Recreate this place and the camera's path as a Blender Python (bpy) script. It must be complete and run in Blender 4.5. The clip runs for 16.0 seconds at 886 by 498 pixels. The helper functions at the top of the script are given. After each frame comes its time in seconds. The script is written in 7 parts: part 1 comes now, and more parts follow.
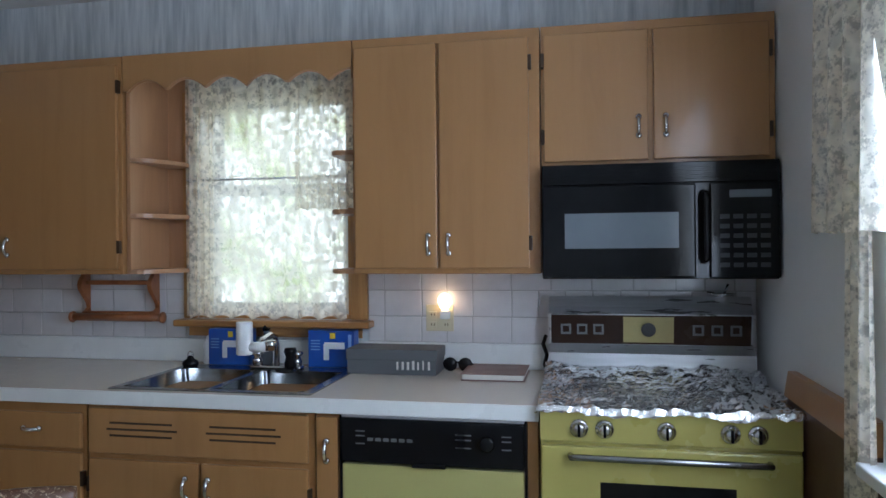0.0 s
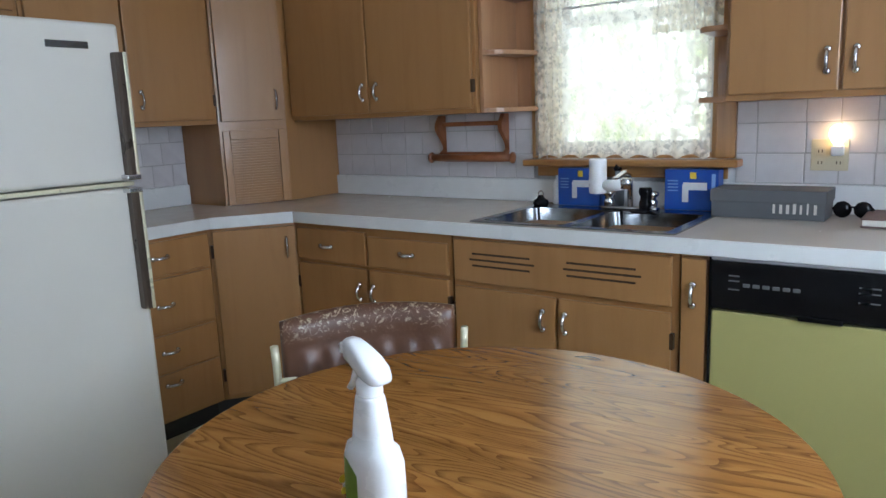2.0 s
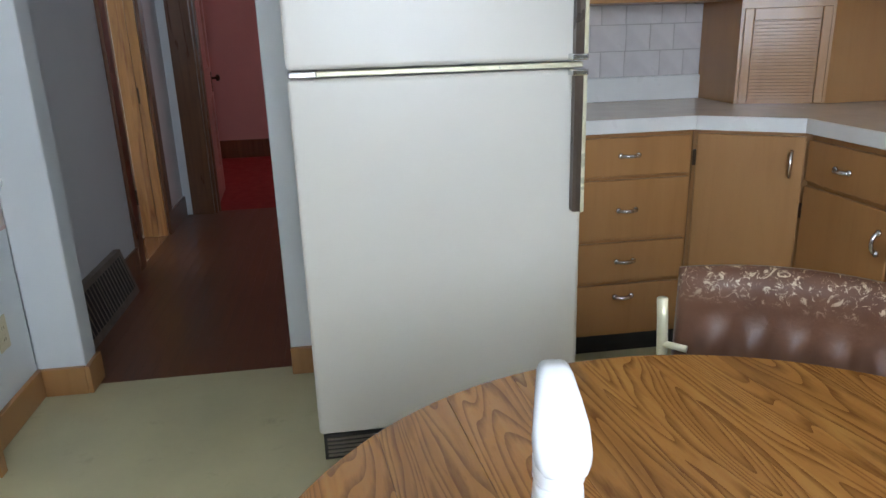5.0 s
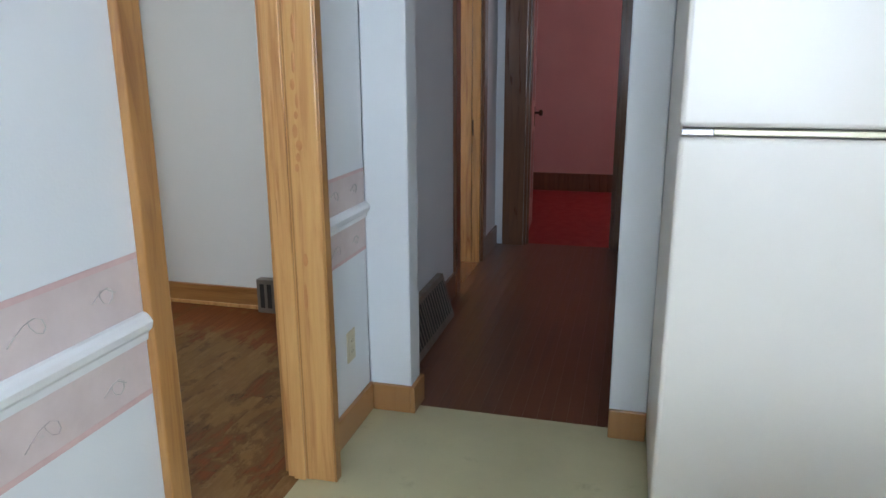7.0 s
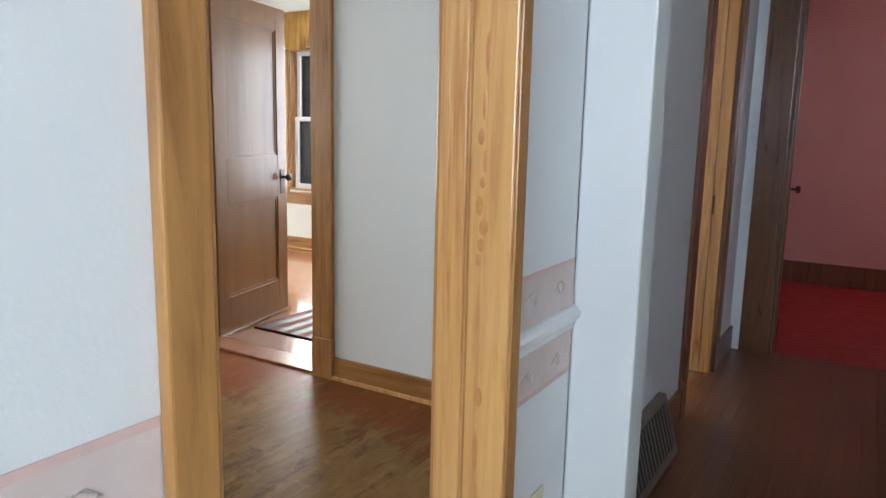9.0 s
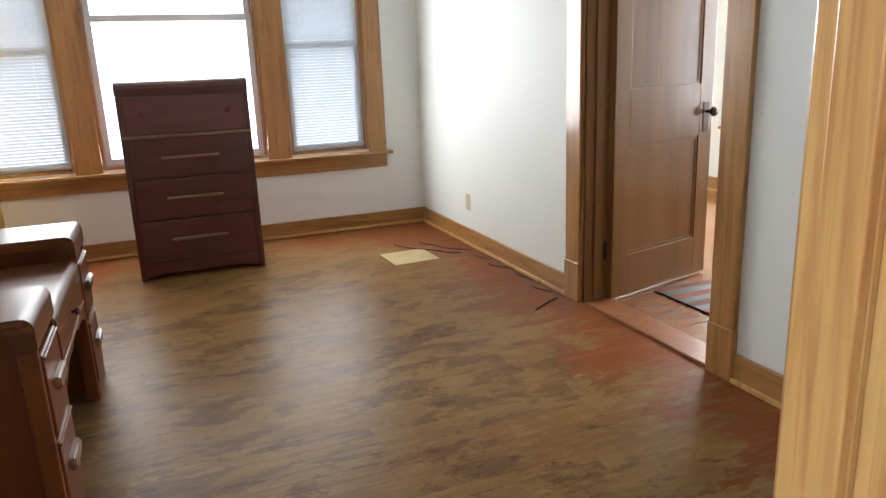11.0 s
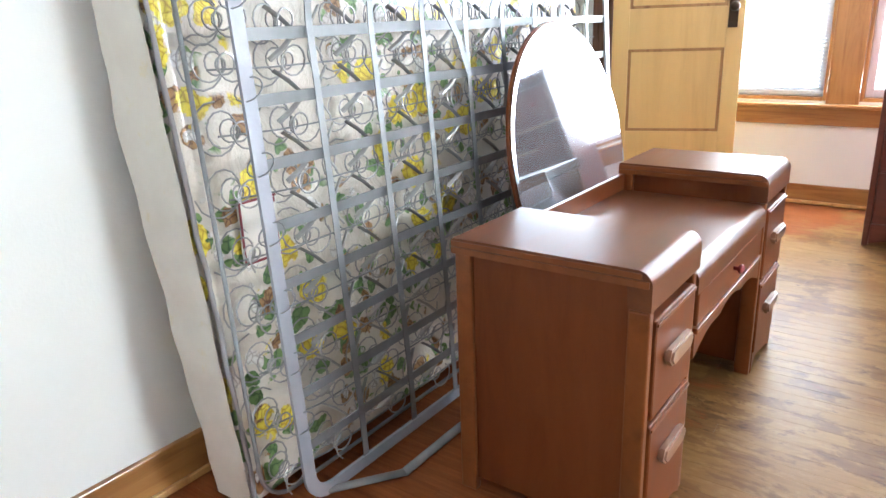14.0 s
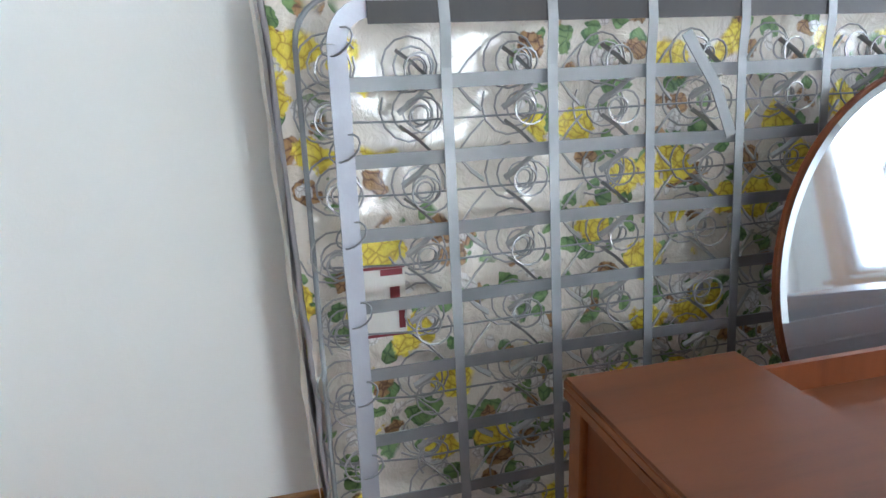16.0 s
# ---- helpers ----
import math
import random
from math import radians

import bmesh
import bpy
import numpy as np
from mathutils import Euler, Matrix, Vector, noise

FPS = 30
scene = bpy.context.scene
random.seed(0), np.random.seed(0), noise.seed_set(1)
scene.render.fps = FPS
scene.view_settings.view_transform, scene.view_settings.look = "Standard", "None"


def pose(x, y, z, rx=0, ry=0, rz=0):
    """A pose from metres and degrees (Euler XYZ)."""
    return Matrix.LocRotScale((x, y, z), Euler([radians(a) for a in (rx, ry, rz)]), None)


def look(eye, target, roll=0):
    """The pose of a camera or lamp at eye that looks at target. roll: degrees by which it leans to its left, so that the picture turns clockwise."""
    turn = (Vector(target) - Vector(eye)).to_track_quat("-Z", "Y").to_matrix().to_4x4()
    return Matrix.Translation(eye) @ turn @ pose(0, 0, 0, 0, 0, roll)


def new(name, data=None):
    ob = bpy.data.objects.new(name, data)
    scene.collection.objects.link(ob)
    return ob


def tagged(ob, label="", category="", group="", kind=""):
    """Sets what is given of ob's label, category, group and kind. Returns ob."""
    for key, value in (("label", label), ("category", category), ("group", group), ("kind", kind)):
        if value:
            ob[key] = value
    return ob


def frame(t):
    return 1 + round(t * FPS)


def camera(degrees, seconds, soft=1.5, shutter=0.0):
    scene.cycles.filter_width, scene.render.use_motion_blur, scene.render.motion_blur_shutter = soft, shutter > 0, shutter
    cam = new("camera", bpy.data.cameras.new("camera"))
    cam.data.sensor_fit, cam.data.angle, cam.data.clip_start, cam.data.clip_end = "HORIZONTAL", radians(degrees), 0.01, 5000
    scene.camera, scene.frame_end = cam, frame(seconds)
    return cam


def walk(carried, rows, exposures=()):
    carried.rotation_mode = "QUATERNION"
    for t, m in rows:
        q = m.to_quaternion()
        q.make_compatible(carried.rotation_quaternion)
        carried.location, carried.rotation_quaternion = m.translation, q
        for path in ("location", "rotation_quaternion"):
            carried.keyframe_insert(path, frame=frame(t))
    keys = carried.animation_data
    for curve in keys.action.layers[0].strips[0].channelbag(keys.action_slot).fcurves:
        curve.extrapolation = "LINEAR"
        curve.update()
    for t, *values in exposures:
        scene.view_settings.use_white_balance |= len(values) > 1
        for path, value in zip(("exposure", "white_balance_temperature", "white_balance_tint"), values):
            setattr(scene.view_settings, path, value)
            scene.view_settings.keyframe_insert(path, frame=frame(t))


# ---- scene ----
cam = camera(64.4, 16.0)
PATH = [
    (0, (0.193, 0.675, 1.413), (-0.199, 2.636, 1.413), -0.5),
    (0.5, (0.152, 0.648, 1.387), (-0.434, 2.554, 1.227), -1.2),
    (1, (0.11, 0.633, 1.377), (-0.692, 2.446, 1.114), -2.2),
    (1.5, (0.091, 0.684, 1.342), (-0.929, 2.374, 1.021), -2.3),
    (2, (0.003, 0.777, 1.311), (-1.183, 2.346, 0.943), -2.4),
    (2.5, (-0.06, 0.863, 1.278), (-1.324, 2.353, 0.851), -2.9),
    (3, (-0.067, 0.972, 1.249), (-1.469, 2.298, 0.721), -3.4),
    (3.5, (-0.045, 1.062, 1.239), (-1.681, 2.058, 0.665), -3.5),
    (4, (-0.108, 1.137, 1.254), (-1.886, 1.885, 0.729), -2.9),
    (4.5, (-0.161, 1.239, 1.243), (-2.019, 1.739, 0.697), -2.9),
    (5, (-0.221, 1.311, 1.25), (-2.113, 1.569, 0.653), -1.8),
    (5.2, (-0.232, 1.311, 1.234), (-2.139, 1.43, 0.643), -1.4),
    (7.3, (-0.435, 1.008, 1.308), (-2.305, 0.476, 0.838), -0.5),
    (7.5, (-0.497, 0.972, 1.313), (-2.381, 0.44, 0.9), -0.4),
    (7.7, (-0.57, 0.963, 1.311), (-2.459, 0.406, 0.967), 0.3),
    (8, (-0.704, 0.932, 1.344), (-2.573, 0.285, 1.049), 1.4),
    (8.2, (-0.777, 0.911, 1.322), (-2.62, 0.184, 1.046), 1.4),
    (10.3, (-1.524, 0.566, 1.238), (-2.745, -0.921, 0.694), -1.0),
    (10.5, (-1.605, 0.545, 1.242), (-2.714, -1.023, 0.687), -1.8),
    (10.9, (-1.708, 0.47, 1.222), (-2.488, -1.301, 0.714), -2.3),
    (11, (-1.749, 0.458, 1.223), (-2.454, -1.345, 0.721), -2.3),
    (11.5, (-1.821, 0.295, 1.192), (-2.22, -1.605, 0.71), -1.8),
    (12, (-1.877, 0.171, 1.181), (-2.04, -1.763, 0.697), -1.6),
    (12.5, (-1.941, 0.12, 1.181), (-1.672, -1.786, 0.638), -2.1),
    (13, (-1.928, 0.035, 1.166), (-1.258, -1.762, 0.598), -2.0),
    (13.5, (-1.87, -0.059, 1.151), (-0.937, -1.723, 0.551), -2.0),
    (14, (-1.825, -0.18, 1.136), (-0.697, -1.714, 0.523), -2.1),
    (14.5, (-1.778, -0.318, 1.121), (-0.479, -1.693, 0.472), -3.0),
    (15, (-1.766, -0.508, 1.151), (-0.355, -1.785, 0.536), -1.7),
    (15.5, (-1.879, -0.743, 1.181), (-0.203, -1.674, 0.613), -1.8),
    (16, (-1.881, -0.98, 1.184), (-0.022, -1.473, 0.635), -1.8),
]
EXPOSE = [
    (0.0, -0.50, 5250, 10), (1.0, -0.34, 5250, 10), (2.5, -0.02, 5500, 10), (3.5, 0.18, 5500, 10), (5.0, 0.30, 5700, 10),
    (7.5, 0.70, 5500, 10), (8.2, 0.80, 5600, 10), (10.3, 0.94, 5650, 10), (12.0, 0.94, 6000, 10), (13.0, 1.70, 5650, 10),
    (13.5, 2.25, 5450, 10), (14.5, 2.38, 5300, 10), (15.5, 2.00, 5200, 10), (16.0, 1.68, 5200, 10),
]
walk(cam, [(t, look(eye, target, roll)) for t, eye, target, roll in PATH], EXPOSE)

# ---------------- light ----------------
world = bpy.data.worlds.new("world")
scene.world = world
world.use_nodes = True
wn = world.node_tree
sky = wn.nodes.new("ShaderNodeTexSky")
sky.sky_type = "NISHITA"
sky.sun_disc = False
sky.sun_elevation = radians(42)
sky.sun_rotation = radians(215)
wn.nodes["Background"].inputs[1].default_value = 0.12
wn.links.new(sky.outputs[0], wn.nodes["Background"].inputs[0])

sun = new("sun", bpy.data.lights.new("sun", "SUN"))
sun.data.energy, sun.data.angle, sun.data.color = 2.5, radians(0.5), (1.0, 0.94, 0.84)
sun.matrix_world = look((-6, -8, 9), (0, 0, 0))


def window_or_fill_light(name, eye, target, w, h, power, color=(0.90, 0.95, 1.0)):
    """Sky light that enters through one window opening, or an added fill lamp."""
    la = bpy.data.lights.new(name, "AREA")
    la.shape, la.size, la.size_y, la.energy, la.color = "RECTANGLE", w, h, power, color
    ob = new(name, la)
    ob.matrix_world = look(eye, target)
    return ob


window_or_fill_light("window_or_fill_light", (-1.11, 3.487, 1.62), (-1.11, 0, 1.2), 0.66, 0.97, 1.6)
window_or_fill_light("window_or_fill_light", (0.80, 1.62, 1.55), (-3, 1.62, 1.2), 1.25, 1.1, 45)
window_or_fill_light("window_or_fill_light", (-1.92, -4.82, 1.32), (-1.92, 0, 0.9), 2.4, 1.3, 47, (1.0, 0.97, 0.88))
window_or_fill_light("window_or_fill_light", (-6.40, -3.3, 1.35), (-3, -3.0, 0.9), 1.9, 1.4, 82, (1.0, 0.96, 0.84))
# no window there: unseen pinkish fill lamp added to light the end room
window_or_fill_light("window_or_fill_light", (-7.0, 2.35, 1.5), (-7.0, 0, 1.0), 1.0, 1.2, 10, (1.0, 0.70, 0.64))

# ---------------- materials ----------------


def nodes_of(name):
    m = bpy.data.materials.new(name)
    m.use_nodes = True
    t = m.node_tree
    return m, t, t.nodes["Principled BSDF"]


def coords(t, stretch=(1, 1, 1), turn=0.0, shuffle=False):
    tc = t.nodes.new("ShaderNodeTexCoord")
    mp = t.nodes.new("ShaderNodeMapping")
    mp.inputs["Scale"].default_value = stretch
    mp.inputs["Rotation"].default_value = (0, 0, radians(turn))
    t.links.new(tc.outputs["Object"], mp.inputs["Vector"])
    if shuffle:
        oi = t.nodes.new("ShaderNodeObjectInfo")
        mul = t.nodes.new("ShaderNodeMath")
        mul.operation = "MULTIPLY"
        mul.inputs[1].default_value = 37.0
        t.links.new(oi.outputs["Random"], mul.inputs[0])
        t.links.new(mul.outputs[0], mp.inputs["Location"])
    return mp.outputs["Vector"]


def noise_tex(t, vec, scale, detail=4.0, rough=0.55, distort=0.0):
    n = t.nodes.new("ShaderNodeTexNoise")
    n.inputs["Scale"].default_value = scale
    n.inputs["Detail"].default_value = detail
    n.inputs["Roughness"].default_value = rough
    n.inputs["Distortion"].default_value = distort
    t.links.new(vec, n.inputs["Vector"])
    return n.outputs["Fac"]


def ramp(t, fac, stops):
    r = t.nodes.new("ShaderNodeValToRGB")
    els = r.color_ramp.elements
    while len(els) < len(stops):
        els.new(0.5)
    for e, (p, c) in zip(els, stops):
        e.position, e.color = p, (*c, 1)
    t.links.new(fac, r.inputs["Fac"])
    return r.outputs["Color"]


def mixed(t, a, b, fac, how="MIX"):
    m = t.nodes.new("ShaderNodeMix")
    m.data_type, m.blend_type = "RGBA", how
    for sock, v in ((0, fac), (6, a), (7, b)):
        if isinstance(v, (int, float)):
            m.inputs[sock].default_value = v
        elif isinstance(v, tuple):
            m.inputs[sock].default_value = (*v, 1)
        else:
            t.links.new(v, m.inputs[sock])
    return m.outputs[2]


def bumped(t, b, height, strength, dist=0.01):
    n = t.nodes.new("ShaderNodeBump")
    n.inputs["Strength"].default_value = strength
    n.inputs["Distance"].default_value = dist
    t.links.new(height, n.inputs["Height"])
    t.links.new(n.outputs["Normal"], b.inputs["Normal"])


def spread(t, fac, lo, hi):
    r = t.nodes.new("ShaderNodeMapRange")
    r.inputs["To Min"].default_value, r.inputs["To Max"].default_value = lo, hi
    t.links.new(fac, r.inputs["Value"])
    return r.outputs[0]


def plain(name, c1, c2=None, rough=0.5, metal=0.0, scale=6.0, stretch=(1, 1, 1), bump=0.08, fine=90.0, coat=0.0, dirt=None, rvar=0.12):
    """Paint, plaster, metal, plastic: two tones at a large scale, fine relief at a small one."""
    m, t, b = nodes_of(name)
    c2 = c2 or tuple(v * 0.86 for v in c1)
    vec = coords(t, stretch)
    big, small = noise_tex(t, vec, scale, 5), noise_tex(t, vec, fine, 3)
    col = ramp(t, big, [(0.35, c1), (0.72, c2)])
    if dirt:
        spots = noise_tex(t, vec, scale * 3.3, 6, 0.7)
        col = mixed(t, col, dirt, ramp(t, spots, [(0.60, (0, 0, 0)), (0.74, (0.55, 0.55, 0.55))]))
    t.links.new(col, b.inputs["Base Color"])
    t.links.new(spread(t, big, max(rough - rvar, 0.03), min(rough + rvar, 1)), b.inputs["Roughness"])
    b.inputs["Metallic"].default_value = metal
    b.inputs["Coat Weight"].default_value = coat
    b.inputs["Coat Roughness"].default_value = 0.12
    if bump:
        bumped(t, b, small, bump, 0.004)
    return m


def wood(name, light, mid, dark, stretch=(1, 14, 14), scale=3.0, rough=0.38, coat=0.0, bump=0.12, turn=0.0, shuffle=False, rings=0.0, vary=0.0):
    """Grain along the axis with the smallest stretch."""
    m, t, b = nodes_of(name)
    vec = coords(t, stretch, turn, shuffle)
    long, fine = noise_tex(t, vec, scale, 6, 0.6, 0.8), noise_tex(t, vec, scale * 9, 4, 0.6)
    col = ramp(t, long, [(0.28 if not rings else 0.05, dark), (0.48, mid), (0.72, light)])
    if rings:
        # year rings cut lengthwise: level lines of a slow, long-drawn noise
        slow = noise_tex(t, vec, 0.95, 1.0, 0.4, 0.5)
        many, wrap = t.nodes.new("ShaderNodeMath"), t.nodes.new("ShaderNodeMath")
        many.operation, wrap.operation = "MULTIPLY", "FRACT"
        many.inputs[1].default_value = rings
        t.links.new(slow, many.inputs[0])
        t.links.new(many.outputs[0], wrap.inputs[0])
        rough_line = mixed(t, wrap.outputs[0], fine, 0.45)
        col = mixed(t, col, dark, ramp(t, rough_line, [(0.22, (0.80, 0.80, 0.80)), (0.50, (0.0, 0.0, 0.0))]))
    col = mixed(t, col, dark, ramp(t, fine, [(0.60, (0, 0, 0)), (0.80, (0.45, 0.45, 0.45))]))
    if vary:
        oi = t.nodes.new("ShaderNodeObjectInfo")
        v = ramp(t, oi.outputs["Random"], [(0.0, (1 - vary,) * 3), (1.0, (1.0, 1.0, 1.0))])
        col = mixed(t, col, v, 1.0, "MULTIPLY")
    t.links.new(col, b.inputs["Base Color"])
    t.links.new(spread(t, long, rough - 0.08, rough + 0.12), b.inputs["Roughness"])
    b.inputs["Coat Weight"].default_value = coat
    b.inputs["Coat Roughness"].default_value = 0.10
    bumped(t, b, fine, bump, 0.003)
    return m


def worn_floor(name):
    """Strip floor, half sanded: bare tan wood with brown blotches, rests of red finish along the edges of the room."""
    m, t, b = nodes_of(name)
    geo = t.nodes.new("ShaderNodeNewGeometry")
    oi = t.nodes.new("ShaderNodeObjectInfo")

    def at(sx, sy, step=0.0):
        mp = t.nodes.new("ShaderNodeMapping")
        mp.inputs["Scale"].default_value = (sx, sy, 1)
        t.links.new(geo.outputs["Position"], mp.inputs["Vector"])
        if step:
            k = t.nodes.new("ShaderNodeMath")
            k.operation = "MULTIPLY"
            k.inputs[1].default_value = step
            t.links.new(oi.outputs["Random"], k.inputs[0])
            t.links.new(k.outputs[0], mp.inputs["Location"])
        return mp.outputs[0]

    def summed(p, q):
        add = t.nodes.new("ShaderNodeMath")
        add.operation = "ADD"
        t.links.new(p, add.inputs[0])
        t.links.new(q, add.inputs[1])
        return add.outputs[0]

    sep = t.nodes.new("ShaderNodeSeparateXYZ")
    t.links.new(geo.outputs["Position"], sep.inputs[0])

    def border(axis, a, b_, v):
        r = t.nodes.new("ShaderNodeMapRange")
        r.inputs["From Min"].default_value, r.inputs["From Max"].default_value = a, b_
        r.inputs["To Min"].default_value, r.inputs["To Max"].default_value = 0.0, v
        t.links.new(sep.outputs[axis], r.inputs["Value"])
        return r.outputs[0]

    broad = noise_tex(t, at(0.8, 1.2), 1.5, 3, 0.5, 0.4)
    blot = noise_tex(t, at(1.0, 1.7, 0.10), 4.2, 8, 0.70, 0.4)
    flake = noise_tex(t, at(1.0, 2.4, 0.9), 11.0, 6, 0.70, 0.3)
    streak = noise_tex(t, at(2.0, 34, 3.0), 2.4, 5, 0.6)
    col = ramp(t, broad, [(0.36, (0.225, 0.118, 0.038)), (0.52, (0.258, 0.148, 0.052)), (0.66, (0.215, 0.108, 0.036))])
    col = mixed(t, col, (0.295, 0.180, 0.072), ramp(t, flake, [(0.50, (0, 0, 0)), (0.60, (0.55, 0.55, 0.55))]))
    # brown rests of the old finish in blotches and flakes, denser here and there
    dens = summed(blot, spread(t, broad, 0.13, -0.13))
    col = mixed(t, col, (0.100, 0.040, 0.015), ramp(t, dens, [(0.50, (0, 0, 0)), (0.54, (0.46, 0.46, 0.46)), (0.68, (0.68, 0.68, 0.68))]))
    chips = summed(spread(t, flake, 0.0, 0.6), spread(t, blot, 0.0, 0.5))
    col = mixed(t, col, (0.050, 0.018, 0.008), ramp(t, chips, [(0.615, (0, 0, 0)), (0.66, (0.58, 0.58, 0.58))]))
    # whole red finish towards the walls and under the bed
    rim = summed(summed(border("X", -2.95, -3.5, 0.30), border("X", -1.40, -0.95, 0.40)), summed(border("Y", -3.95, -4.6, 0.24), border("Y", -0.75, -0.25, 0.10)))
    red = ramp(t, streak, [(0.3, (0.20, 0.052, 0.015)), (0.7, (0.26, 0.082, 0.025))])
    col = mixed(t, col, red, ramp(t, summed(blot, rim), [(0.66, (0, 0, 0)), (0.75, (0.9, 0.9, 0.9))]))
    col = mixed(t, col, ramp(t, streak, [(0.30, (0.84, 0.82, 0.80)), (0.65, (1, 1, 1))]), 1.0, "MULTIPLY")
    col = mixed(t, col, ramp(t, oi.outputs["Random"], [(0, (0.88, 0.87, 0.86)), (1, (1, 1, 1))]), 1.0, "MULTIPLY")
    t.links.new(col, b.inputs["Base Color"])
    t.links.new(spread(t, blot, 0.50, 0.26), b.inputs["Roughness"])
    b.inputs["Specular IOR Level"].default_value = 0.08
    bumped(t, b, streak, 0.10, 0.0015)
    return m


def floral(name):
    """Cream ticking printed with yellow roses, green leaves and brown blossoms, under clear plastic."""
    m, t, b = nodes_of(name)
    vec = coords(t)
    wob = noise_tex(t, vec, 9, 3)
    off = t.nodes.new("ShaderNodeMixRGB")
    off.inputs[0].default_value = 0.06
    t.links.new(vec, off.inputs[1])
    n2 = t.nodes.new("ShaderNodeTexNoise")
    n2.inputs["Scale"].default_value = 14
    t.links.new(vec, n2.inputs["Vector"])
    t.links.new(n2.outputs["Color"], off.inputs[2])
    col = ramp(t, wob, [(0.3, (0.78, 0.74, 0.66)), (0.7, (0.66, 0.61, 0.52))])
    bunch = ramp(t, noise_tex(t, vec, 4.0, 2), [(0.44, (0, 0, 0)), (0.465, (1, 1, 1))])
    petal = noise_tex(t, vec, 60, 3)
    kinds = (
        (20.0, 0.46, (0.20, 0.33, 0.11), (0.07, 0.15, 0.05), 0.25, 2.0),
        (13.0, 0.40, (0.42, 0.25, 0.10), (0.13, 0.06, 0.025), 0.34, 3.6),
        (19.0, 0.38, (0.84, 0.83, 0.80), (0.45, 0.42, 0.38), 0.45, 3.0),
        (9.0, 0.42, (0.90, 0.78, 0.07), (0.52, 0.36, 0.02), 0.36, 4.4),
    )
    for scale, size, c, dim, pick, frill in kinds:
        v, pv = t.nodes.new("ShaderNodeTexVoronoi"), t.nodes.new("ShaderNodeTexVoronoi")
        v.inputs["Scale"].default_value = scale
        pv.inputs["Scale"].default_value = scale * frill
        pv.feature = "DISTANCE_TO_EDGE"
        for node in (v, pv):
            t.links.new(off.outputs[0], node.inputs["Vector"])
        wavy = mixed(t, v.outputs["Distance"], petal, 0.20)
        inside = ramp(t, wavy, [(size - 0.03, (1, 1, 1)), (size, (0, 0, 0))])
        sepc = t.nodes.new("ShaderNodeSeparateColor")
        t.links.new(v.outputs["Color"], sepc.inputs[0])
        some = ramp(t, sepc.outputs[0], [(pick, (0, 0, 0)), (pick + 0.01, (1, 1, 1))])
        mid = tuple(0.7 * p + 0.3 * q for p, q in zip(c, dim))
        body = ramp(t, pv.outputs["Distance"], [(0.015, dim), (0.09, mid), (0.28, c)])
        body = mixed(t, body, dim, ramp(t, petal, [(0.56, (0, 0, 0)), (0.68, (0.6, 0.6, 0.6))]))
        col = mixed(t, col, body, mixed(t, mixed(t, inside, some, 1.0, "MULTIPLY"), bunch, 1.0, "MULTIPLY"))
    t.links.new(col, b.inputs["Base Color"])
    b.inputs["Roughness"].default_value = 0.5
    b.inputs["Coat Weight"].default_value = 0.6
    b.inputs["Coat Roughness"].default_value = 0.10
    bumped(t, b, noise_tex(t, vec, 16, 4, 0.6, 1.0), 0.55, 0.02)
    return m


def glow(name, color, strength):
    m, t, b = nodes_of(name)
    e = t.nodes.new("ShaderNodeEmission")
    e.inputs[0].default_value, e.inputs[1].default_value = (*color, 1), strength
    t.links.new(e.outputs[0], t.nodes["Material Output"].inputs[0])
    return m


def glass(name):
    m, t, b = nodes_of(name)
    mix = t.nodes.new("ShaderNodeMixShader")
    tr, gl = t.nodes.new("ShaderNodeBsdfTransparent"), t.nodes.new("ShaderNodeBsdfGlossy")
    gl.inputs["Roughness"].default_value = 0.02
    fr = t.nodes.new("ShaderNodeFresnel")
    t.links.new(fr.outputs[0], mix.inputs[0])
    t.links.new(tr.outputs[0], mix.inputs[1])
    t.links.new(gl.outputs[0], mix.inputs[2])
    t.links.new(mix.outputs[0], t.nodes["Material Output"].inputs[0])
    return m


def lace(name):
    """White machine lace: a closed mesh ground with dense blossoms and open holes."""
    m, t, b = nodes_of(name)
    vec = coords(t)
    v = t.nodes.new("ShaderNodeTexVoronoi")
    v.inputs["Scale"].default_value = 19
    v.feature = "DISTANCE_TO_EDGE"
    t.links.new(vec, v.inputs["Vector"])
    net = noise_tex(t, vec, 34, 3, 0.7)
    dense = ramp(t, v.outputs["Distance"], [(0.05, (1.0, 1.0, 1.0)), (0.22, (0.78, 0.78, 0.78))])
    holes = ramp(t, net, [(0.40, (0.45, 0.45, 0.45)), (0.52, (1, 1, 1))])
    b.inputs["Base Color"].default_value = (0.84, 0.81, 0.72, 1)
    b.inputs["Roughness"].default_value = 0.9
    trl = t.nodes.new("ShaderNodeBsdfTranslucent")
    trl.inputs[0].default_value = (0.94, 0.90, 0.79, 1)
    body = t.nodes.new("ShaderNodeMixShader")
    body.inputs[0].default_value = 0.6
    t.links.new(b.outputs[0], body.inputs[1])
    t.links.new(trl.outputs[0], body.inputs[2])
    tr, mix = t.nodes.new("ShaderNodeBsdfTransparent"), t.nodes.new("ShaderNodeMixShader")
    t.links.new(mixed(t, dense, holes, 1.0, "MULTIPLY"), mix.inputs[0])
    t.links.new(tr.outputs[0], mix.inputs[1])
    t.links.new(body.outputs[0], mix.inputs[2])
    t.links.new(mix.outputs[0], t.nodes["Material Output"].inputs[0])
    return m


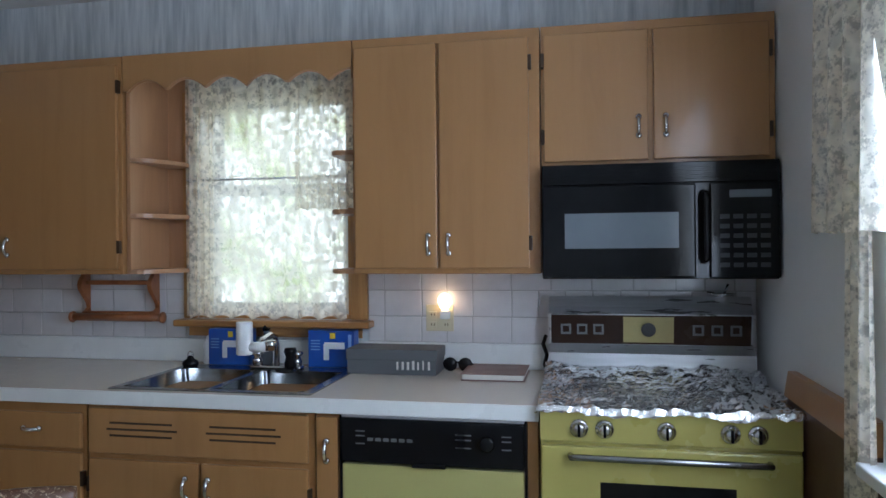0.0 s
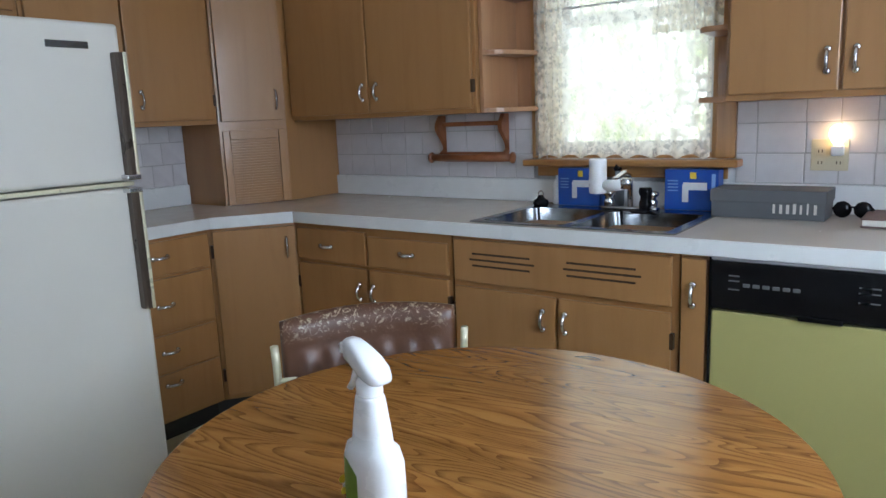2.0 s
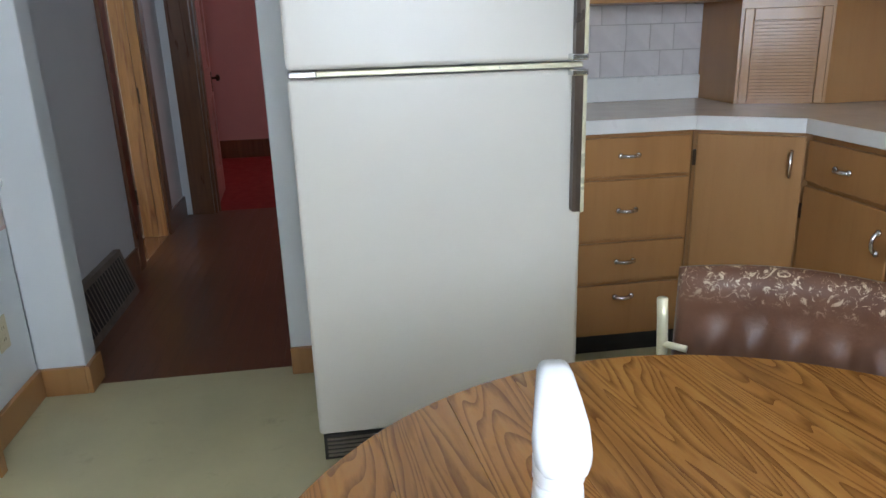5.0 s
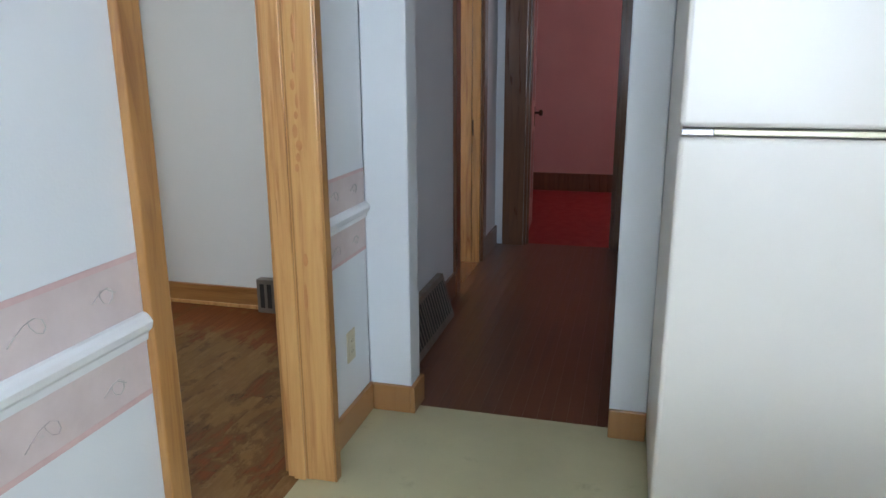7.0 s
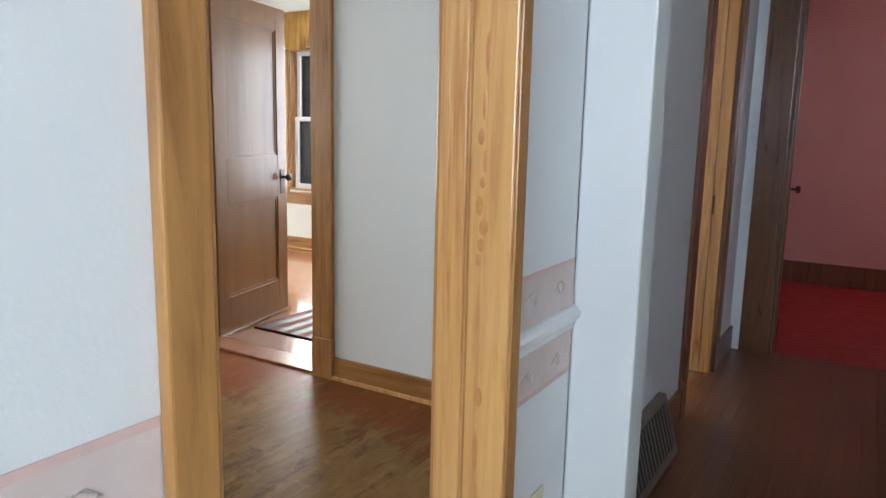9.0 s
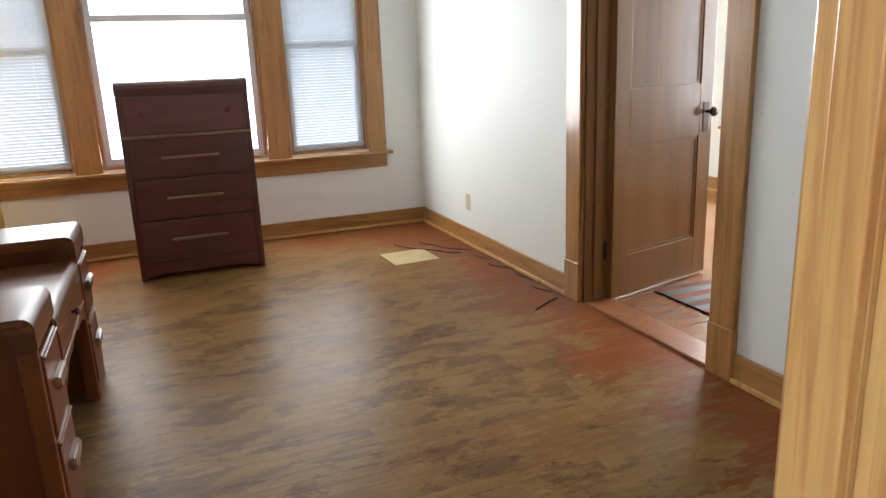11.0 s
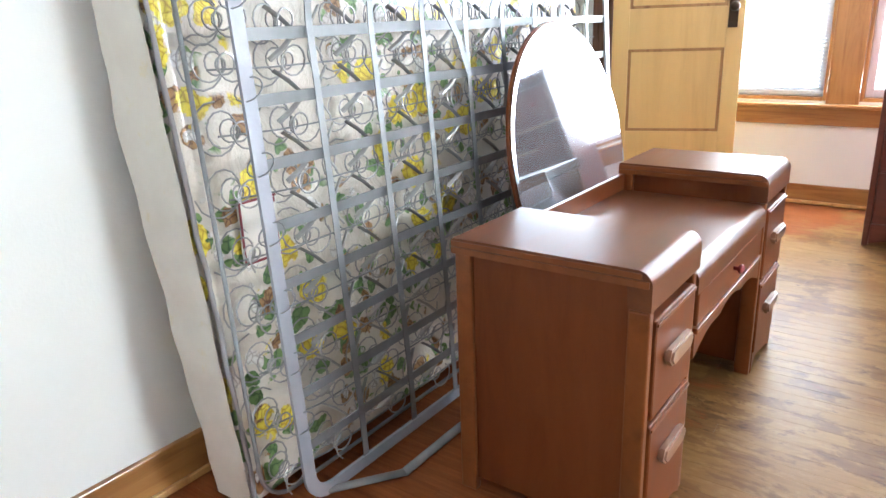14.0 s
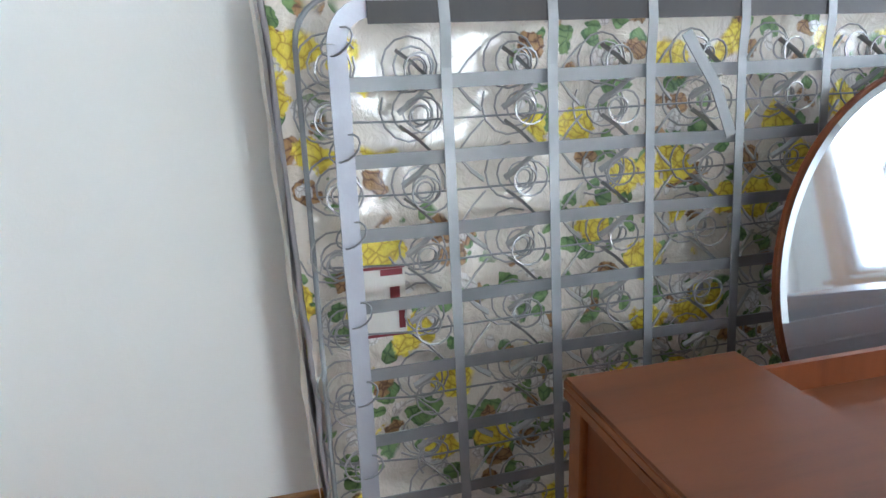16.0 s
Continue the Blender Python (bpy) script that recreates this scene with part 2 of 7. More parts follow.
def slat_white(name):
    """White enamelled slat, thin enough to let some daylight through."""
    m, t, b = nodes_of(name)
    vec = coords(t)
    t.links.new(ramp(t, noise_tex(t, vec, 3, 3), [(0.3, (0.82, 0.84, 0.85)), (0.7, (0.78, 0.80, 0.82))]), b.inputs["Base Color"])
    b.inputs["Roughness"].default_value = 0.45
    trl, mix = t.nodes.new("ShaderNodeBsdfTranslucent"), t.nodes.new("ShaderNodeMixShader")
    trl.inputs[0].default_value = (0.88, 0.92, 0.95, 1)
    mix.inputs[0].default_value = 0.42
    t.links.new(b.outputs[0], mix.inputs[1])
    t.links.new(trl.outputs[0], mix.inputs[2])
    t.links.new(mix.outputs[0], t.nodes["Material Output"].inputs[0])
    return m


def crinkled(name):
    m, t, b = nodes_of(name)
    vec = coords(t)
    v = t.nodes.new("ShaderNodeTexVoronoi")
    v.inputs["Scale"].default_value = 26
    t.links.new(vec, v.inputs["Vector"])
    b.inputs["Base Color"].default_value = (0.93, 0.93, 0.94, 1)
    b.inputs["Metallic"].default_value = 0.9
    b.inputs["Roughness"].default_value = 0.27
    bumped(t, b, v.outputs["Distance"], 0.5, 0.012)
    return m


def cracked_vinyl(name):
    """Brown vinyl, worn through to pale cloth in cracks along the top edge."""
    m, t, b = nodes_of(name)
    vec = coords(t)
    sep = t.nodes.new("ShaderNodeSeparateXYZ")
    t.links.new(vec, sep.inputs[0])
    top = t.nodes.new("ShaderNodeMapRange")
    top.inputs["From Min"].default_value, top.inputs["From Max"].default_value = 0.745, 0.80
    t.links.new(sep.outputs["Z"], top.inputs["Value"])
    crack = noise_tex(t, vec, 48, 6, 0.75, 1.5)
    mask = mixed(t, ramp(t, crack, [(0.545, (0, 0, 0)), (0.60, (1, 1, 1))]), top.outputs[0], 1.0, "MULTIPLY")
    base = ramp(t, noise_tex(t, vec, 12, 4), [(0.3, (0.085, 0.036, 0.018)), (0.7, (0.120, 0.055, 0.030))])
    t.links.new(mixed(t, base, (0.50, 0.40, 0.28), mask), b.inputs["Base Color"])
    b.inputs["Roughness"].default_value = 0.28
    bumped(t, b, crack, 0.25, 0.004)
    return m


WALL = plain("wall_paint", (0.72, 0.745, 0.76), (0.66, 0.69, 0.71), 0.55, scale=1.3, bump=0.10, fine=140)
ROOM_WALL = plain("room_paint", (0.80, 0.815, 0.785), (0.77, 0.78, 0.745), 0.6, scale=1.1, bump=0.10, fine=120)
PAPER = plain("striped_wallpaper", (0.66, 0.68, 0.69), (0.40, 0.43, 0.46), 0.8, scale=5, stretch=(9, 9, 0.7), bump=0.1, fine=60)
BORDER = plain("border_paper", (0.64, 0.55, 0.53), (0.56, 0.47, 0.45), 0.7, scale=9, bump=0.03, dirt=(0.45, 0.46, 0.42))
BORDER_EDGE = plain("border_edge", (0.62, 0.45, 0.43), (0.57, 0.40, 0.385), 0.7, scale=30)
SPRIG = plain("printed_sprig", (0.42, 0.42, 0.38), (0.46, 0.40, 0.38), 0.8)
CEIL = plain("ceiling_paint", (0.78, 0.78, 0.76), (0.72, 0.72, 0.70), 0.8, scale=2)
WHITE = plain("white_paint", (0.74, 0.75, 0.76), (0.69, 0.70, 0.71), 0.4, scale=3)
PINK_WALL = plain("pink_paint", (0.60, 0.33, 0.30), (0.54, 0.29, 0.27), 0.65, scale=1.5)
RED_FLOOR = plain("red_carpet", (0.32, 0.02, 0.02), (0.24, 0.012, 0.014), 0.6, scale=12, bump=0.3, fine=200)
VINYL = plain("vinyl_floor", (0.56, 0.52, 0.31), (0.46, 0.43, 0.26), 0.45, scale=2.2, bump=0.10, fine=50, dirt=(0.33, 0.30, 0.17))
CAB = wood("cabinet_wood", (0.38, 0.200, 0.072), (0.365, 0.188, 0.066), (0.33, 0.165, 0.056), (9, 9, 0.8), 1.6, 0.33, 0.25, 0.04)
CAB_IN = wood("cabinet_inside", (0.42, 0.23, 0.11), (0.38, 0.20, 0.095), (0.33, 0.17, 0.08), (12, 12, 1), 2.2, 0.35, 0.2, 0.05)
TRIM = wood("varnished_trim", (0.46, 0.245, 0.075), (0.38, 0.19, 0.055), (0.22, 0.09, 0.025), (9, 9, 0.7), 3.0, 0.30, 0.4, 0.06)
TRIM_X = wood("varnished_trim_level", (0.44, 0.23, 0.07), (0.36, 0.175, 0.05), (0.22, 0.09, 0.025), (0.7, 9, 9), 3.0, 0.30, 0.4, 0.06)
PINE = wood("bare_pine", (0.68, 0.42, 0.16), (0.61, 0.345, 0.12), (0.42, 0.18, 0.055), (11, 11, 0.6), 3.2, 0.30, 0.3, 0.06)
DARK_TRIM = wood("dark_trim", (0.17, 0.075, 0.028), (0.13, 0.052, 0.020), (0.07, 0.025, 0.010), (9, 9, 0.7), 3.0, 0.28, 0.4, 0.06)
DOOR = wood("door_wood", (0.25, 0.122, 0.034), (0.22, 0.103, 0.028), (0.165, 0.075, 0.020), (6, 6, 0.5), 1.6, 0.32, 0.35, 0.06)
YDOOR = wood("yellow_door_wood", (0.74, 0.50, 0.18), (0.70, 0.46, 0.16), (0.62, 0.39, 0.13), (6, 6, 0.5), 1.6, 0.34, 0.3, 0.05)
OAK = wood("oak_top", (0.40, 0.195, 0.044), (0.34, 0.150, 0.032), (0.135, 0.046, 0.011), (1.7, 12.0, 1), 1.7, 0.19, 0.25, 0.04, 0, True, 20.0, 0.18)
RACK = wood("rack_wood", (0.34, 0.13, 0.045), (0.27, 0.095, 0.03), (0.17, 0.05, 0.016), (3, 3, 3), 4, 0.3, 0.4)
HALL_WOOD = wood("hall_strip", (0.165, 0.064, 0.030), (0.145, 0.054, 0.026), (0.105, 0.038, 0.019), (0.7, 12, 1), 2.2, 0.30, 0.2, 0.02, 0, True, 0, 0.10)
W_WOOD = wood("side_room_strip", (0.32, 0.135, 0.045), (0.26, 0.10, 0.033), (0.16, 0.06, 0.02), (0.8, 14, 1), 3, 0.15, 0.5, 0.05, 0, True, 0, 0.2)
FLOOR_WOOD = worn_floor("worn_strip")
MAHOG = wood("mahogany", (0.165, 0.047, 0.013), (0.135, 0.037, 0.010), (0.095, 0.025, 0.007), (5, 5, 0.7), 2.0, 0.40, 0.06, 0.04)
MAHOG_TOP = wood("mahogany_top", (0.145, 0.048, 0.017), (0.122, 0.039, 0.013), (0.090, 0.027, 0.009), (5, 0.8, 7), 2.0, 0.36, 0.08, 0.04)
MAHOG_EDGE = wood("mahogany_edge", (0.215, 0.070, 0.020), (0.185, 0.058, 0.016), (0.135, 0.038, 0.011), (4, 4, 4), 2.6, 0.30, 0.3, 0.05)
CHEST_WOOD = wood("chest_wood", (0.115, 0.027, 0.021), (0.09, 0.020, 0.016), (0.06, 0.013, 0.011), (1, 8, 8), 2.6, 0.30, 0.4, 0.05)
CHEST_PALE = wood("chest_drawer_wood", (0.17, 0.055, 0.05), (0.13, 0.038, 0.036), (0.09, 0.025, 0.024), (1, 8, 8), 2.6, 0.33, 0.3, 0.05)
for gloss, m in ((0.20, MAHOG), (0.28, MAHOG_TOP), (0.25, MAHOG_EDGE)):
    m.node_tree.nodes["Principled BSDF"].inputs["Specular IOR Level"].default_value = gloss
HANDLE_WOOD = plain("pale_handle", (0.30, 0.17, 0.10), (0.22, 0.11, 0.065), 0.35, scale=12, coat=0.3)
LAMINATE = plain("laminate_top", (0.66, 0.60, 0.52), (0.61, 0.55, 0.47), 0.22, scale=14, bump=0.02, fine=260)
LAM_EDGE = plain("laminate_edge", (0.76, 0.77, 0.76), (0.70, 0.71, 0.70), 0.3, scale=8)
TILE = plain("pale_tile", (0.66, 0.64, 0.64), (0.55, 0.53, 0.54), 0.3, scale=7, coat=0.3, bump=0.1, fine=18)
GROUT = plain("grout", (0.47, 0.46, 0.455), (0.41, 0.40, 0.39), 0.9, scale=20)
ENAMEL = plain("fridge_enamel", (0.66, 0.635, 0.575), (0.63, 0.60, 0.54), 0.30, scale=1.8, bump=0.05, fine=420, rvar=0.05)
HARVEST = plain("harvest_enamel", (0.42, 0.37, 0.11), (0.385, 0.34, 0.095), 0.28, scale=2.5, bump=0.02)
DW_YELLOW = plain("dishwasher_panel", (0.44, 0.41, 0.155), (0.41, 0.38, 0.14), 0.33, scale=2.5, bump=0.02)
BLACK = plain("black_plastic", (0.006, 0.006, 0.007), (0.009, 0.009, 0.010), 0.09, scale=9, bump=0.0, rvar=0.03)
BLACK.node_tree.nodes["Principled BSDF"].inputs["Specular IOR Level"].default_value = 0.18
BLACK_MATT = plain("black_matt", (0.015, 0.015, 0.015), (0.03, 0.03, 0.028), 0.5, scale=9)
BROWN_GLASS = plain("brown_glass", (0.030, 0.015, 0.010), (0.040, 0.022, 0.014), 0.25, bump=0)
BROWN_GLASS.node_tree.nodes["Principled BSDF"].inputs["Specular IOR Level"].default_value = 0.12
SMOKED = plain("smoked_glass", (0.16, 0.18, 0.20), (0.13, 0.15, 0.17), 0.12, scale=3, bump=0)
GREY_MARK = plain("grey_print", (0.16, 0.16, 0.16), (0.13, 0.13, 0.13), 0.5)
DARK_SLOT = plain("dark_slot", (0.05, 0.025, 0.012), (0.035, 0.018, 0.009), 0.7)
CHROME = plain("chrome", (0.62, 0.62, 0.63), (0.55, 0.55, 0.56), 0.16, 1.0, scale=14, bump=0.02)
SATIN = plain("satin_chrome", (0.60, 0.61, 0.62), (0.50, 0.51, 0.52), 0.30, 0.7, scale=5, stretch=(1, 9, 9), bump=0.03)
STEEL = plain("brushed_steel", (0.27, 0.28, 0.29), (0.21, 0.22, 0.23), 0.22, 1.0, scale=5, stretch=(1, 9, 9), bump=0.05)
GALV = plain("galvanised_strap", (0.27, 0.28, 0.285), (0.19, 0.20, 0.205), 0.45, 0.45, scale=9, bump=0.08, fine=60)
FRAME_STEEL = plain("frame_steel", (0.36, 0.37, 0.41), (0.29, 0.30, 0.335), 0.42, 0.35, scale=7)
# shade on the spring frame's top bar, put into a metal colour
SHADED_STEEL = plain("shaded_steel", (0.035, 0.034, 0.034), (0.05, 0.046, 0.042), 0.5, 0.4, scale=12)
COIL_WIRE = plain("spring_wire", (0.42, 0.42, 0.41), (0.30, 0.30, 0.29), 0.36, 0.6, scale=20)
ALU = plain("bright_tube", (0.50, 0.51, 0.55), (0.40, 0.41, 0.45), 0.36, 0.7, scale=7)
BRASS = plain("brass", (0.66, 0.52, 0.24), (0.55, 0.40, 0.16), 0.25, 1.0, scale=20)
PALE_METAL = plain("cream_tube", (0.72, 0.70, 0.52), (0.6, 0.56, 0.38), 0.3, 0.3, scale=20)
HINGE = plain("dark_hinge", (0.05, 0.03, 0.02), (0.08, 0.05, 0.03), 0.4, 0.7)
FOIL = crinkled("crinkled_foil")
MATTRESS = floral("floral_ticking")
MATT_SIDE = plain("mattress_side", (0.70, 0.66, 0.58), (0.58, 0.53, 0.45), 0.6, scale=4, bump=0.35, fine=14, dirt=(0.62, 0.50, 0.15))
PIPING = plain("grey_piping", (0.32, 0.30, 0.30), (0.25, 0.24, 0.25), 0.6)
VINYL_BROWN = cracked_vinyl("brown_vinyl")
LACE = lace("lace")
GLASS = glass("window_glass")
MIRROR = plain("dusty_mirror_glass", (0.60, 0.65, 0.70), (0.53, 0.58, 0.63), 0.05, 0.86, scale=5, bump=0, rvar=0.01)
BLIND = slat_white("blind_slat")
DAY = glow("bright_day", (1.0, 1.0, 1.0), 2.6)
LEAFY = glow("bright_garden", (0.92, 0.95, 0.80), 2.9)
lt = LEAFY.node_tree
lt.links.new(ramp(lt, noise_tex(lt, coords(lt), 1.4, 5, 0.65), [(0.36, (0.30, 0.36, 0.13)), (0.47, (0.78, 0.80, 0.50)), (0.58, (1.0, 0.98, 0.84))]), lt.nodes["Emission"].inputs[0])
BULB = glow("lit_bulb", (1.0, 0.62, 0.30), 14.0)
BLUE_CARD = plain("blue_card", (0.012, 0.06, 0.33), (0.02, 0.10, 0.45), 0.35, scale=10)
WHITE_PLASTIC = plain("white_plastic", (0.82, 0.83, 0.84), (0.78, 0.79, 0.80), 0.28, scale=6, bump=0.01)
GREEN_LABEL = plain("green_label", (0.12, 0.24, 0.035), (0.17, 0.30, 0.05), 0.35, scale=22)
YELLOW_PRINT = plain("yellow_print", (0.75, 0.55, 0.03), (0.7, 0.5, 0.03), 0.4)
GREY_CARD = plain("grey_card", (0.115, 0.12, 0.125), (0.10, 0.105, 0.11), 0.6, scale=6)
PAPERS = plain("paper", (0.74, 0.72, 0.66), (0.66, 0.63, 0.57), 0.8)
BOOK = plain("brown_cover", (0.20, 0.12, 0.10), (0.16, 0.095, 0.08), 0.5, scale=10)
SWITCH = plain("ivory_plastic", (0.62, 0.56, 0.38), (0.58, 0.52, 0.35), 0.4)
BROWN_BOX = plain("brown_panel", (0.105, 0.052, 0.032), (0.085, 0.042, 0.026), 0.45, scale=4)
VALANCE = plain("gold_valance", (0.42, 0.25, 0.06), (0.26, 0.13, 0.03), 0.8, scale=6, stretch=(1, 7, 0.6))
RUG = plain("striped_rug", (0.20, 0.07, 0.05), (0.03, 0.02, 0.018), 0.9, scale=3, stretch=(1, 9, 1))
STAIN = plain("reddish_stain", (0.50, 0.225, 0.075), (0.57, 0.29, 0.10), 0.32, scale=30)
CABLE = plain("brown_cable", (0.05, 0.025, 0.018), (0.04, 0.02, 0.015), 0.5)
REGISTER = plain("register_metal", (0.25, 0.22, 0.18), (0.19, 0.16, 0.13), 0.45, 0.4, scale=14)
RED_MARK = plain("dark_red_print", (0.20, 0.02, 0.03), (0.16, 0.02, 0.025), 0.5)

# ---------------- building tools ----------------
BASE = {}


def thing(name, base=(0, 0, 0), label="", category="", group="", kind=""):
    ob = new(name)
    ob.location = base
    ob.empty_display_size = 0.05
    BASE[ob.name] = Vector(base)
    return tagged(ob, label, category, group, kind)


def part(name, bm, material, parent=None, label="", smooth=False):
    """Links a bmesh, given in world metres, as one mesh object under a thing or a part."""
    me = bpy.data.meshes.new(name)
    base = BASE[parent.name] if parent else Vector()
    if parent:
        bmesh.ops.translate(bm, verts=bm.verts, vec=-base)
    bm.to_mesh(me)
    bm.free()
    me.materials.append(material)
    if smooth:
        for p in me.polygons:
            p.use_smooth = True
    ob = new(name, me)
    if parent:
        ob.parent = parent
    BASE[ob.name] = base
    return tagged(ob, label)


def setting(name, bm, material, label="", category="", smooth=False):
    ob = part(name, bm, material, None, "", smooth)
    return tagged(ob, label, category, kind="structure")


def box(x0, x1, y0, y1, z0, z1, bevel=0.0, bm=None, seg=2):
    bm = bm or bmesh.new()
    lo = (min(x0, x1), min(y0, y1), min(z0, z1))
    hi = (max(x0, x1), max(y0, y1), max(z0, z1))
    v = [bm.verts.new((x, y, z)) for x in (lo[0], hi[0]) for y in (lo[1], hi[1]) for z in (lo[2], hi[2])]
    faces = [bm.faces.new([v[i] for i in q]) for q in ((0, 1, 3, 2), (4, 6, 7, 5), (0, 4, 5, 1), (2, 3, 7, 6), (0, 2, 6, 4), (1, 5, 7, 3))]
    if bevel:
        edges = {e for f in faces for e in f.edges}
        bmesh.ops.bevel(bm, geom=list(edges), offset=bevel, segments=seg, affect="EDGES", profile=0.5)
    return bm


def prism(points, axis, a0, a1, bevel=0.0, bm=None):
    """A flat outline, pulled along an axis from a0 to a1. Outline: pairs on the other two axes, in x, y, z order."""
    bm = bm or bmesh.new()

    def at(p, a):
        return {"x": (a, p[0], p[1]), "y": (p[0], a, p[1]), "z": (p[0], p[1], a)}[axis]

    v0, v1 = [bm.verts.new(at(p, a0)) for p in points], [bm.verts.new(at(p, a1)) for p in points]
    n = len(points)
    caps = [bm.faces.new(v0), bm.faces.new(v1[::-1])]
    for i in range(n):
        bm.faces.new((v0[i], v1[i], v1[(i + 1) % n], v0[(i + 1) % n]))
    bmesh.ops.recalc_face_normals(bm, faces=bm.faces)
    if bevel:
        edges = {e for f in caps for e in f.edges}
        bmesh.ops.bevel(bm, geom=list(edges), offset=bevel, segments=2, affect="EDGES")
    return bm


def lathe(profile, center, axis="z", seg=20, bm=None):
    """A turned shape: pairs of radius and height along the axis."""
    bm = bm or bmesh.new()
    cx, cy, cz = center

    def at(r, h, a):
        u, v = r * math.cos(a), r * math.sin(a)
        return {"z": (cx + u, cy + v, cz + h), "y": (cx + u, cy + h, cz + v), "x": (cx + h, cy + u, cz + v)}[axis]

    rings = [[bm.verts.new(at(max(r, 1e-4), h, 2 * math.pi * i / seg)) for i in range(seg)] for r, h in profile]
    for a, b in zip(rings, rings[1:]):
        for i in range(seg):
            bm.faces.new((a[i], a[(i + 1) % seg], b[(i + 1) % seg], b[i]))
    bm.faces.new(rings[0][::-1])
    bm.faces.new(rings[-1])
    bmesh.ops.recalc_face_normals(bm, faces=bm.faces)
    return bm


def tube(path, r, seg=8, bm=None, flat=1.0, side=None):
    """A round or flattened bar along a path of points; with four sides a flat strip."""
    turn = math.pi / 4 if seg == 4 else 0.0
    bm = bm or bmesh.new()
    path = [Vector(p) for p in path]
    rings = []
    for i, p in enumerate(path):
        d = (path[min(i + 1, len(path) - 1)] - path[max(i - 1, 0)]).normalized()
        u = Vector(side).cross(d).normalized() if side else d.orthogonal().normalized()
        if rings and not side:
            u = (last - last.dot(d) * d).normalized()
        last = u
        w = d.cross(u)
        rings.append([bm.verts.new(p + r * (math.cos(a) * u + flat * math.sin(a) * w)) for a in (turn + 2 * math.pi * k / seg for k in range(seg))])
    for a, b in zip(rings, rings[1:]):
        for k in range(seg):
            bm.faces.new((a[k], a[(k + 1) % seg], b[(k + 1) % seg], b[k]))
    bm.faces.new(rings[0][::-1])
    bm.faces.new(rings[-1])
    return bm


def pierced(axis, at0, at1, a0, a1, z0, z1, holes=()):
    """A wall across an axis ("x" or "y"), from at0 to at1 thick, a0 to a1 long, with rectangular openings (a, a, z, z)."""
    bm = bmesh.new()
    cuts = sorted({a0, a1, *(v for h in holes for v in h[:2])})
    ups = sorted({z0, z1, *(v for h in holes for v in h[2:])})
    for p, q in zip(cuts, cuts[1:]):
        for r, s in zip(ups, ups[1:]):
            if any(h[0] <= p and q <= h[1] and h[2] <= r and s <= h[3] for h in holes):
                continue
            if axis == "x":
                box(at0, at1, p, q, r, s, bm=bm)
            else:
                box(p, q, at0, at1, r, s, bm=bm)
    bmesh.ops.remove_doubles(bm, verts=bm.verts, dist=1e-5)
    # the faces between neighbouring cells are inside the wall
    centres = {}
    for f in bm.faces:
        centres.setdefault(tuple(round(v, 4) for v in f.calc_center_median()), []).append(f)
    bmesh.ops.delete(bm, geom=[f for fs in centres.values() if len(fs) > 1 for f in fs], context="FACES")
    return bm


def sheet(x0, x1, y0, y1, z, thick=0.05):
    return box(x0, x1, y0, y1, z - thick, z)


# ---------------- plan ----------------
KN, KE, KS = 3.50, 0.83, 0.145        # kitchen: north, east and south wall faces
KW = -3.17                            # wall behind the refrigerator and the short counter
STUB = -2.735                         # ends of the hall's walls
HS, HN, HE_ = 0.12, 1.125, -5.47       # hall: south, north and end wall faces
RW, RE, RS, RN = -3.69, -0.30, -4.885, 0.055
RJ = -0.13                            # the same wall, set back past the mattress
TOP = 2.55

# ---------------- large structure ----------------
setting("floor_kitchen", sheet(STUB - 0.06, KE + 0.1, KS - 0.05, 1.16, 0.0), VINYL, "worn yellow-beige vinyl kitchen floor", "floor")
setting("floor_kitchen_north", sheet(KW - 0.1, KE + 0.1, 1.16, KN + 0.1, 0.0), VINYL, "worn yellow-beige vinyl kitchen floor", "floor")
setting("ceiling_kitchen", sheet(KW - 0.1, KE + 0.1, KS, KN + 0.1, TOP + 0.05), CEIL, "plain white kitchen ceiling", "ceiling")
setting("ceiling_hall", sheet(HE_, STUB - 0.02, HS - 0.14, HN + 0.05, TOP + 0.049), CEIL, "plain white hall ceiling", "ceiling")
setting("ceiling_room", sheet(RW - 0.14, RJ + 0.1, RS - 0.1, KS - 0.002, TOP + 0.05), CEIL, "plain white bedroom ceiling", "ceiling")
setting("ceiling_side_room", sheet(-6.6, RW - 0.142, RS - 0.1, HS - 0.152, TOP + 0.05), CEIL, "plain white side room ceiling", "ceiling")
setting("ceiling_end_room", sheet(-8.3, HE_ - 0.002, -0.7, 2.5, TOP + 0.05), CEIL, "plain ceiling of the end room", "ceiling")

WIN_K = (-1.47, -0.76, 1.12, 2.11)
setting("wall_north", pierced("y", KN, KN + 0.14, KW - 0.1, KE + 0.12, 0, TOP, [WIN_K]), PAPER, "grey-white streaked wallpaper above the cabinets", "wall")
WIN_E = (1.0, 2.24, 0.95, 2.10)
setting("wall_east", pierced("x", KE, KE + 0.14, KS - 0.14, KN, 0, TOP, [WIN_E]), WALL, "smooth grey-white painted kitchen wall", "wall")
DOOR_S = (-2.232, -1.565, 0, 2.06)
setting("wall_south", pierced("y", RN, KS, STUB - 0.0, KE, 0, TOP, [DOOR_S]), WALL, "white painted kitchen wall with a doorway", "wall")
setting("wall_west", box(KW - 0.12, KW, 1.19, KN, 0, TOP), WALL, "white painted wall behind the refrigerator", "wall")
setting("wall_hall_south", pierced("y", HS - 0.15, HS, HE_, RW, 0, TOP, [(-4.93, -4.27, 0, 2.06)]), WALL, "white painted hall wall with a doorway", "wall")
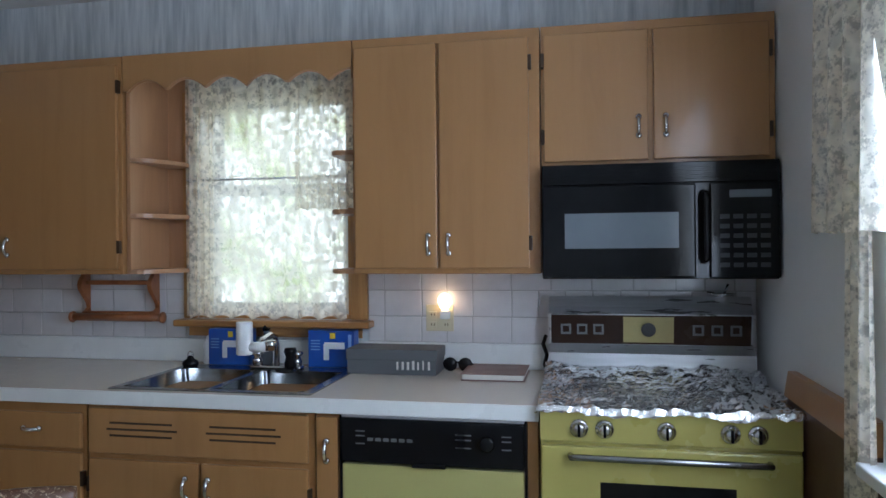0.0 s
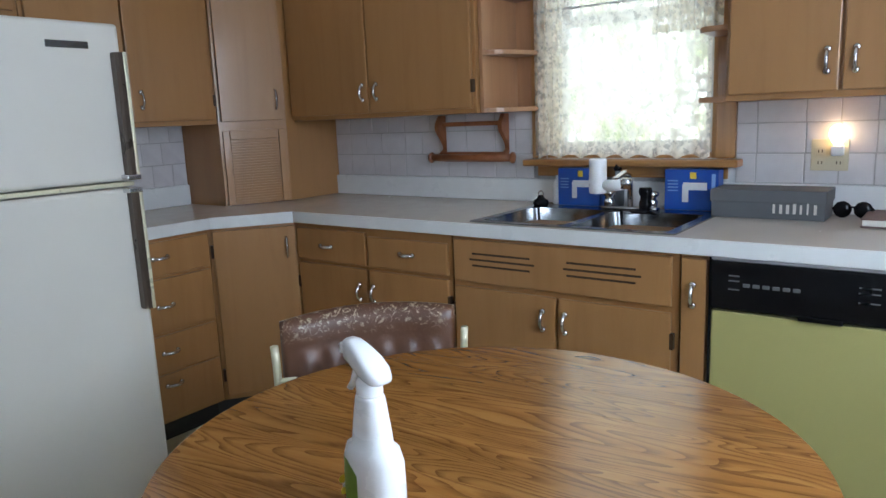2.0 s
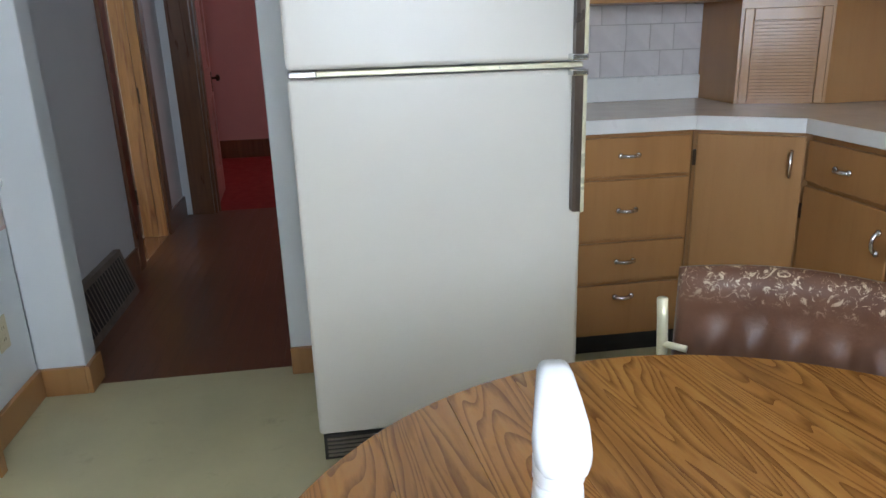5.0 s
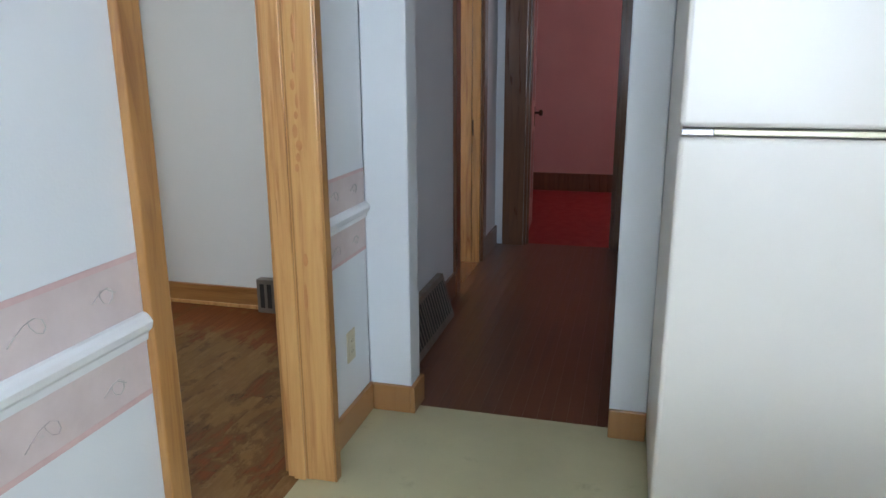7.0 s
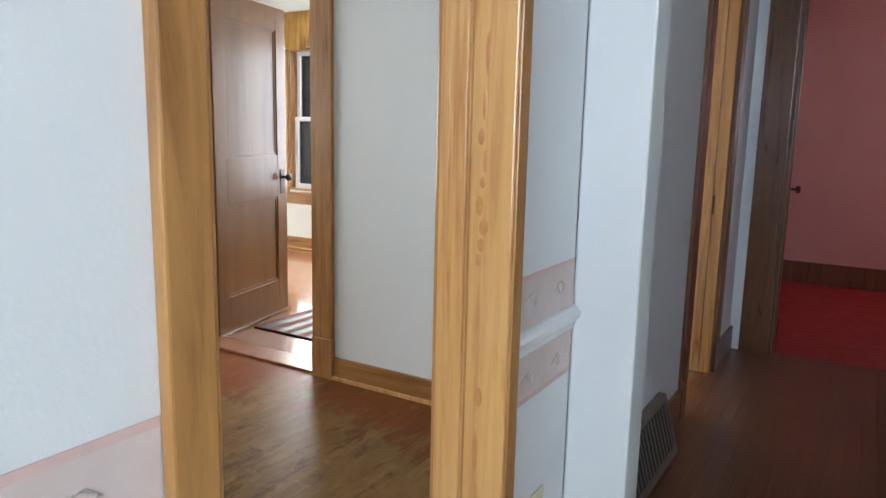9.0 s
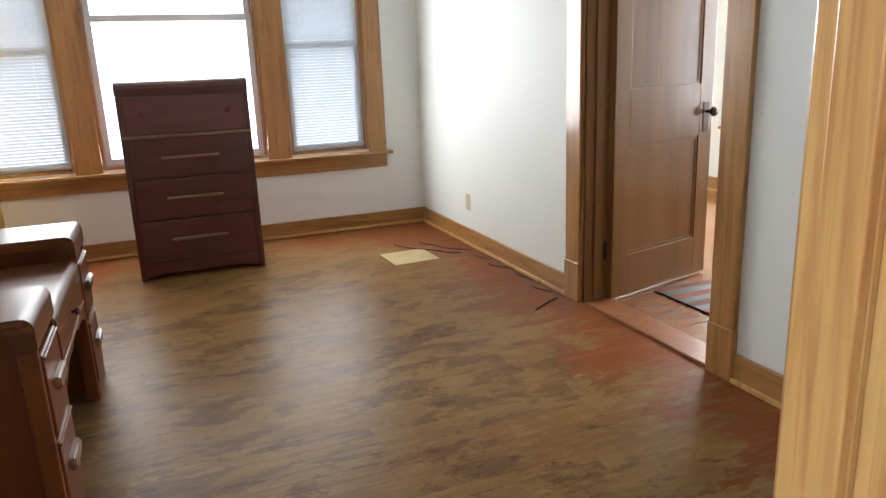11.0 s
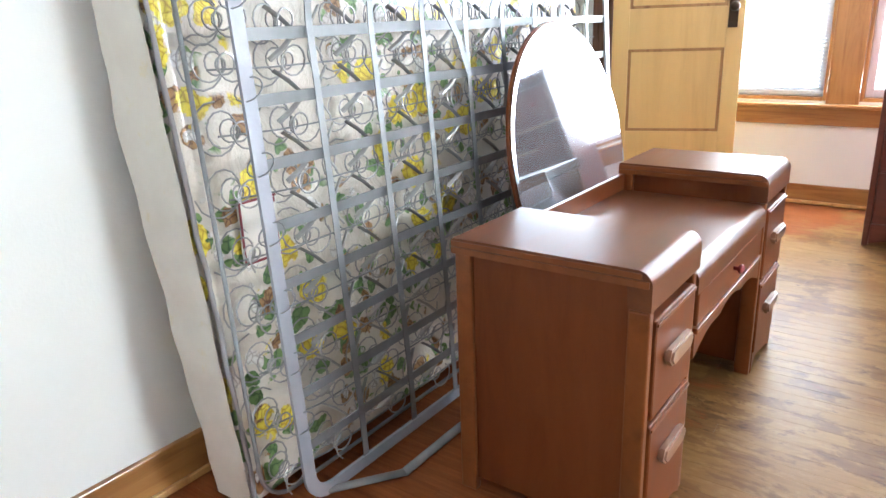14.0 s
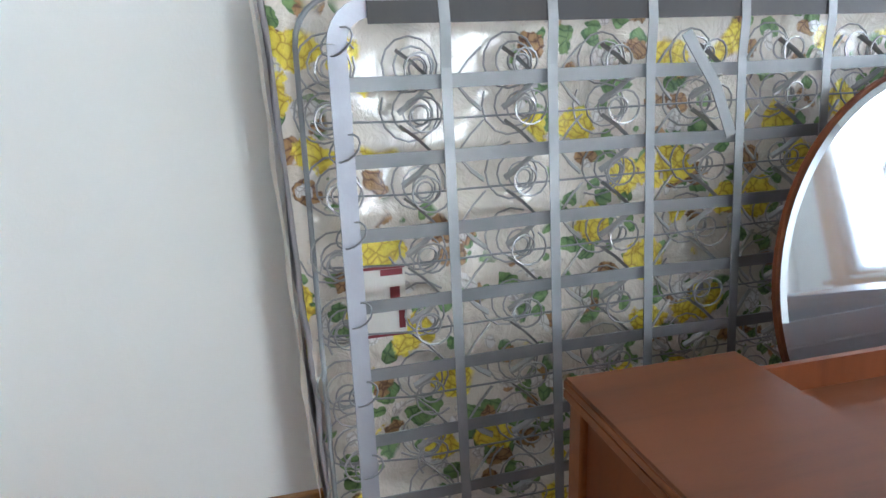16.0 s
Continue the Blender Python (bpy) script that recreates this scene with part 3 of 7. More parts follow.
setting("wall_hall_south_east", box(RW, STUB - 0.119, RN + 0.03, HS, 0, TOP), WALL, "white painted hall wall above the register", "wall")
setting("wall_hall_stub", box(STUB - 0.118, STUB, KS + 0.001, 0.314, 0, TOP, 0.006), WALL, "white painted wall end beside the hall", "wall")
setting("wall_hall_north", pierced("y", HN, 1.185, HE_ - 0.12, STUB - 0.119, 0, TOP, [(-4.74, -3.98, 0, 2.06)]), WALL, "white painted hall wall with a door", "wall")
setting("wall_hall_stub_north", box(STUB - 0.118, STUB, 1.055, 1.185, 0, TOP, 0.006), WALL, "white painted wall end beside the refrigerator", "wall")
setting("wall_hall_end", pierced("x", HE_ - 0.12, HE_, HS - 0.1, HN, 0, TOP, [(0.335, 0.995, 0, 2.05)]), WALL, "hall end wall with a doorway", "wall")
setting("wall_room_west", pierced("x", RW - 0.14, RW, RS, HS - 0.152, 0, TOP, [(-2.535, -1.595, 0, 2.06)]), ROOM_WALL, "white painted bedroom wall with a doorway", "wall")
setting("wall_room_north", box(RW, STUB - 0.002, RN, RN + 0.029, 0, TOP), ROOM_WALL, "white painted bedroom wall beside the doorway", "wall")
setting("wall_room_east", box(RE, RE + 0.28, -3.06, RN, 0, TOP), ROOM_WALL, "white painted bedroom wall behind the mattress", "wall")
setting("wall_room_east_back", pierced("x", RJ, RJ + 0.12, RS, -3.062, 0, TOP, [(-4.235, -3.475, 0, 2.06)]), ROOM_WALL, "white painted bedroom wall with a doorway", "wall")
S_WINS = [(-3.25, -2.65, 0.62, 2.0), (-2.48, -1.36, 0.62, 2.0), (-1.19, -0.59, 0.62, 2.0)]
setting("wall_room_south", pierced("y", RS - 0.16, RS, RW - 0.14, RJ + 0.12, 0, TOP, S_WINS), ROOM_WALL, "white painted bedroom wall with three windows", "wall")
setting("wall_side_west", pierced("x", -6.64, -6.5, RS, HS - 0.1, 0, TOP, [(-4.45, -3.35, 0.62, 2.05), (-2.6, -1.6, 0.62, 2.05)]), ROOM_WALL, "side room wall with windows", "wall")
setting("wall_side_south", box(-6.64, RW - 0.142, RS - 0.14, RS, 0, TOP), ROOM_WALL, "plain side room wall", "wall")
setting("wall_side_north", box(-6.64, HE_ - 0.12, HS - 0.10, HS - 0.002, 0, TOP), ROOM_WALL, "plain side room wall", "wall")
setting("wall_end_west", box(-8.1, -7.95, -0.7, 2.5, 0, TOP), PINK_WALL, "pink painted wall of the end room", "wall")
setting("wall_end_south", box(-7.95, -6.645, -0.8, -0.7, 0, TOP), PINK_WALL, "pink painted wall of the end room", "wall")
setting("wall_end_side", box(-6.66, -6.645, -0.7, HS, 0, TOP), PINK_WALL, "pink painted wall of the end room", "wall")
setting("wall_end_corner", box(-6.645, HE_ - 0.122, HS, HS + 0.02, 0, TOP), PINK_WALL, "pink painted wall of the end room", "wall")
setting("wall_end_north", box(-7.95, HE_ - 0.122, 2.4, 2.5, 0, TOP), PINK_WALL, "pink painted wall of the end room", "wall")
setting("wall_end_east", box(HE_ - 0.123, HE_ - 0.02, 1.187, 2.4, 0, TOP), PINK_WALL, "pink painted wall of the end room", "wall")
setting("floor_end_room", sheet(-8.2, HE_ - 0.06, -0.7, 2.45, 0.0), RED_FLOOR, "deep red carpet of the end room", "floor")
setting("wall_closet", box(RJ + 0.9, RJ + 0.95, -4.5, -3.2, 0, TOP), ROOM_WALL, "plain wall behind the open door", "wall")
setting("wall_closet_side", box(RJ + 0.122, RJ + 0.9, -4.55, -4.5, 0, TOP), ROOM_WALL, "plain wall behind the open door", "wall")
setting("wall_closet_back", box(RJ + 0.122, RJ + 0.9, -3.2, -3.15, 0, TOP), ROOM_WALL, "plain wall behind the open door", "wall")
setting("floor_closet", sheet(RJ + 0.06, RJ + 0.9, -4.5, -3.2, -0.002), HALL_WOOD, "dark wooden floor behind the open door", "floor")
setting("ceiling_closet", sheet(RJ + 0.122, RJ + 0.95, -4.55, -3.15, TOP + 0.05), CEIL, "plain white ceiling", "ceiling")
setting("ground", sheet(-60, 60, -60, 60, -0.6, 0.1), plain("garden_ground", (0.09, 0.13, 0.04), (0.06, 0.09, 0.03), 0.9, scale=0.5), "grassy ground outside", "ground")

# bright outdoors beyond the windows
bd = part("backdrop", box(-12, 8, -9.02, -9.0, -0.5, 7), DAY)
tagged(bd, "overexposed daylight outside the windows", "backdrop", kind="structure")
bd = part("backdrop_north", box(-8, 8, 8.0, 8.02, -0.5, 7), LEAFY)
tagged(bd, "overexposed pale garden outside the window", "backdrop", kind="structure")
bd = part("backdrop_west", box(-11.02, -11.0, -9, 6, -0.5, 7), DAY)
tagged(bd, "overexposed daylight outside the windows", "backdrop", kind="structure")
bd = part("backdrop_east", box(5.0, 5.02, -4, 6, -0.5, 7), DAY)
tagged(bd, "overexposed daylight outside the window", "backdrop", kind="structure")


# ---------------- doors, trim ----------------
def casing(name, axis, face, out, a0, a1, top, w0, w1, thick, mat, mat_top, label, head=0.14):
    """Flat door casing round an opening a0..a1 on a wall face; out is +1 or -1, the side it stands on."""
    th = thing(name, (0, 0, 0), label, "door casing", kind="structure")

    def slab(p, q, z0, z1, t):
        f1 = face + out * t
        return box(p, q, face, f1, z0, z1, 0.004) if axis == "y" else box(face, f1, p, q, z0, z1, 0.004)

    part("jamb_casing", slab(a0 - w0, a0, 0, top, thick), mat, th)
    part("jamb_casing", slab(a1, a1 + w1, 0, top, thick), mat, th)
    part("head_casing", slab(a0 - w0 - 0.01, a1 + w1 + 0.01, top, top + head, thick + 0.003), mat_top, th)
    return th


def lining(name, axis, f0, f1, a0, a1, top, mat, label):
    """The board lining of a doorway through a wall, with stops."""
    th = thing(name, (0, 0, 0), label, "door frame", kind="structure")
    t, mid = 0.02, (f0 + f1) / 2
    for p, q in ((a0, a0 + t), (a1 - t, a1)):
        part("jamb", box(p, q, f0, f1, 0, top) if axis == "y" else box(f0, f1, p, q, 0, top), mat, th)
    part("head_jamb", box(a0 + t, a1 - t, f0, f1, top - t, top) if axis == "y" else box(f0, f1, a0 + t, a1 - t, top - t, top), mat, th)
    for p, q in ((a0 + t, a0 + t + 0.012), (a1 - t - 0.012, a1 - t)):
        part("door_stop", box(p, q, mid - 0.02, mid + 0.02, 0, top - t, 0.002) if axis == "y" else box(mid - 0.02, mid + 0.02, p, q, 0, top - t, 0.002), mat, th)
    return th


def door_leaf(name, w, h, t, mat, label, panels, knob_z=0.92, knob_mat=None, hinges=True, st=0.115):
    """A panelled door in its own frame: hinge edge at the origin, leaf along +x, faces at y = 0 and y = -t."""
    d = thing(name, (0, 0, 0), label, "door")
    part("stile", box(0, st, -t, 0, 0.012, h, 0.003), mat, d)
    part("stile", box(w - st, w, -t, 0, 0.012, h, 0.003), mat, d)
    zs = [0.012] + [z for p in panels for z in p] + [h]
    for z0, z1 in zip(zs[::2], zs[1::2]):
        part("rail", box(st, w - st, -t + 0.0006, -0.0006, z0, z1, 0.002), mat, d)
    for z0, z1 in panels:
        part("panel", box(st - 0.004, w - st + 0.004, -t * 0.68, -t * 0.32, z0 - 0.004, z1 + 0.004), mat, d)
        for y0, y1 in ((-t * 0.32, -t * 0.20), (-t * 0.80, -t * 0.68)):
            ring = bmesh.new()
            for a, b, c, e in ((st, w - st, z0, z0 + 0.016), (st, w - st, z1 - 0.016, z1), (st, st + 0.016, z0 + 0.016, z1 - 0.016), (w - st - 0.016, w - st, z0 + 0.016, z1 - 0.016)):
                box(a, b, y0, y1, c, e, bm=ring)
            # yellow door: darker moulding colour stands in for the shadow lines round its panels
            part("moulding", ring, TRIM if mat is YDOOR else mat, d)
    for s, y in ((1, 0.0), (-1, -t)):
        plate = part("lock_plate", box(w - 0.085, w - 0.035, y, y + s * 0.004, knob_z - 0.11, knob_z + 0.05, 0.0015), HINGE, d, "dark metal lock plate")
        part("knob", lathe([(0.010, 0), (0.010, s * 0.03), (0.024, s * 0.036), (0.027, s * 0.05), (0.018, s * 0.062)], (w - 0.06, y + s * 0.004, knob_z), "y", 14), knob_mat or HINGE, plate, smooth=True)
    if hinges:
        for z in (0.22, h - 0.28):
            part("hinge", lathe([(0.009, 0), (0.009, 0.10)], (-0.006, 0.004, z), "z", 10), HINGE, d, "dark metal hinge")
    return d


def baseboard(name, axis, face, out, spans, h=0.118, mat=None, shoe=True):
    """A board along a wall with a thin pale shoe strip at its foot."""
    th = thing(name, (0, 0, 0), "varnished wooden baseboard with a narrow shoe strip", "baseboard", kind="structure")
    for p, q in spans:
        for nm, t, z0, z1, m in (("board", 0.018, 0.0, h, mat or TRIM_X), ("shoe_strip", 0.030, 0.0, 0.022, PINE)):
            if nm == "shoe_strip" and not shoe:
                continue
            a = face + out * (0.018 if nm == "shoe_strip" else 0)
            b = face + out * t
            part(nm, box(p, q, a, b, z0 + 0.001, z1, 0.004) if axis == "y" else box(a, b, p, q, z0 + 0.001, z1, 0.004), m, th)
    return th


TRIM_Y = wood("varnished_trim_across", (0.44, 0.23, 0.07), (0.36, 0.175, 0.05), (0.22, 0.09, 0.025), (9, 0.7, 9), 3.0, 0.30, 0.4, 0.06)

# doorway from the kitchen into the bedroom
lining("doorway_south", "y", RN - 0.0, KS, -2.232, -1.565, 2.06, PINE, "pale varnished pine door lining with a worn strike")
casing("casing_kitchen", "y", KS, 1, -2.232, -1.565, 2.06, 0.012, 0.065, 0.022, TRIM, TRIM_X, "varnished wooden door casing on the kitchen side")
casing("casing_bedroom", "y", RN, -1, -2.232, -1.565, 2.06, 0.12, 0.12, 0.022, TRIM, TRIM_X, "varnished wooden door casing on the bedroom side")
jb = thing("jamb_board", (-2.23, KS, 0), "thick pale pine jamb board standing proud of the wall, with reddish stains", "door frame", kind="structure")
part("board", box(-2.248, -2.2115, KS - 0.010, 0.216, 0, 2.075, 0.004), PINE, jb)
part("edge_board", box(-2.252, -2.213, 0.2165, 0.224, 0, 2.07, 0.002), TRIM, jb, "darker varnished front edge")
part("joint", box(-2.2118, -2.2105, 0.1225, 0.1265, 0.0, 2.04), TRIM, jb)
for k, (z, w, h) in enumerate(((0.62, 0.006, 0.050), (0.74, 0.008, 0.020), (1.015, 0.006, 0.012), (1.045, 0.007, 0.013), (1.080, 0.010, 0.016), (1.120, 0.008, 0.020), (1.165, 0.006, 0.011), (1.205, 0.005, 0.022), (1.250, 0.007, 0.016), (1.31, 0.005, 0.030), (1.40, 0.006, 0.040))):
    spot = lathe([(0.01, 0.0012), (0.7, 0.0008), (1.0, 0.0)], (0, 0, 0), "x", 14)
    bmesh.ops.transform(spot, matrix=pose(-2.2112, 0.152 + 0.006 * math.sin(k * 2.1), z) @ Matrix.Diagonal((1, w, h, 1)), verts=spot.verts)
    part("stain", spot, STAIN, jb)
st = thing("strike_plate", (-2.212, 0.07, 0.88), "worn dark strike plate let into the door lining", "strike plate", kind="structure")
part("plate", box(-2.2125, -2.2108, 0.074, 0.090, 0.840, 0.920, 0.0006), RACK, st)
part("scar", box(-2.2108, -2.2104, 0.077, 0.086, 0.855, 0.872), HINGE, st)
part("scar", box(-2.2108, -2.2104, 0.078, 0.085, 0.885, 0.905), HINGE, st)

# doorway from the bedroom into the side room, its door swung into that room
lining("doorway_west", "x", RW - 0.14, RW, -2.535, -1.595, 2.06, DOOR, "dark varnished door lining")
casing("casing_west", "x", RW, 1, -2.535, -1.595, 2.06, 0.13, 0.13, 0.024, TRIM, TRIM_Y, "varnished wooden door casing with plinth blocks")
for y0, y1 in ((-2.668, -2.533), (-1.597, -1.462)):
    b = thing("plinth_block", (RW, y0, 0), "varnished wooden plinth block under a door casing", "plinth block", "door plinths", "structure")
    part("block", box(RW, RW + 0.030, y0, y1, 0, 0.21, 0.004), TRIM, b)
casing("casing_side_room", "x", RW - 0.14, -1, -2.535, -1.595, 2.06, 0.12, 0.12, 0.02, TRIM, TRIM_Y, "varnished wooden door casing on the side room face")
d1 = door_leaf("panel_door", 0.80, 2.02, 0.038, DOOR, "brown varnished two-panel wooden door, standing open", [(0.23, 0.80), (1.08, 1.88)], 0.93)
d1.matrix_world = pose(RW - 0.125, -2.505, 0.0, 0, 0, 194)
tr = thing("threshold", (RW - 0.07, -2.06, 0), "worn pale wooden threshold board in the doorway", "threshold", kind="structure")
part("board", box(RW - 0.15, RW + 0.01, -2.513, -1.617, 0.0005, 0.014, 0.005), RACK, tr)

# doorway behind the bed, its yellow door swung to the windows
lining("doorway_east", "x", RJ, RJ + 0.12, -4.235, -3.475, 2.06, DARK_TRIM, "dark varnished door lining")
casing("casing_east", "x", RJ, -1, -4.235, -3.475, 2.06, 0.12, 0.12, 0.024, DARK_TRIM, DARK_TRIM, "dark varnished wooden door casing")
d2 = door_leaf("yellow_panel_door", 0.70, 2.04, 0.038, YDOOR, "yellow-varnished two-panel wooden door, standing open", [(0.485, 0.950), (1.17, 1.92)], 1.165, None, True, 0.092)
d2.matrix_world = pose(RJ - 0.01, -4.205, 0.0, 0, 0, 200)

# hall
lining("doorway_hall", "y", HS - 0.15, HS, -4.93, -4.27, 2.06, TRIM, "varnished door lining lit from the side room")
casing("casing_hall", "y", HS, 1, -4.93, -4.27, 2.06, 0.10, 0.10, 0.022, DARK_TRIM, DARK_TRIM, "dark varnished door casing in the hall")
part("plate", box(-4.9105, -4.9085, HS - 0.075, HS - 0.045, 0.86, 0.96, 0.0005), HINGE, thing("strike_plate", (-4.91, HS - 0.06, 0.9), "dark metal strike plate in the hall door lining", "strike plate", kind="structure"))
casing("casing_hall_north", "y", HN, -1, -4.74, -3.98, 2.06, 0.11, 0.11, 0.024, DARK_TRIM, DARK_TRIM, "dark varnished door casing in the hall")
d5 = door_leaf("closed_hall_door", 0.752, 2.05, 0.036, DARK_TRIM, "dark varnished panel door, closed", [(0.23, 0.80), (1.02, 1.86)], 0.93, None, False)
d5.matrix_world = pose(-3.984, HN + 0.010, 0, 0, 0, 180)
lining("doorway_end", "x", HE_ - 0.12, HE_, 0.335, 0.995, 2.05, DARK_TRIM, "dark varnished door lining at the hall's end")
casing("casing_end", "x", HE_, 1, 0.335, 0.995, 2.05, 0.155, 0.115, 0.024, DARK_TRIM, DARK_TRIM, "dark varnished door casing at the hall's end", 0.16)
d3 = door_leaf("end_room_door", 0.68, 2.0, 0.036, plain("pink_door_paint", (0.42, 0.20, 0.17), (0.36, 0.17, 0.15), 0.4), "pinkish painted panel door, standing open", [(0.23, 0.80), (1.02, 1.86)], 0.93)
d3.matrix_world = pose(HE_ - 0.13, 0.305, 0, 0, 0, 184)
d4 = door_leaf("hall_door", 0.62, 2.02, 0.038, TRIM, "orange-varnished panel door, standing open into the side room", [(0.23, 0.80), (1.02, 1.86)], 0.93)
d4.matrix_world = pose(-4.905, HS - 0.165, 0, 0, 0, 262)

baseboard("baseboard_room_south", "y", RS, 1, [(RW, RJ)])
baseboard("baseboard_room_west", "x", RW, 1, [(RS + 0.03, -2.668), (-1.462, RN)], mat=TRIM_Y)
baseboard("baseboard_room_east", "x", RE, -1, [(-3.06, RN - 0.03)], 0.125, mat=TRIM_Y)
baseboard("baseboard_room_east_back", "x", RJ, -1, [(RS + 0.03, -4.357), (-3.353, -3.065)], 0.125, mat=TRIM_Y)
baseboard("baseboard_room_north", "y", RN, -1, [(RW + 0.03, -2.33), (-1.44, RE - 0.03)])
baseboard("baseboard_kitchen_south", "y", KS, 1, [(STUB, -2.253), (-1.49, KE)], 0.11, CAB, False)
baseboard("baseboard_stub", "x", STUB, 1, [(KS + 0.018, 0.314)], 0.11, CAB, False)
baseboard("baseboard_stub_north", "x", STUB, 1, [(1.055, 1.185)], 0.11, CAB, False)
baseboard("baseboard_stub_return", "y", 0.314, 1, [(STUB - 0.118, STUB + 0.018)], 0.11, CAB, False)
baseboard("baseboard_hall_south", "y", HS, 1, [(-4.168, -3.835), (-3.015, STUB - 0.12), (HE_, -5.032)], 0.14, DARK_TRIM, False)
baseboard("baseboard_hall_north", "y", HN, -1, [(HE_ + 0.025, -4.852), (-3.868, STUB - 0.12)], 0.14, DARK_TRIM, False)
baseboard("baseboard_end_room", "x", -7.95, 1, [(-0.7, 2.4)], 0.19, DARK_TRIM, False)
baseboard("baseboard_side_room", "x", -6.5, 1, [(RS, HS - 0.1)], 0.13, TRIM_Y)

# kitchen south wall: printed border and chair rail
for nm, x0, x1 in (("wallpaper_border", -2.735, -2.253), ("wallpaper_border", -1.499, KE)):
    th = thing(nm, (x0, KS, 0.64), "pink-beige wallpaper border with small sprigs", "wallpaper border", "wall borders", "structure")
    part("paper", box(x0, x1, KS, KS + 0.0015, 0.645, 0.945), BORDER, th)
    for z in (0.645, 0.935):
        part("edge_line", box(x0, x1, KS + 0.0015, KS + 0.0022, z, z + 0.012), BORDER_EDGE, th)
    n = int((x1 - x0) / 0.17)
    for i in range(n):
        cx = x0 + 0.1 + i * 0.17
        for z in (0.70, 0.885):
            s = tube([(cx + 0.028 * math.sin(a * 1.6 + i) + a * 0.012 - 0.03, KS + 0.0024, z + 0.016 * math.sin(a * 2.3 + i)) for a in (k * 0.42 for k in range(11))], 0.0016, 5, flat=0.3)
            part("sprig", s, SPRIG, th)
    rail = thing("chair_rail", (x0, KS, 0.79), "white moulded chair rail", "chair rail", "chair rails", "structure")
    part("rail", prism([(KS + 0.002, 0.765), (KS + 0.008, 0.765), (KS + 0.010, 0.78), (KS + 0.020, 0.79), (KS + 0.024, 0.805), (KS + 0.018, 0.815), (KS + 0.010, 0.822), (KS + 0.002, 0.824)], "x", x0, x1), WHITE, rail)


def outlet(name, axis, face, out, a, z, label):
    o = thing(name, (0, 0, 0), label, "outlet")
    def slab(p, q, z0, z1, t0, t1, bv):
        return box(p, q, face + out * t0, face + out * t1, z0, z1, bv) if axis == "y" else box(face + out * t0, face + out * t1, p, q, z0, z1, bv)
    part("cover_plate", slab(a - 0.035, a + 0.035, z - 0.057, z + 0.057, 0.0, 0.005, 0.002), SWITCH, o)
    for dz in (-0.02, 0.02):
        s = part("socket", slab(a - 0.016, a + 0.016, z + dz - 0.014, z + dz + 0.014, 0.005, 0.007, 0.001), SWITCH, o)
        for da in (-0.006, 0.006):
            part("slot", slab(a + da - 0.0012, a + da + 0.0012, z + dz - 0.005, z + dz + 0.005, 0.007, 0.0074, 0), DARK_SLOT, s)
    return o


outlet("wall_outlet", "y", KS, 1, -2.555, 0.33, "ivory wall outlet above the baseboard")
outlet("wall_outlet", "x", RW, 1, -3.985, 0.30, "ivory wall outlet on the white wall")

# floor registers
rg = thing("wall_register", (-3.4, HS, 0), "brown metal floor register at the hall wall", "register", "registers")
part("frame", prism([(HS, 0.0), (HS + 0.092, 0.0), (HS + 0.092, 0.012), (HS + 0.030, 0.235), (HS, 0.235)], "x", -3.83, -3.02, 0.003), REGISTER, rg)
for x0 in (-3.79, -3.415):
    well = part("opening", prism([(HS + 0.0850, 0.040), (HS + 0.0862, 0.040), (HS + 0.0385, 0.210), (HS + 0.0373, 0.210)], "x", x0, x0 + 0.355), BLACK_MATT, rg, "dark opening behind the bars")
    for i in range(9):
        x = x0 + 0.018 + i * 0.039
        part("bar", prism([(HS + 0.0862, 0.040), (HS + 0.0885, 0.040), (HS + 0.0408, 0.210), (HS + 0.0385, 0.210)], "x", x, x + 0.007), REGISTER, well)
rg = thing("wall_register", (RW, -0.55, 0), "dark metal register at the bedroom baseboard", "register", "registers")
part("frame", box(RW + 0.019, RW + 0.07, -0.84, -0.56, 0.0, 0.19, 0.004), REGISTER, rg)
for i in range(6):
    part("slot", box(RW + 0.0702, RW + 0.0715, -0.82 + i * 0.043, -0.795 + i * 0.043, 0.03, 0.165), BLACK_MATT, rg)


# ---------------- windows ----------------
def sash_window(name, axis, face, out, a0, a1, z0, z1, meet, mat, label, depth=0.14):
    """Two sashes in a wall opening; out points to the outside."""
    w = thing(name, (0, 0, 0), label, "window", kind="structure")

    def slab(p, q, r, s, t0, t1, bv=0.003):
        f0, f1 = face + out * t0, face + out * t1
        return box(p, q, f0, f1, r, s, bv) if axis == "y" else box(f0, f1, p, q, r, s, bv)

    for p, q in ((a0, a0 + 0.02), (a1 - 0.02, a1)):
        part("window_frame", slab(p, q, z0, z1, 0.0, depth), mat, w)
    part("window_frame", slab(a0 + 0.02, a1 - 0.02, z1 - 0.02, z1, 0.0, depth), mat, w)
    part("window_sill", slab(a0 + 0.02, a1 - 0.02, z0, z0 + 0.02, 0.0, depth), mat, w)
    for r, s, t in ((z0 + 0.02, meet + 0.02, 0.06), (meet - 0.02, z1 - 0.02, 0.098)):
        sh = part("sash", slab(a0 + 0.02, a0 + 0.06, r, s, t, t + 0.035), WHITE, w)
        part("sash_stile", slab(a1 - 0.06, a1 - 0.02, r, s, t, t + 0.035), WHITE, sh)
        for u, v in ((r, r + 0.045), (s - 0.04, s)):
            part("sash_rail", slab(a0 + 0.06, a1 - 0.06, u, v, t + 0.0005, t + 0.0345), WHITE, sh)
        p = part("pane", slab(a0 + 0.055, a1 - 0.055, r + 0.04, s - 0.035, t + 0.015, t + 0.019, 0), GLASS, sh, "clear window pane")
        p.visible_shadow = False
    return w


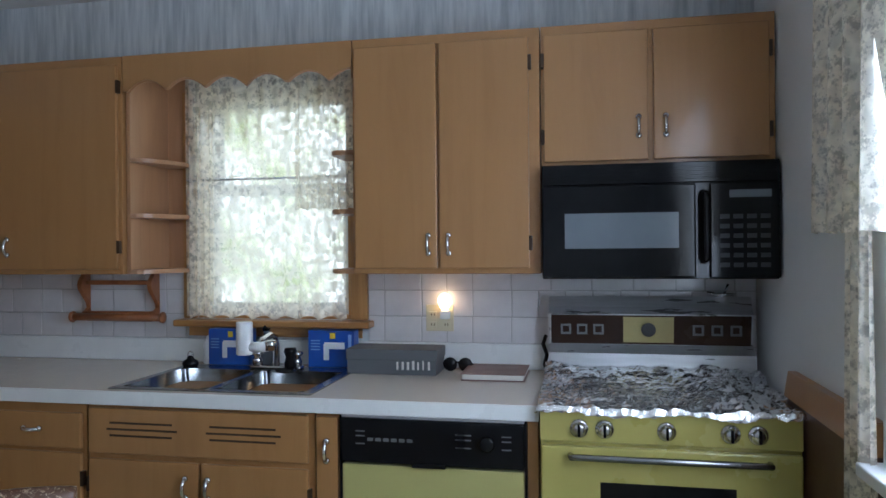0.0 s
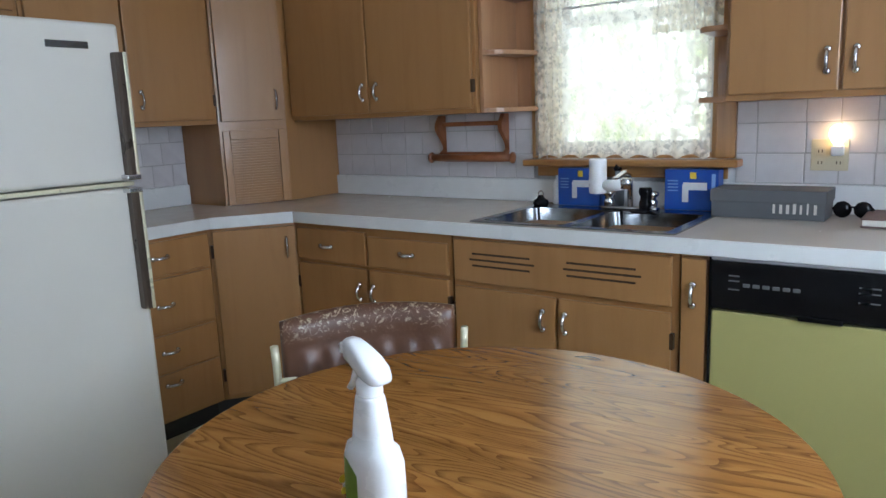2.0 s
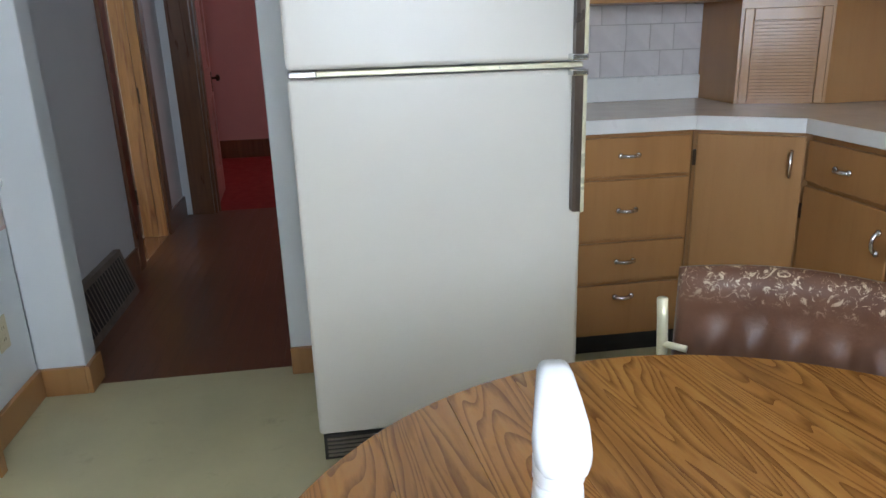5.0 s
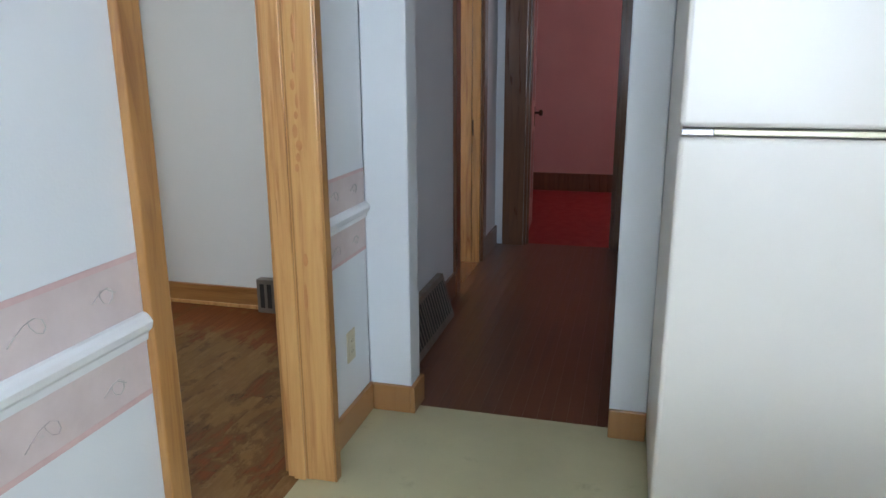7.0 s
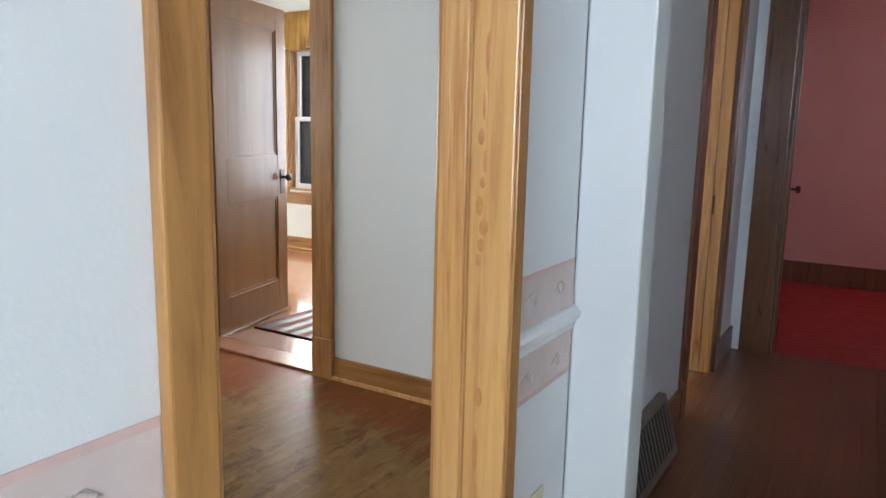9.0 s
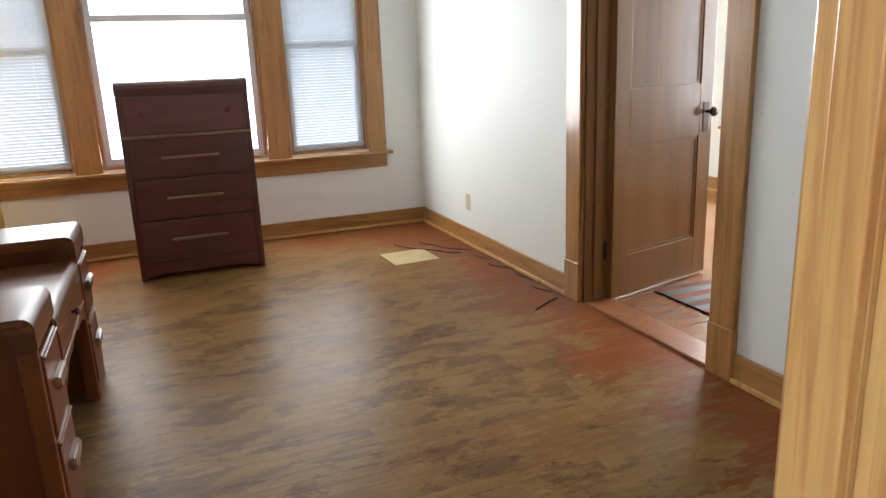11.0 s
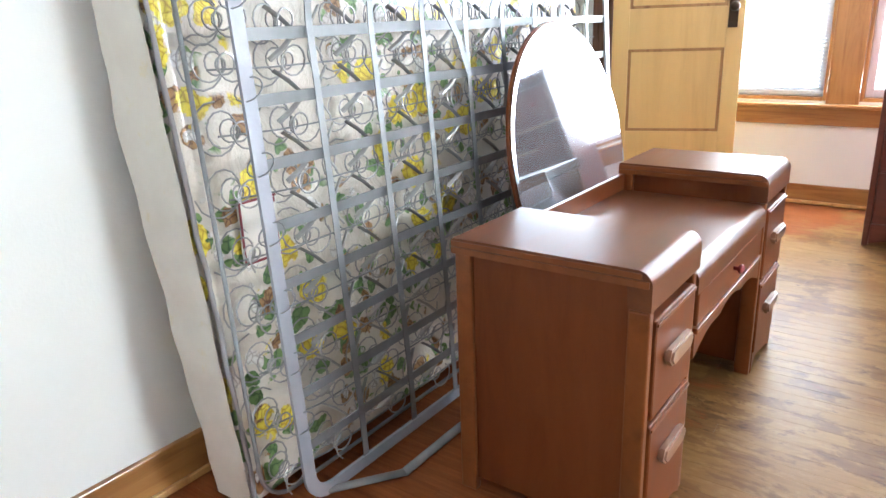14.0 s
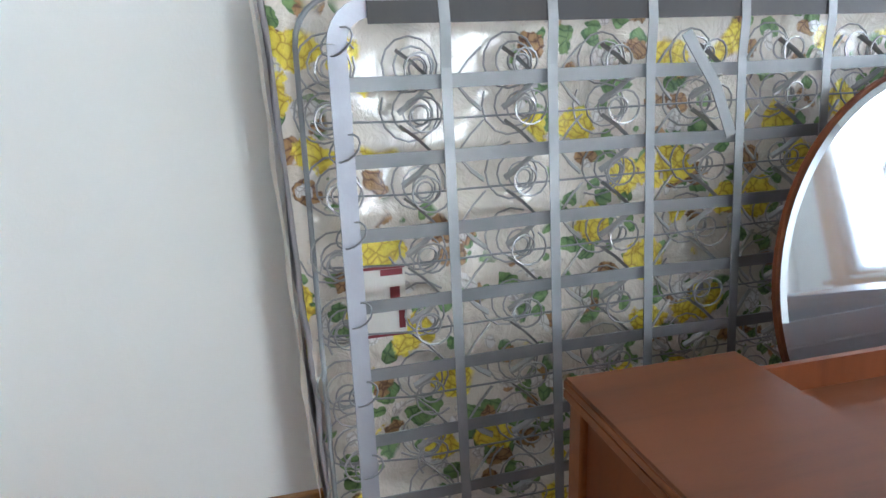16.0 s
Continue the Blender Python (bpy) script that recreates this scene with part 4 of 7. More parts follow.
for i, (a0, a1, z0, z1) in enumerate(S_WINS):
    sash_window(f"window_{i + 1}", "y", RS, -1, a0, a1, z0, z1, 1.41 if i != 1 else 1.62, TRIM, "double-hung window in varnished wood")
sash_window("window_4", "y", KN, 1, *WIN_K, 1.68, TRIM, "double-hung kitchen window in varnished wood")
sash_window("window_5", "x", KE, 1, *WIN_E, 1.55, WHITE, "white double-hung kitchen window")
sash_window("window_6", "x", -6.5, -1, -4.45, -3.35, 0.62, 2.05, 1.35, TRIM, "double-hung side room window")
sash_window("window_7", "x", -6.5, -1, -2.6, -1.6, 0.62, 2.05, 1.35, TRIM, "double-hung side room window")

wt = thing("window_trim", (-1.92, RS, 0.6), "varnished wooden casing and stool round three windows", "window trim", kind="structure")
for x0, x1 in ((-3.39, -3.25), (-2.65, -2.48), (-1.36, -1.19), (-0.59, -0.45)):
    part("casing", box(x0, x1, RS, RS + 0.022, 0.605, 2.0, 0.004), TRIM, wt)
part("head_casing", box(-3.40, -0.44, RS, RS + 0.025, 2.0, 2.14, 0.004), TRIM_X, wt)
part("stool", box(-3.43, -0.41, RS, RS + 0.065, 0.58, 0.605, 0.006), TRIM_X, wt)
part("apron", box(-3.39, -0.45, RS, RS + 0.02, 0.478, 0.58, 0.004), TRIM_X, wt)
wt2 = thing("window_trim", (-6.5, -3.9, 0.6), "varnished wooden casing of a side room window", "window trim", kind="structure")
for y0, y1 in ((-4.57, -4.45), (-3.35, -3.23)):
    part("casing", box(-6.5, -6.478, y0, y1, 0.605, 2.05, 0.004), TRIM, wt2)
part("stool", box(-6.5, -6.44, -4.6, -3.2, 0.58, 0.605, 0.006), TRIM_Y, wt2)
part("apron", box(-6.5, -6.48, -4.57, -3.23, 0.48, 0.58, 0.004), TRIM_Y, wt2)
va = thing("gold_valance", (-6.46, -3.9, 2.2), "gathered gold-brown fabric valance over a side room window", "valance")
cloth = bmesh.new()
n = 90
rows = []
for z in (2.40, 2.30, 2.16, 2.04):
    rows.append([cloth.verts.new((-6.45 + (0.022 if z < 2.38 else 0.008) * math.sin(k * 0.85) , -4.62 + 1.44 * k / n, z + (0.02 * math.sin(k * 0.23) if z < 2.1 else 0))) for k in range(n + 1)])
for a, b in zip(rows, rows[1:]):
    for k in range(n):
        cloth.faces.new((a[k], a[k + 1], b[k + 1], b[k]))
ob = part("cloth", cloth, VALANCE, va, smooth=True)
sol = ob.modifiers.new("solid", "SOLIDIFY")
sol.thickness = 0.004


def blind(name, a0, a1, z0, z1, y, label, tilt=52):
    """A slatted blind: head rail, bottom rail, cords, each slat."""
    b = thing(name, ((a0 + a1) / 2, y, z1), label, "window blind", "bedroom blinds")
    part("head_rail", box(a0, a1, y - 0.014, y + 0.014, z1 - 0.03, z1, 0.003), BLIND, b)
    part("bottom_rail", box(a0, a1, y - 0.012, y + 0.012, z0, z0 + 0.018, 0.003), BLIND, b)
    me = None
    z = z0 + 0.03
    while z < z1 - 0.035:
        if me is None:
            sl = bmesh.new()
            c, s = math.cos(radians(tilt)) * 0.0125, math.sin(radians(tilt)) * 0.0125
            pr = [(-c, -s), (0, 0.0022), (c, s), (c, s - 0.0008), (0, 0.0012), (-c, -s - 0.0008)]
            prism(pr, "x", a0 + 0.002 - (a0 + a1) / 2, a1 - 0.002 - (a0 + a1) / 2, bm=sl)
            me = bpy.data.meshes.new("slat")
            sl.to_mesh(me)
            sl.free()
            me.materials.append(BLIND)
        ob = new("slat", me)
        ob.parent = b
        ob.location = (0, 0, z - z1)
        z += 0.0215
    for x in (a0 + 0.12, a1 - 0.12):
        part("cord", tube([(x, y + 0.016, z0 + 0.01), (x, y + 0.016, z1 - 0.02)], 0.0011, 5), BLIND, b)
    return b


blind("window_blind", -3.225, -2.675, 0.655, 1.965, RS - 0.035, "white slatted blind lowered over a side window")
blind("window_blind", -1.165, -0.615, 0.655, 1.965, RS - 0.035, "white slatted blind lowered over a side window")



# ---------------- kitchen cabinets ----------------
def pull(parent, x, z, y, upright=True, size=0.064, mat=None):
    """A bright bow handle with two feet on a door front at depth y (front towards -y)."""
    h = size / 2
    pts = [(-h, 0.0), (-h * 0.9, 0.010), (-h * 0.5, 0.019), (0, 0.022), (h * 0.5, 0.019), (h * 0.9, 0.010), (h, 0.0)]
    if upright:
        bar = tube([(x, y - d, z + s) for s, d in pts], 0.0065, 8, flat=0.7)
    else:
        bar = tube([(x + s, y - d, z) for s, d in pts], 0.0075, 8, flat=0.7)
    ob = part("handle", bar, mat or CHROME, parent, "chrome bow handle", smooth=True)
    for s in (-h, h):
        c = (x, y - 0.002, z + s) if upright else (x + s, y - 0.002, z)
        part("handle_foot", lathe([(0.011, 0.002), (0.011, -0.003), (0.007, -0.007)], c, "y", 10), mat or CHROME, ob, smooth=True)
    return ob


def cabinet(name, m, w, d, z0, z1, fronts, label, mat=None, toe=False, category="cabinet"):
    """A cabinet in its own frame: front at y = 0, width along +x, back at y = d. fronts: x0, x1, z0, z1, handle (x, z, upright) or None, hinge side."""
    mat = mat or CAB
    c = thing(name, (0, 0, 0), label, category, "kitchen cabinets")
    part("body", box(0.001, w - 0.001, 0, d, z0, z1, 0.002), mat, c)
    if toe:
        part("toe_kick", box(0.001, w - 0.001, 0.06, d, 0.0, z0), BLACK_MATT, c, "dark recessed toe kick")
    for x0, x1, a, b, grip, side in fronts:
        kind = "drawer" if grip and not grip[2] else "door"
        f = part(kind, box(x0, x1, -0.019, -0.001, a, b, 0.004), mat, c)
        if grip:
            pull(f, grip[0], grip[1], -0.019, grip[2])
        if side:
            hx = x0 - 0.004 if side == "l" else x1 + 0.004
            for z in (a + 0.09, b - 0.09):
                part("hinge", box(hx - 0.006, hx + 0.006, -0.021, -0.001, z - 0.026, z + 0.026, 0.002), HINGE, f, "dark metal hinge")
    c.matrix_world = m
    return c


UF = 3.20        # front of the upper cabinets on the sink wall
UB, UT = 1.322, 2.20
cabinet("wall_cabinet", pose(-0.655, UF, 0), 0.70, KN - UF, UB, UT,
        [(0.012, 0.325, UB + 0.02, UT - 0.035, (0.293, 1.43, True), ""), (0.335, 0.660, UB + 0.02, UT - 0.035, (0.368, 1.43, True), "r")],
        "honey-brown wooden wall cabinet with two doors, beside the window")
cabinet("wall_cabinet", pose(0.047, UF, 0), 0.78, KN - UF, 1.70, UT,
        [(0.012, 0.368, 1.715, UT - 0.035, (0.335, 1.83, True), "l"), (0.385, 0.758, 1.715, UT - 0.035, (0.425, 1.83, True), "r")],
        "honey-brown wooden wall cabinet above the microwave")
cabinet("wall_cabinet", pose(-2.735, UF, 0), 1.11, KN - UF, UB, UT,
        [(0.015, 0.530, UB + 0.02, UT - 0.035, (0.500, 1.435, True), ""), (0.540, 1.095, UB + 0.02, UT - 0.035, (0.585, 1.435, True), "r")],
        "honey-brown wooden wall cabinet with two doors, over the counter")
# wall cabinet over the short counter and the refrigerator
cabinet("wall_cabinet", pose(-2.87, 2.03, 0, 0, 0, 90), 0.82, 0.29, UB, UT,
        [(0.015, 0.385, UB + 0.02, UT - 0.035, (0.355, 1.435, True), "l"), (0.395, 0.80, UB + 0.02, UT - 0.035, (0.44, 1.435, True), "r")],
        "honey-brown wooden wall cabinet over the short counter")
cabinet("wall_cabinet", pose(-2.87, 1.19, 0, 0, 0, 90), 0.838, 0.29, 1.74, UT,
        [(0.02, 0.41, 1.76, UT - 0.035, (0.375, 1.84, True), "l"), (0.42, 0.82, 1.76, UT - 0.035, (0.455, 1.84, True), "r")],
        "honey-brown wooden wall cabinet above the refrigerator")

# corner cabinet with a tambour garage below
ax, ay, bx, by = -2.868, 2.855, -2.737, 3.155
ang = math.degrees(math.atan2(by - ay, bx - ax))
wid = math.hypot(bx - ax, by - ay)
cc = thing("corner_cabinet", (0, 0, 0), "honey-brown corner cabinet with a tambour box below, on the counter", "cabinet", "kitchen cabinets")
outline = [(KW + 0.001, ay), (ax, ay), (bx, by), (bx, KN - 0.001), (KW + 0.001, KN - 0.001)]
part("body", prism(outline, "z", 0.932, UT), CAB, cc)
ca, sa = math.cos(radians(ang)), math.sin(radians(ang))


def on_diag(u0, u1, out0, out1, z0, z1, bevel=0.003):
    """A slab on the diagonal front: u along it, out towards the room."""
    bm = box(u0, u1, -out1, -out0, z0, z1, bevel)
    bmesh.ops.transform(bm, matrix=pose(ax, ay, 0, 0, 0, ang), verts=bm.verts)
    return bm


dd = part("door", on_diag(0.012, wid - 0.012, 0.001, 0.02, UB + 0.01, UT - 0.035), CAB, cc)
hb = tube([(wid - 0.05, -0.02 - d, 1.43 + s) for s, d in ((-0.045, 0), (-0.04, 0.016), (0, 0.028), (0.04, 0.016), (0.045, 0))], 0.0065, 8, flat=0.7)
bmesh.ops.transform(hb, matrix=pose(ax, ay, 0, 0, 0, ang), verts=hb.verts)
part("handle", hb, CHROME, dd, "chrome bow handle", smooth=True)
fr = part("tambour_frame", on_diag(0.012, 0.045, 0.001, 0.012, 0.935, 1.29), CAB, cc)
part("frame_stile", on_diag(wid - 0.045, wid - 0.012, 0.001, 0.012, 0.935, 1.29), CAB, fr)
part("frame_rail", on_diag(0.046, wid - 0.046, 0.001, 0.0125, 1.245, 1.29), CAB, fr)
tb = part("tambour", on_diag(0.046, wid - 0.046, 0.001, 0.004, 0.937, 1.244, 0), CAB, cc, "ribbed roll-up tambour")
for i in range(24):
    z = 0.940 + i * 0.0126
    part("slat", on_diag(0.047, wid - 0.047, 0.004, 0.0085, z, z + 0.0108, 0.0015), CAB, tb)

# open shelves and scalloped valance round the window
for x0, x1, s, label in ((-1.622, -1.475, 1, "honey-brown open corner shelf with rounded shelves beside the window"), (-0.785, -0.657, -1, "small honey-brown open shelf with rounded shelves beside the window")):
    sh = thing("open_shelf", (x0, UF, UB), label, "shelf", "window shelves")
    if s > 0:
        part("side_panel", box(x0, x0 + 0.018, UF + 0.02, KN - 0.002, UB, UT - 0.01, 0.002), CAB_IN, sh)
        part("back_panel", box(x0 + 0.018, x1 - 0.03, KN - 0.012, KN - 0.002, UB, UT - 0.01), CAB_IN, sh)
    for z in (UB, 1.55, 1.775):
        pts = []
        w = x1 - x0
        for k in range(9):
            a = math.pi / 2 * k / 8
            pts.append((x0 + 0.018 + (w - 0.02) * math.sin(a), KN - 0.014 - 0.27 * math.cos(a)) if s > 0 else (x1 - (w - 0.02) * math.sin(a), KN - 0.014 - 0.27 * math.cos(a)))
        pts.append((x0 + 0.018, KN - 0.014) if s > 0 else (x1, KN - 0.014))
        if s < 0:
            pts = [(x1, UF + 0.02)] + [(x1 - 0.050 - 0.055 * math.sin(math.pi / 2 * k / 6), UF + 0.075 - 0.055 * math.cos(math.pi / 2 * k / 6)) for k in range(7)] + [(x1 - 0.105, KN - 0.075), (x1, KN - 0.075)]
        part("shelf", prism(pts, "z", z, z + 0.018, 0.003), CAB_IN, sh)
vl = thing("valance", (-1.1, UF, 2.1), "honey-brown wooden valance with a scalloped lower edge over the window", "valance")
pts = [(-1.622, UT), (-1.622, 2.06)]
for k in range(65):
    x = -1.60 + 0.94 * k / 64
    ph = (x + 1.60) / 0.94 * 5.5
    frac = ph % 1.0
    z = 2.055 + 0.045 * math.sin(math.pi * frac) ** 0.8
    pts.append((x, z))
pts += [(-0.657, 2.06), (-0.657, UT)]
part("board", prism(pts, "y", UF, UF + 0.018), CAB, vl)
part("scallop_edge", tube([(p[0], UF + 0.009, p[1] - 0.002) for p in pts[2:-2]], 0.006, 6, flat=0.5), CAB_IN, vl, "pale bevelled lower edge", smooth=True)

# lower run along the sink wall
BF, CT = 2.87, 0.93
DR = (0.72, 0.86)
cabinet("base_cabinet", pose(-2.385, BF, 0), 0.85, KN - BF, 0.10, 0.884,
        [(0.012, 0.418, *DR, (0.19, 0.786, False), ""), (0.012, 0.418, 0.125, 0.705, (0.378, 0.606, True), "l"),
         (0.432, 0.835, 0.72, 0.845, (0.638, 0.786, False), ""), (0.432, 0.835, 0.125, 0.705, (0.455, 0.606, True), "r")],
        "honey-brown base cabinet with two drawers and two doors", None, True)
sb = cabinet("sink_cabinet", pose(-1.53, BF, 0), 0.85, KN - BF, 0.10, 0.884,
             [(0.012, 0.828, 0.71, 0.868, None, ""), (0.012, 0.432, 0.125, 0.69, (0.385, 0.606, True), "l"), (0.444, 0.828, 0.125, 0.69, (0.470, 0.606, True), "r")],
             "honey-brown sink cabinet with louvre slots and two doors", None, True)
for x0 in (0.085, 0.465):
    for k, (dx, ln) in enumerate(((0.012, 0.24), (0.0, 0.27), (0.012, 0.24))):
        z = 0.818 - k * 0.022
        part("louvre_slot", box(x0 + dx, x0 + dx + ln, -0.0205, -0.0185, z - 0.0035, z + 0.0035, 0.0008), DARK_SLOT, sb, "dark louvre slot")
cabinet("narrow_cabinet", pose(-0.678, BF, 0), 0.088, KN - BF, 0.10, 0.884, [(0.006, 0.082, 0.125, 0.868, (0.042, 0.757, True), "")],
        "narrow honey-brown pull-out beside the dishwasher", None, True)
fl = thing("filler_strip", (0.03, BF, 0), "honey-brown wooden filler strip beside the dishwasher", "cabinet")
part("board", box(0.018, 0.052, BF - 0.015, KN - 0.3, 0.0, 0.884, 0.002), CAB, fl)
# short run along the west wall: drawers and the diagonal corner door
WF = -2.61
cabinet("drawer_cabinet", pose(WF, 1.985, 0, 0, 0, 90), 0.575, -KW + WF - 0.002, 0.10, 0.884,
        [(0.012, 0.56, 0.725, 0.865, (0.33, 0.80, False), ""), (0.012, 0.56, 0.49, 0.712, (0.33, 0.60, False), ""),
         (0.012, 0.56, 0.325, 0.477, (0.33, 0.405, False), ""), (0.012, 0.56, 0.125, 0.312, (0.33, 0.265, False), "")],
        "honey-brown base cabinet with four drawers, beside the refrigerator", None, True)
dx0, dy0, dx1, dy1 = WF, 2.562, -2.387, BF
dang = math.degrees(math.atan2(dy1 - dy0, dx1 - dx0))
dwid = math.hypot(dx1 - dx0, dy1 - dy0)
dc = thing("corner_base_cabinet", (0, 0, 0), "honey-brown diagonal corner base cabinet with one door", "cabinet", "kitchen cabinets")
part("body", prism([(dx0, dy0), (dx1, dy1), (dx1, KN - 0.002), (KW + 0.002, KN - 0.002), (KW + 0.002, dy0)], "z", 0.10, 0.884), CAB, dc)
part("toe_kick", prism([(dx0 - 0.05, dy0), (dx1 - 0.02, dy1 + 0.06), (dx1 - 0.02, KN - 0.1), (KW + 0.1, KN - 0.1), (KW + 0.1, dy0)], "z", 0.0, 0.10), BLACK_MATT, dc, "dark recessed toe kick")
db = box(0.015, dwid - 0.015, -0.019, -0.001, 0.125, 0.868, 0.004)
bmesh.ops.transform(db, matrix=pose(dx0, dy0, 0, 0, 0, dang), verts=db.verts)
dr_ = part("door", db, CAB, dc)
hb = tube([(dwid - 0.055, -0.019 - d, 0.775 + s) for s, d in ((-0.045, 0), (-0.04, 0.016), (0, 0.028), (0.04, 0.016), (0.045, 0))], 0.0065, 8, flat=0.7)
bmesh.ops.transform(hb, matrix=pose(dx0, dy0, 0, 0, 0, dang), verts=hb.verts)
part("handle", hb, CHROME, dr_, "chrome bow handle", smooth=True)
for z in (0.22, 0.78):
    hb = box(0.004, 0.016, -0.021, -0.001, z - 0.028, z + 0.028, 0.002)
    bmesh.ops.transform(hb, matrix=pose(dx0, dy0, 0, 0, 0, dang), verts=hb.verts)
    part("hinge", hb, HINGE, dr_, "dark metal hinge")

# worktop with the sink hole
ct = thing("worktop", (-1.2, 3.1, 0.9), "cream laminate worktop with a white edge, running round the corner", "worktop")
SX0, SX1, SY0, SY1 = -1.455, -0.700, 2.875, 3.385
E0 = 2.84


top = bmesh.new()
cx = (-2.378, SX0 + 0.02, SX1 - 0.02, 0.055)
cy = (E0 + 0.004, SY0 + 0.02, SY1 - 0.02, KN - 0.002)
net = [[top.verts.new((x, y, CT)) for x in cx] for y in cy]
for j in range(3):
    for i in range(3):
        if (i, j) != (1, 1):
            top.faces.new((net[j][i], net[j][i + 1], net[j + 1][i + 1], net[j + 1][i]))
grown = bmesh.ops.extrude_face_region(top, geom=top.faces[:])
bmesh.ops.translate(top, vec=(0, 0, 0.886 - CT), verts=[v for v in grown["geom"] if isinstance(v, bmesh.types.BMVert)])
bmesh.ops.recalc_face_normals(top, faces=top.faces)
part("top", top, LAMINATE, ct)
part("corner_top", prism([(-2.378, E0 + 0.004), (-2.378, KN - 0.002), (KW + 0.002, KN - 0.002), (KW + 0.002, 1.985), (-2.584, 1.985), (-2.584, 2.556)], "z", 0.886, CT - 0.0004), LAMINATE, ct)
part("front_edge", box(-2.378, 0.055, E0 - 0.004, E0 + 0.0035, 0.882, CT + 0.001, 0.003), LAM_EDGE, ct, "white laminate edge")
part("front_edge", prism([(-2.378, E0 - 0.004), (-2.378, E0 + 0.0035), (-2.5845, 2.556), (-2.5765, 2.552)], "z", 0.882, CT + 0.001), LAM_EDGE, ct, "white laminate edge")
part("front_edge", box(-2.584, -2.5765, 1.985, 2.553, 0.882, CT + 0.001, 0.003), LAM_EDGE, ct, "white laminate edge")
for b in (box(-2.735, 0.055, KN - 0.022, KN - 0.002, CT + 0.001, 1.030, 0.004), box(KW + 0.002, KW + 0.022, 1.985, 2.853, CT + 0.001, 1.030, 0.004)):
    part("upstand", b, LAM_EDGE, ct, "white laminate upstand")

# double-bowl sink
sk = thing("kitchen_sink", (-1.08, 3.13, CT), "double-bowl stainless steel sink set into the worktop", "sink")
rim = bmesh.new()
bowls = [(SX0 + 0.035, -1.095), (-1.065, SX1 - 0.035)]
yb0, yb1 = SY0 + 0.03, SY1 - 0.09
for x0, x1, y0, y1 in ((SX0, SX1, SY0, yb0), (SX0, SX1, yb1, SY1), (SX0, bowls[0][0], yb0, yb1), (bowls[0][1], bowls[1][0], yb0, yb1), (bowls[1][1], SX1, yb0, yb1)):
    box(x0, x1, y0, y1, CT + 0.0005, CT + 0.005, bm=rim)
part("rim", rim, STEEL, sk)
for x0, x1 in bowls:
    bw = bmesh.new()
    tv = [bw.verts.new(p) for p in ((x0, yb0, CT + 0.004), (x1, yb0, CT + 0.004), (x1, yb1, CT + 0.004), (x0, yb1, CT + 0.004))]
    lv = [bw.verts.new(p) for p in ((x0 + 0.02, yb0 + 0.02, CT - 0.17), (x1 - 0.02, yb0 + 0.02, CT - 0.17), (x1 - 0.02, yb1 - 0.02, CT - 0.17), (x0 + 0.02, yb1 - 0.02, CT - 0.17))]
    for k in range(4):
        bw.faces.new((tv[k], lv[k], lv[(k + 1) % 4], tv[(k + 1) % 4]))
    bw.faces.new(lv)
    bmesh.ops.bevel(bw, geom=[e for e in bw.edges if not e.is_boundary], offset=0.025, segments=3, affect="EDGES")
    b = part("bowl", bw, STEEL, sk, smooth=True)
    part("drain", lathe([(0.042, 0.0), (0.042, 0.003), (0.03, 0.003), (0.028, 0.001)], ((x0 + x1) / 2, (yb0 + yb1) / 2, CT - 0.17), "z", 20), CHROME, b, smooth=True)

# faucet with a clip-on water filter
fc = thing("faucet", (-1.04, 3.34, CT), "chrome kitchen faucet with a white clip-on water filter", "faucet")
part("deck_plate", box(-1.14, -0.92, 3.315, 3.365, CT + 0.005, CT + 0.018, 0.006), CHROME, fc, smooth=True)
part("spout", tube([(-1.03, 3.34, CT + 0.015), (-1.03, 3.34, CT + 0.10), (-1.03, 3.325, CT + 0.135), (-1.03, 3.28, CT + 0.15), (-1.03, 3.20, CT + 0.135), (-1.03, 3.165, CT + 0.115)], 0.011, 10), CHROME, fc, smooth=True)
for x in (-1.115, -0.945):
    part("tap_handle", lathe([(0.02, 0), (0.022, 0.02), (0.014, 0.035), (0.026, 0.045), (0.026, 0.055), (0.01, 0.06)], (x, 3.34, CT + 0.018), "z", 12), CHROME, fc, smooth=True)
fil = part("filter", lathe([(0.03, 0), (0.032, 0.004), (0.032, 0.12), (0.029, 0.125)], (-1.085, 3.17, CT + 0.085), "z", 18), WHITE_PLASTIC, fc, "white water filter", smooth=True)
part("filter_arm", tube([(-1.06, 3.17, CT + 0.115), (-1.02, 3.165, CT + 0.115), (-0.985, 3.165, CT + 0.12)], 0.020, 10), WHITE_PLASTIC, fil, smooth=True)
part("filter_valve", lathe([(0.022, -0.01), (0.024, 0.02), (0.018, 0.028)], (-0.975, 3.165, CT + 0.115), "z", 12), CHROME, fil, smooth=True)
sp = thing("sprayer", (-0.965, 3.30, CT), "black sprayer head at the sink", "sprayer")
part("head", lathe([(0.022, 0), (0.024, 0.03), (0.018, 0.055), (0.026, 0.075), (0.022, 0.09)], (-0.955, 3.30, CT + 0.005), "z", 12), BLACK, sp, smooth=True)
part("hose", tube([(-0.955 + 0.035 * math.cos(a), 3.255 + 0.03 * math.sin(a), CT + 0.012) for a in (k * 0.42 for k in range(16))], 0.007, 6), BLACK, sp, smooth=True)
pg = thing("sink_plug", (-1.43, 3.27, CT), "dark rubber sink stopper lying on the sink rim", "sink stopper")
part("plug", lathe([(0.028, 0), (0.034, 0.012), (0.03, 0.024), (0.016, 0.032), (0.01, 0.045)], (-1.41, 3.33, CT + 0.005), "z", 14), BLACK, pg, smooth=True)
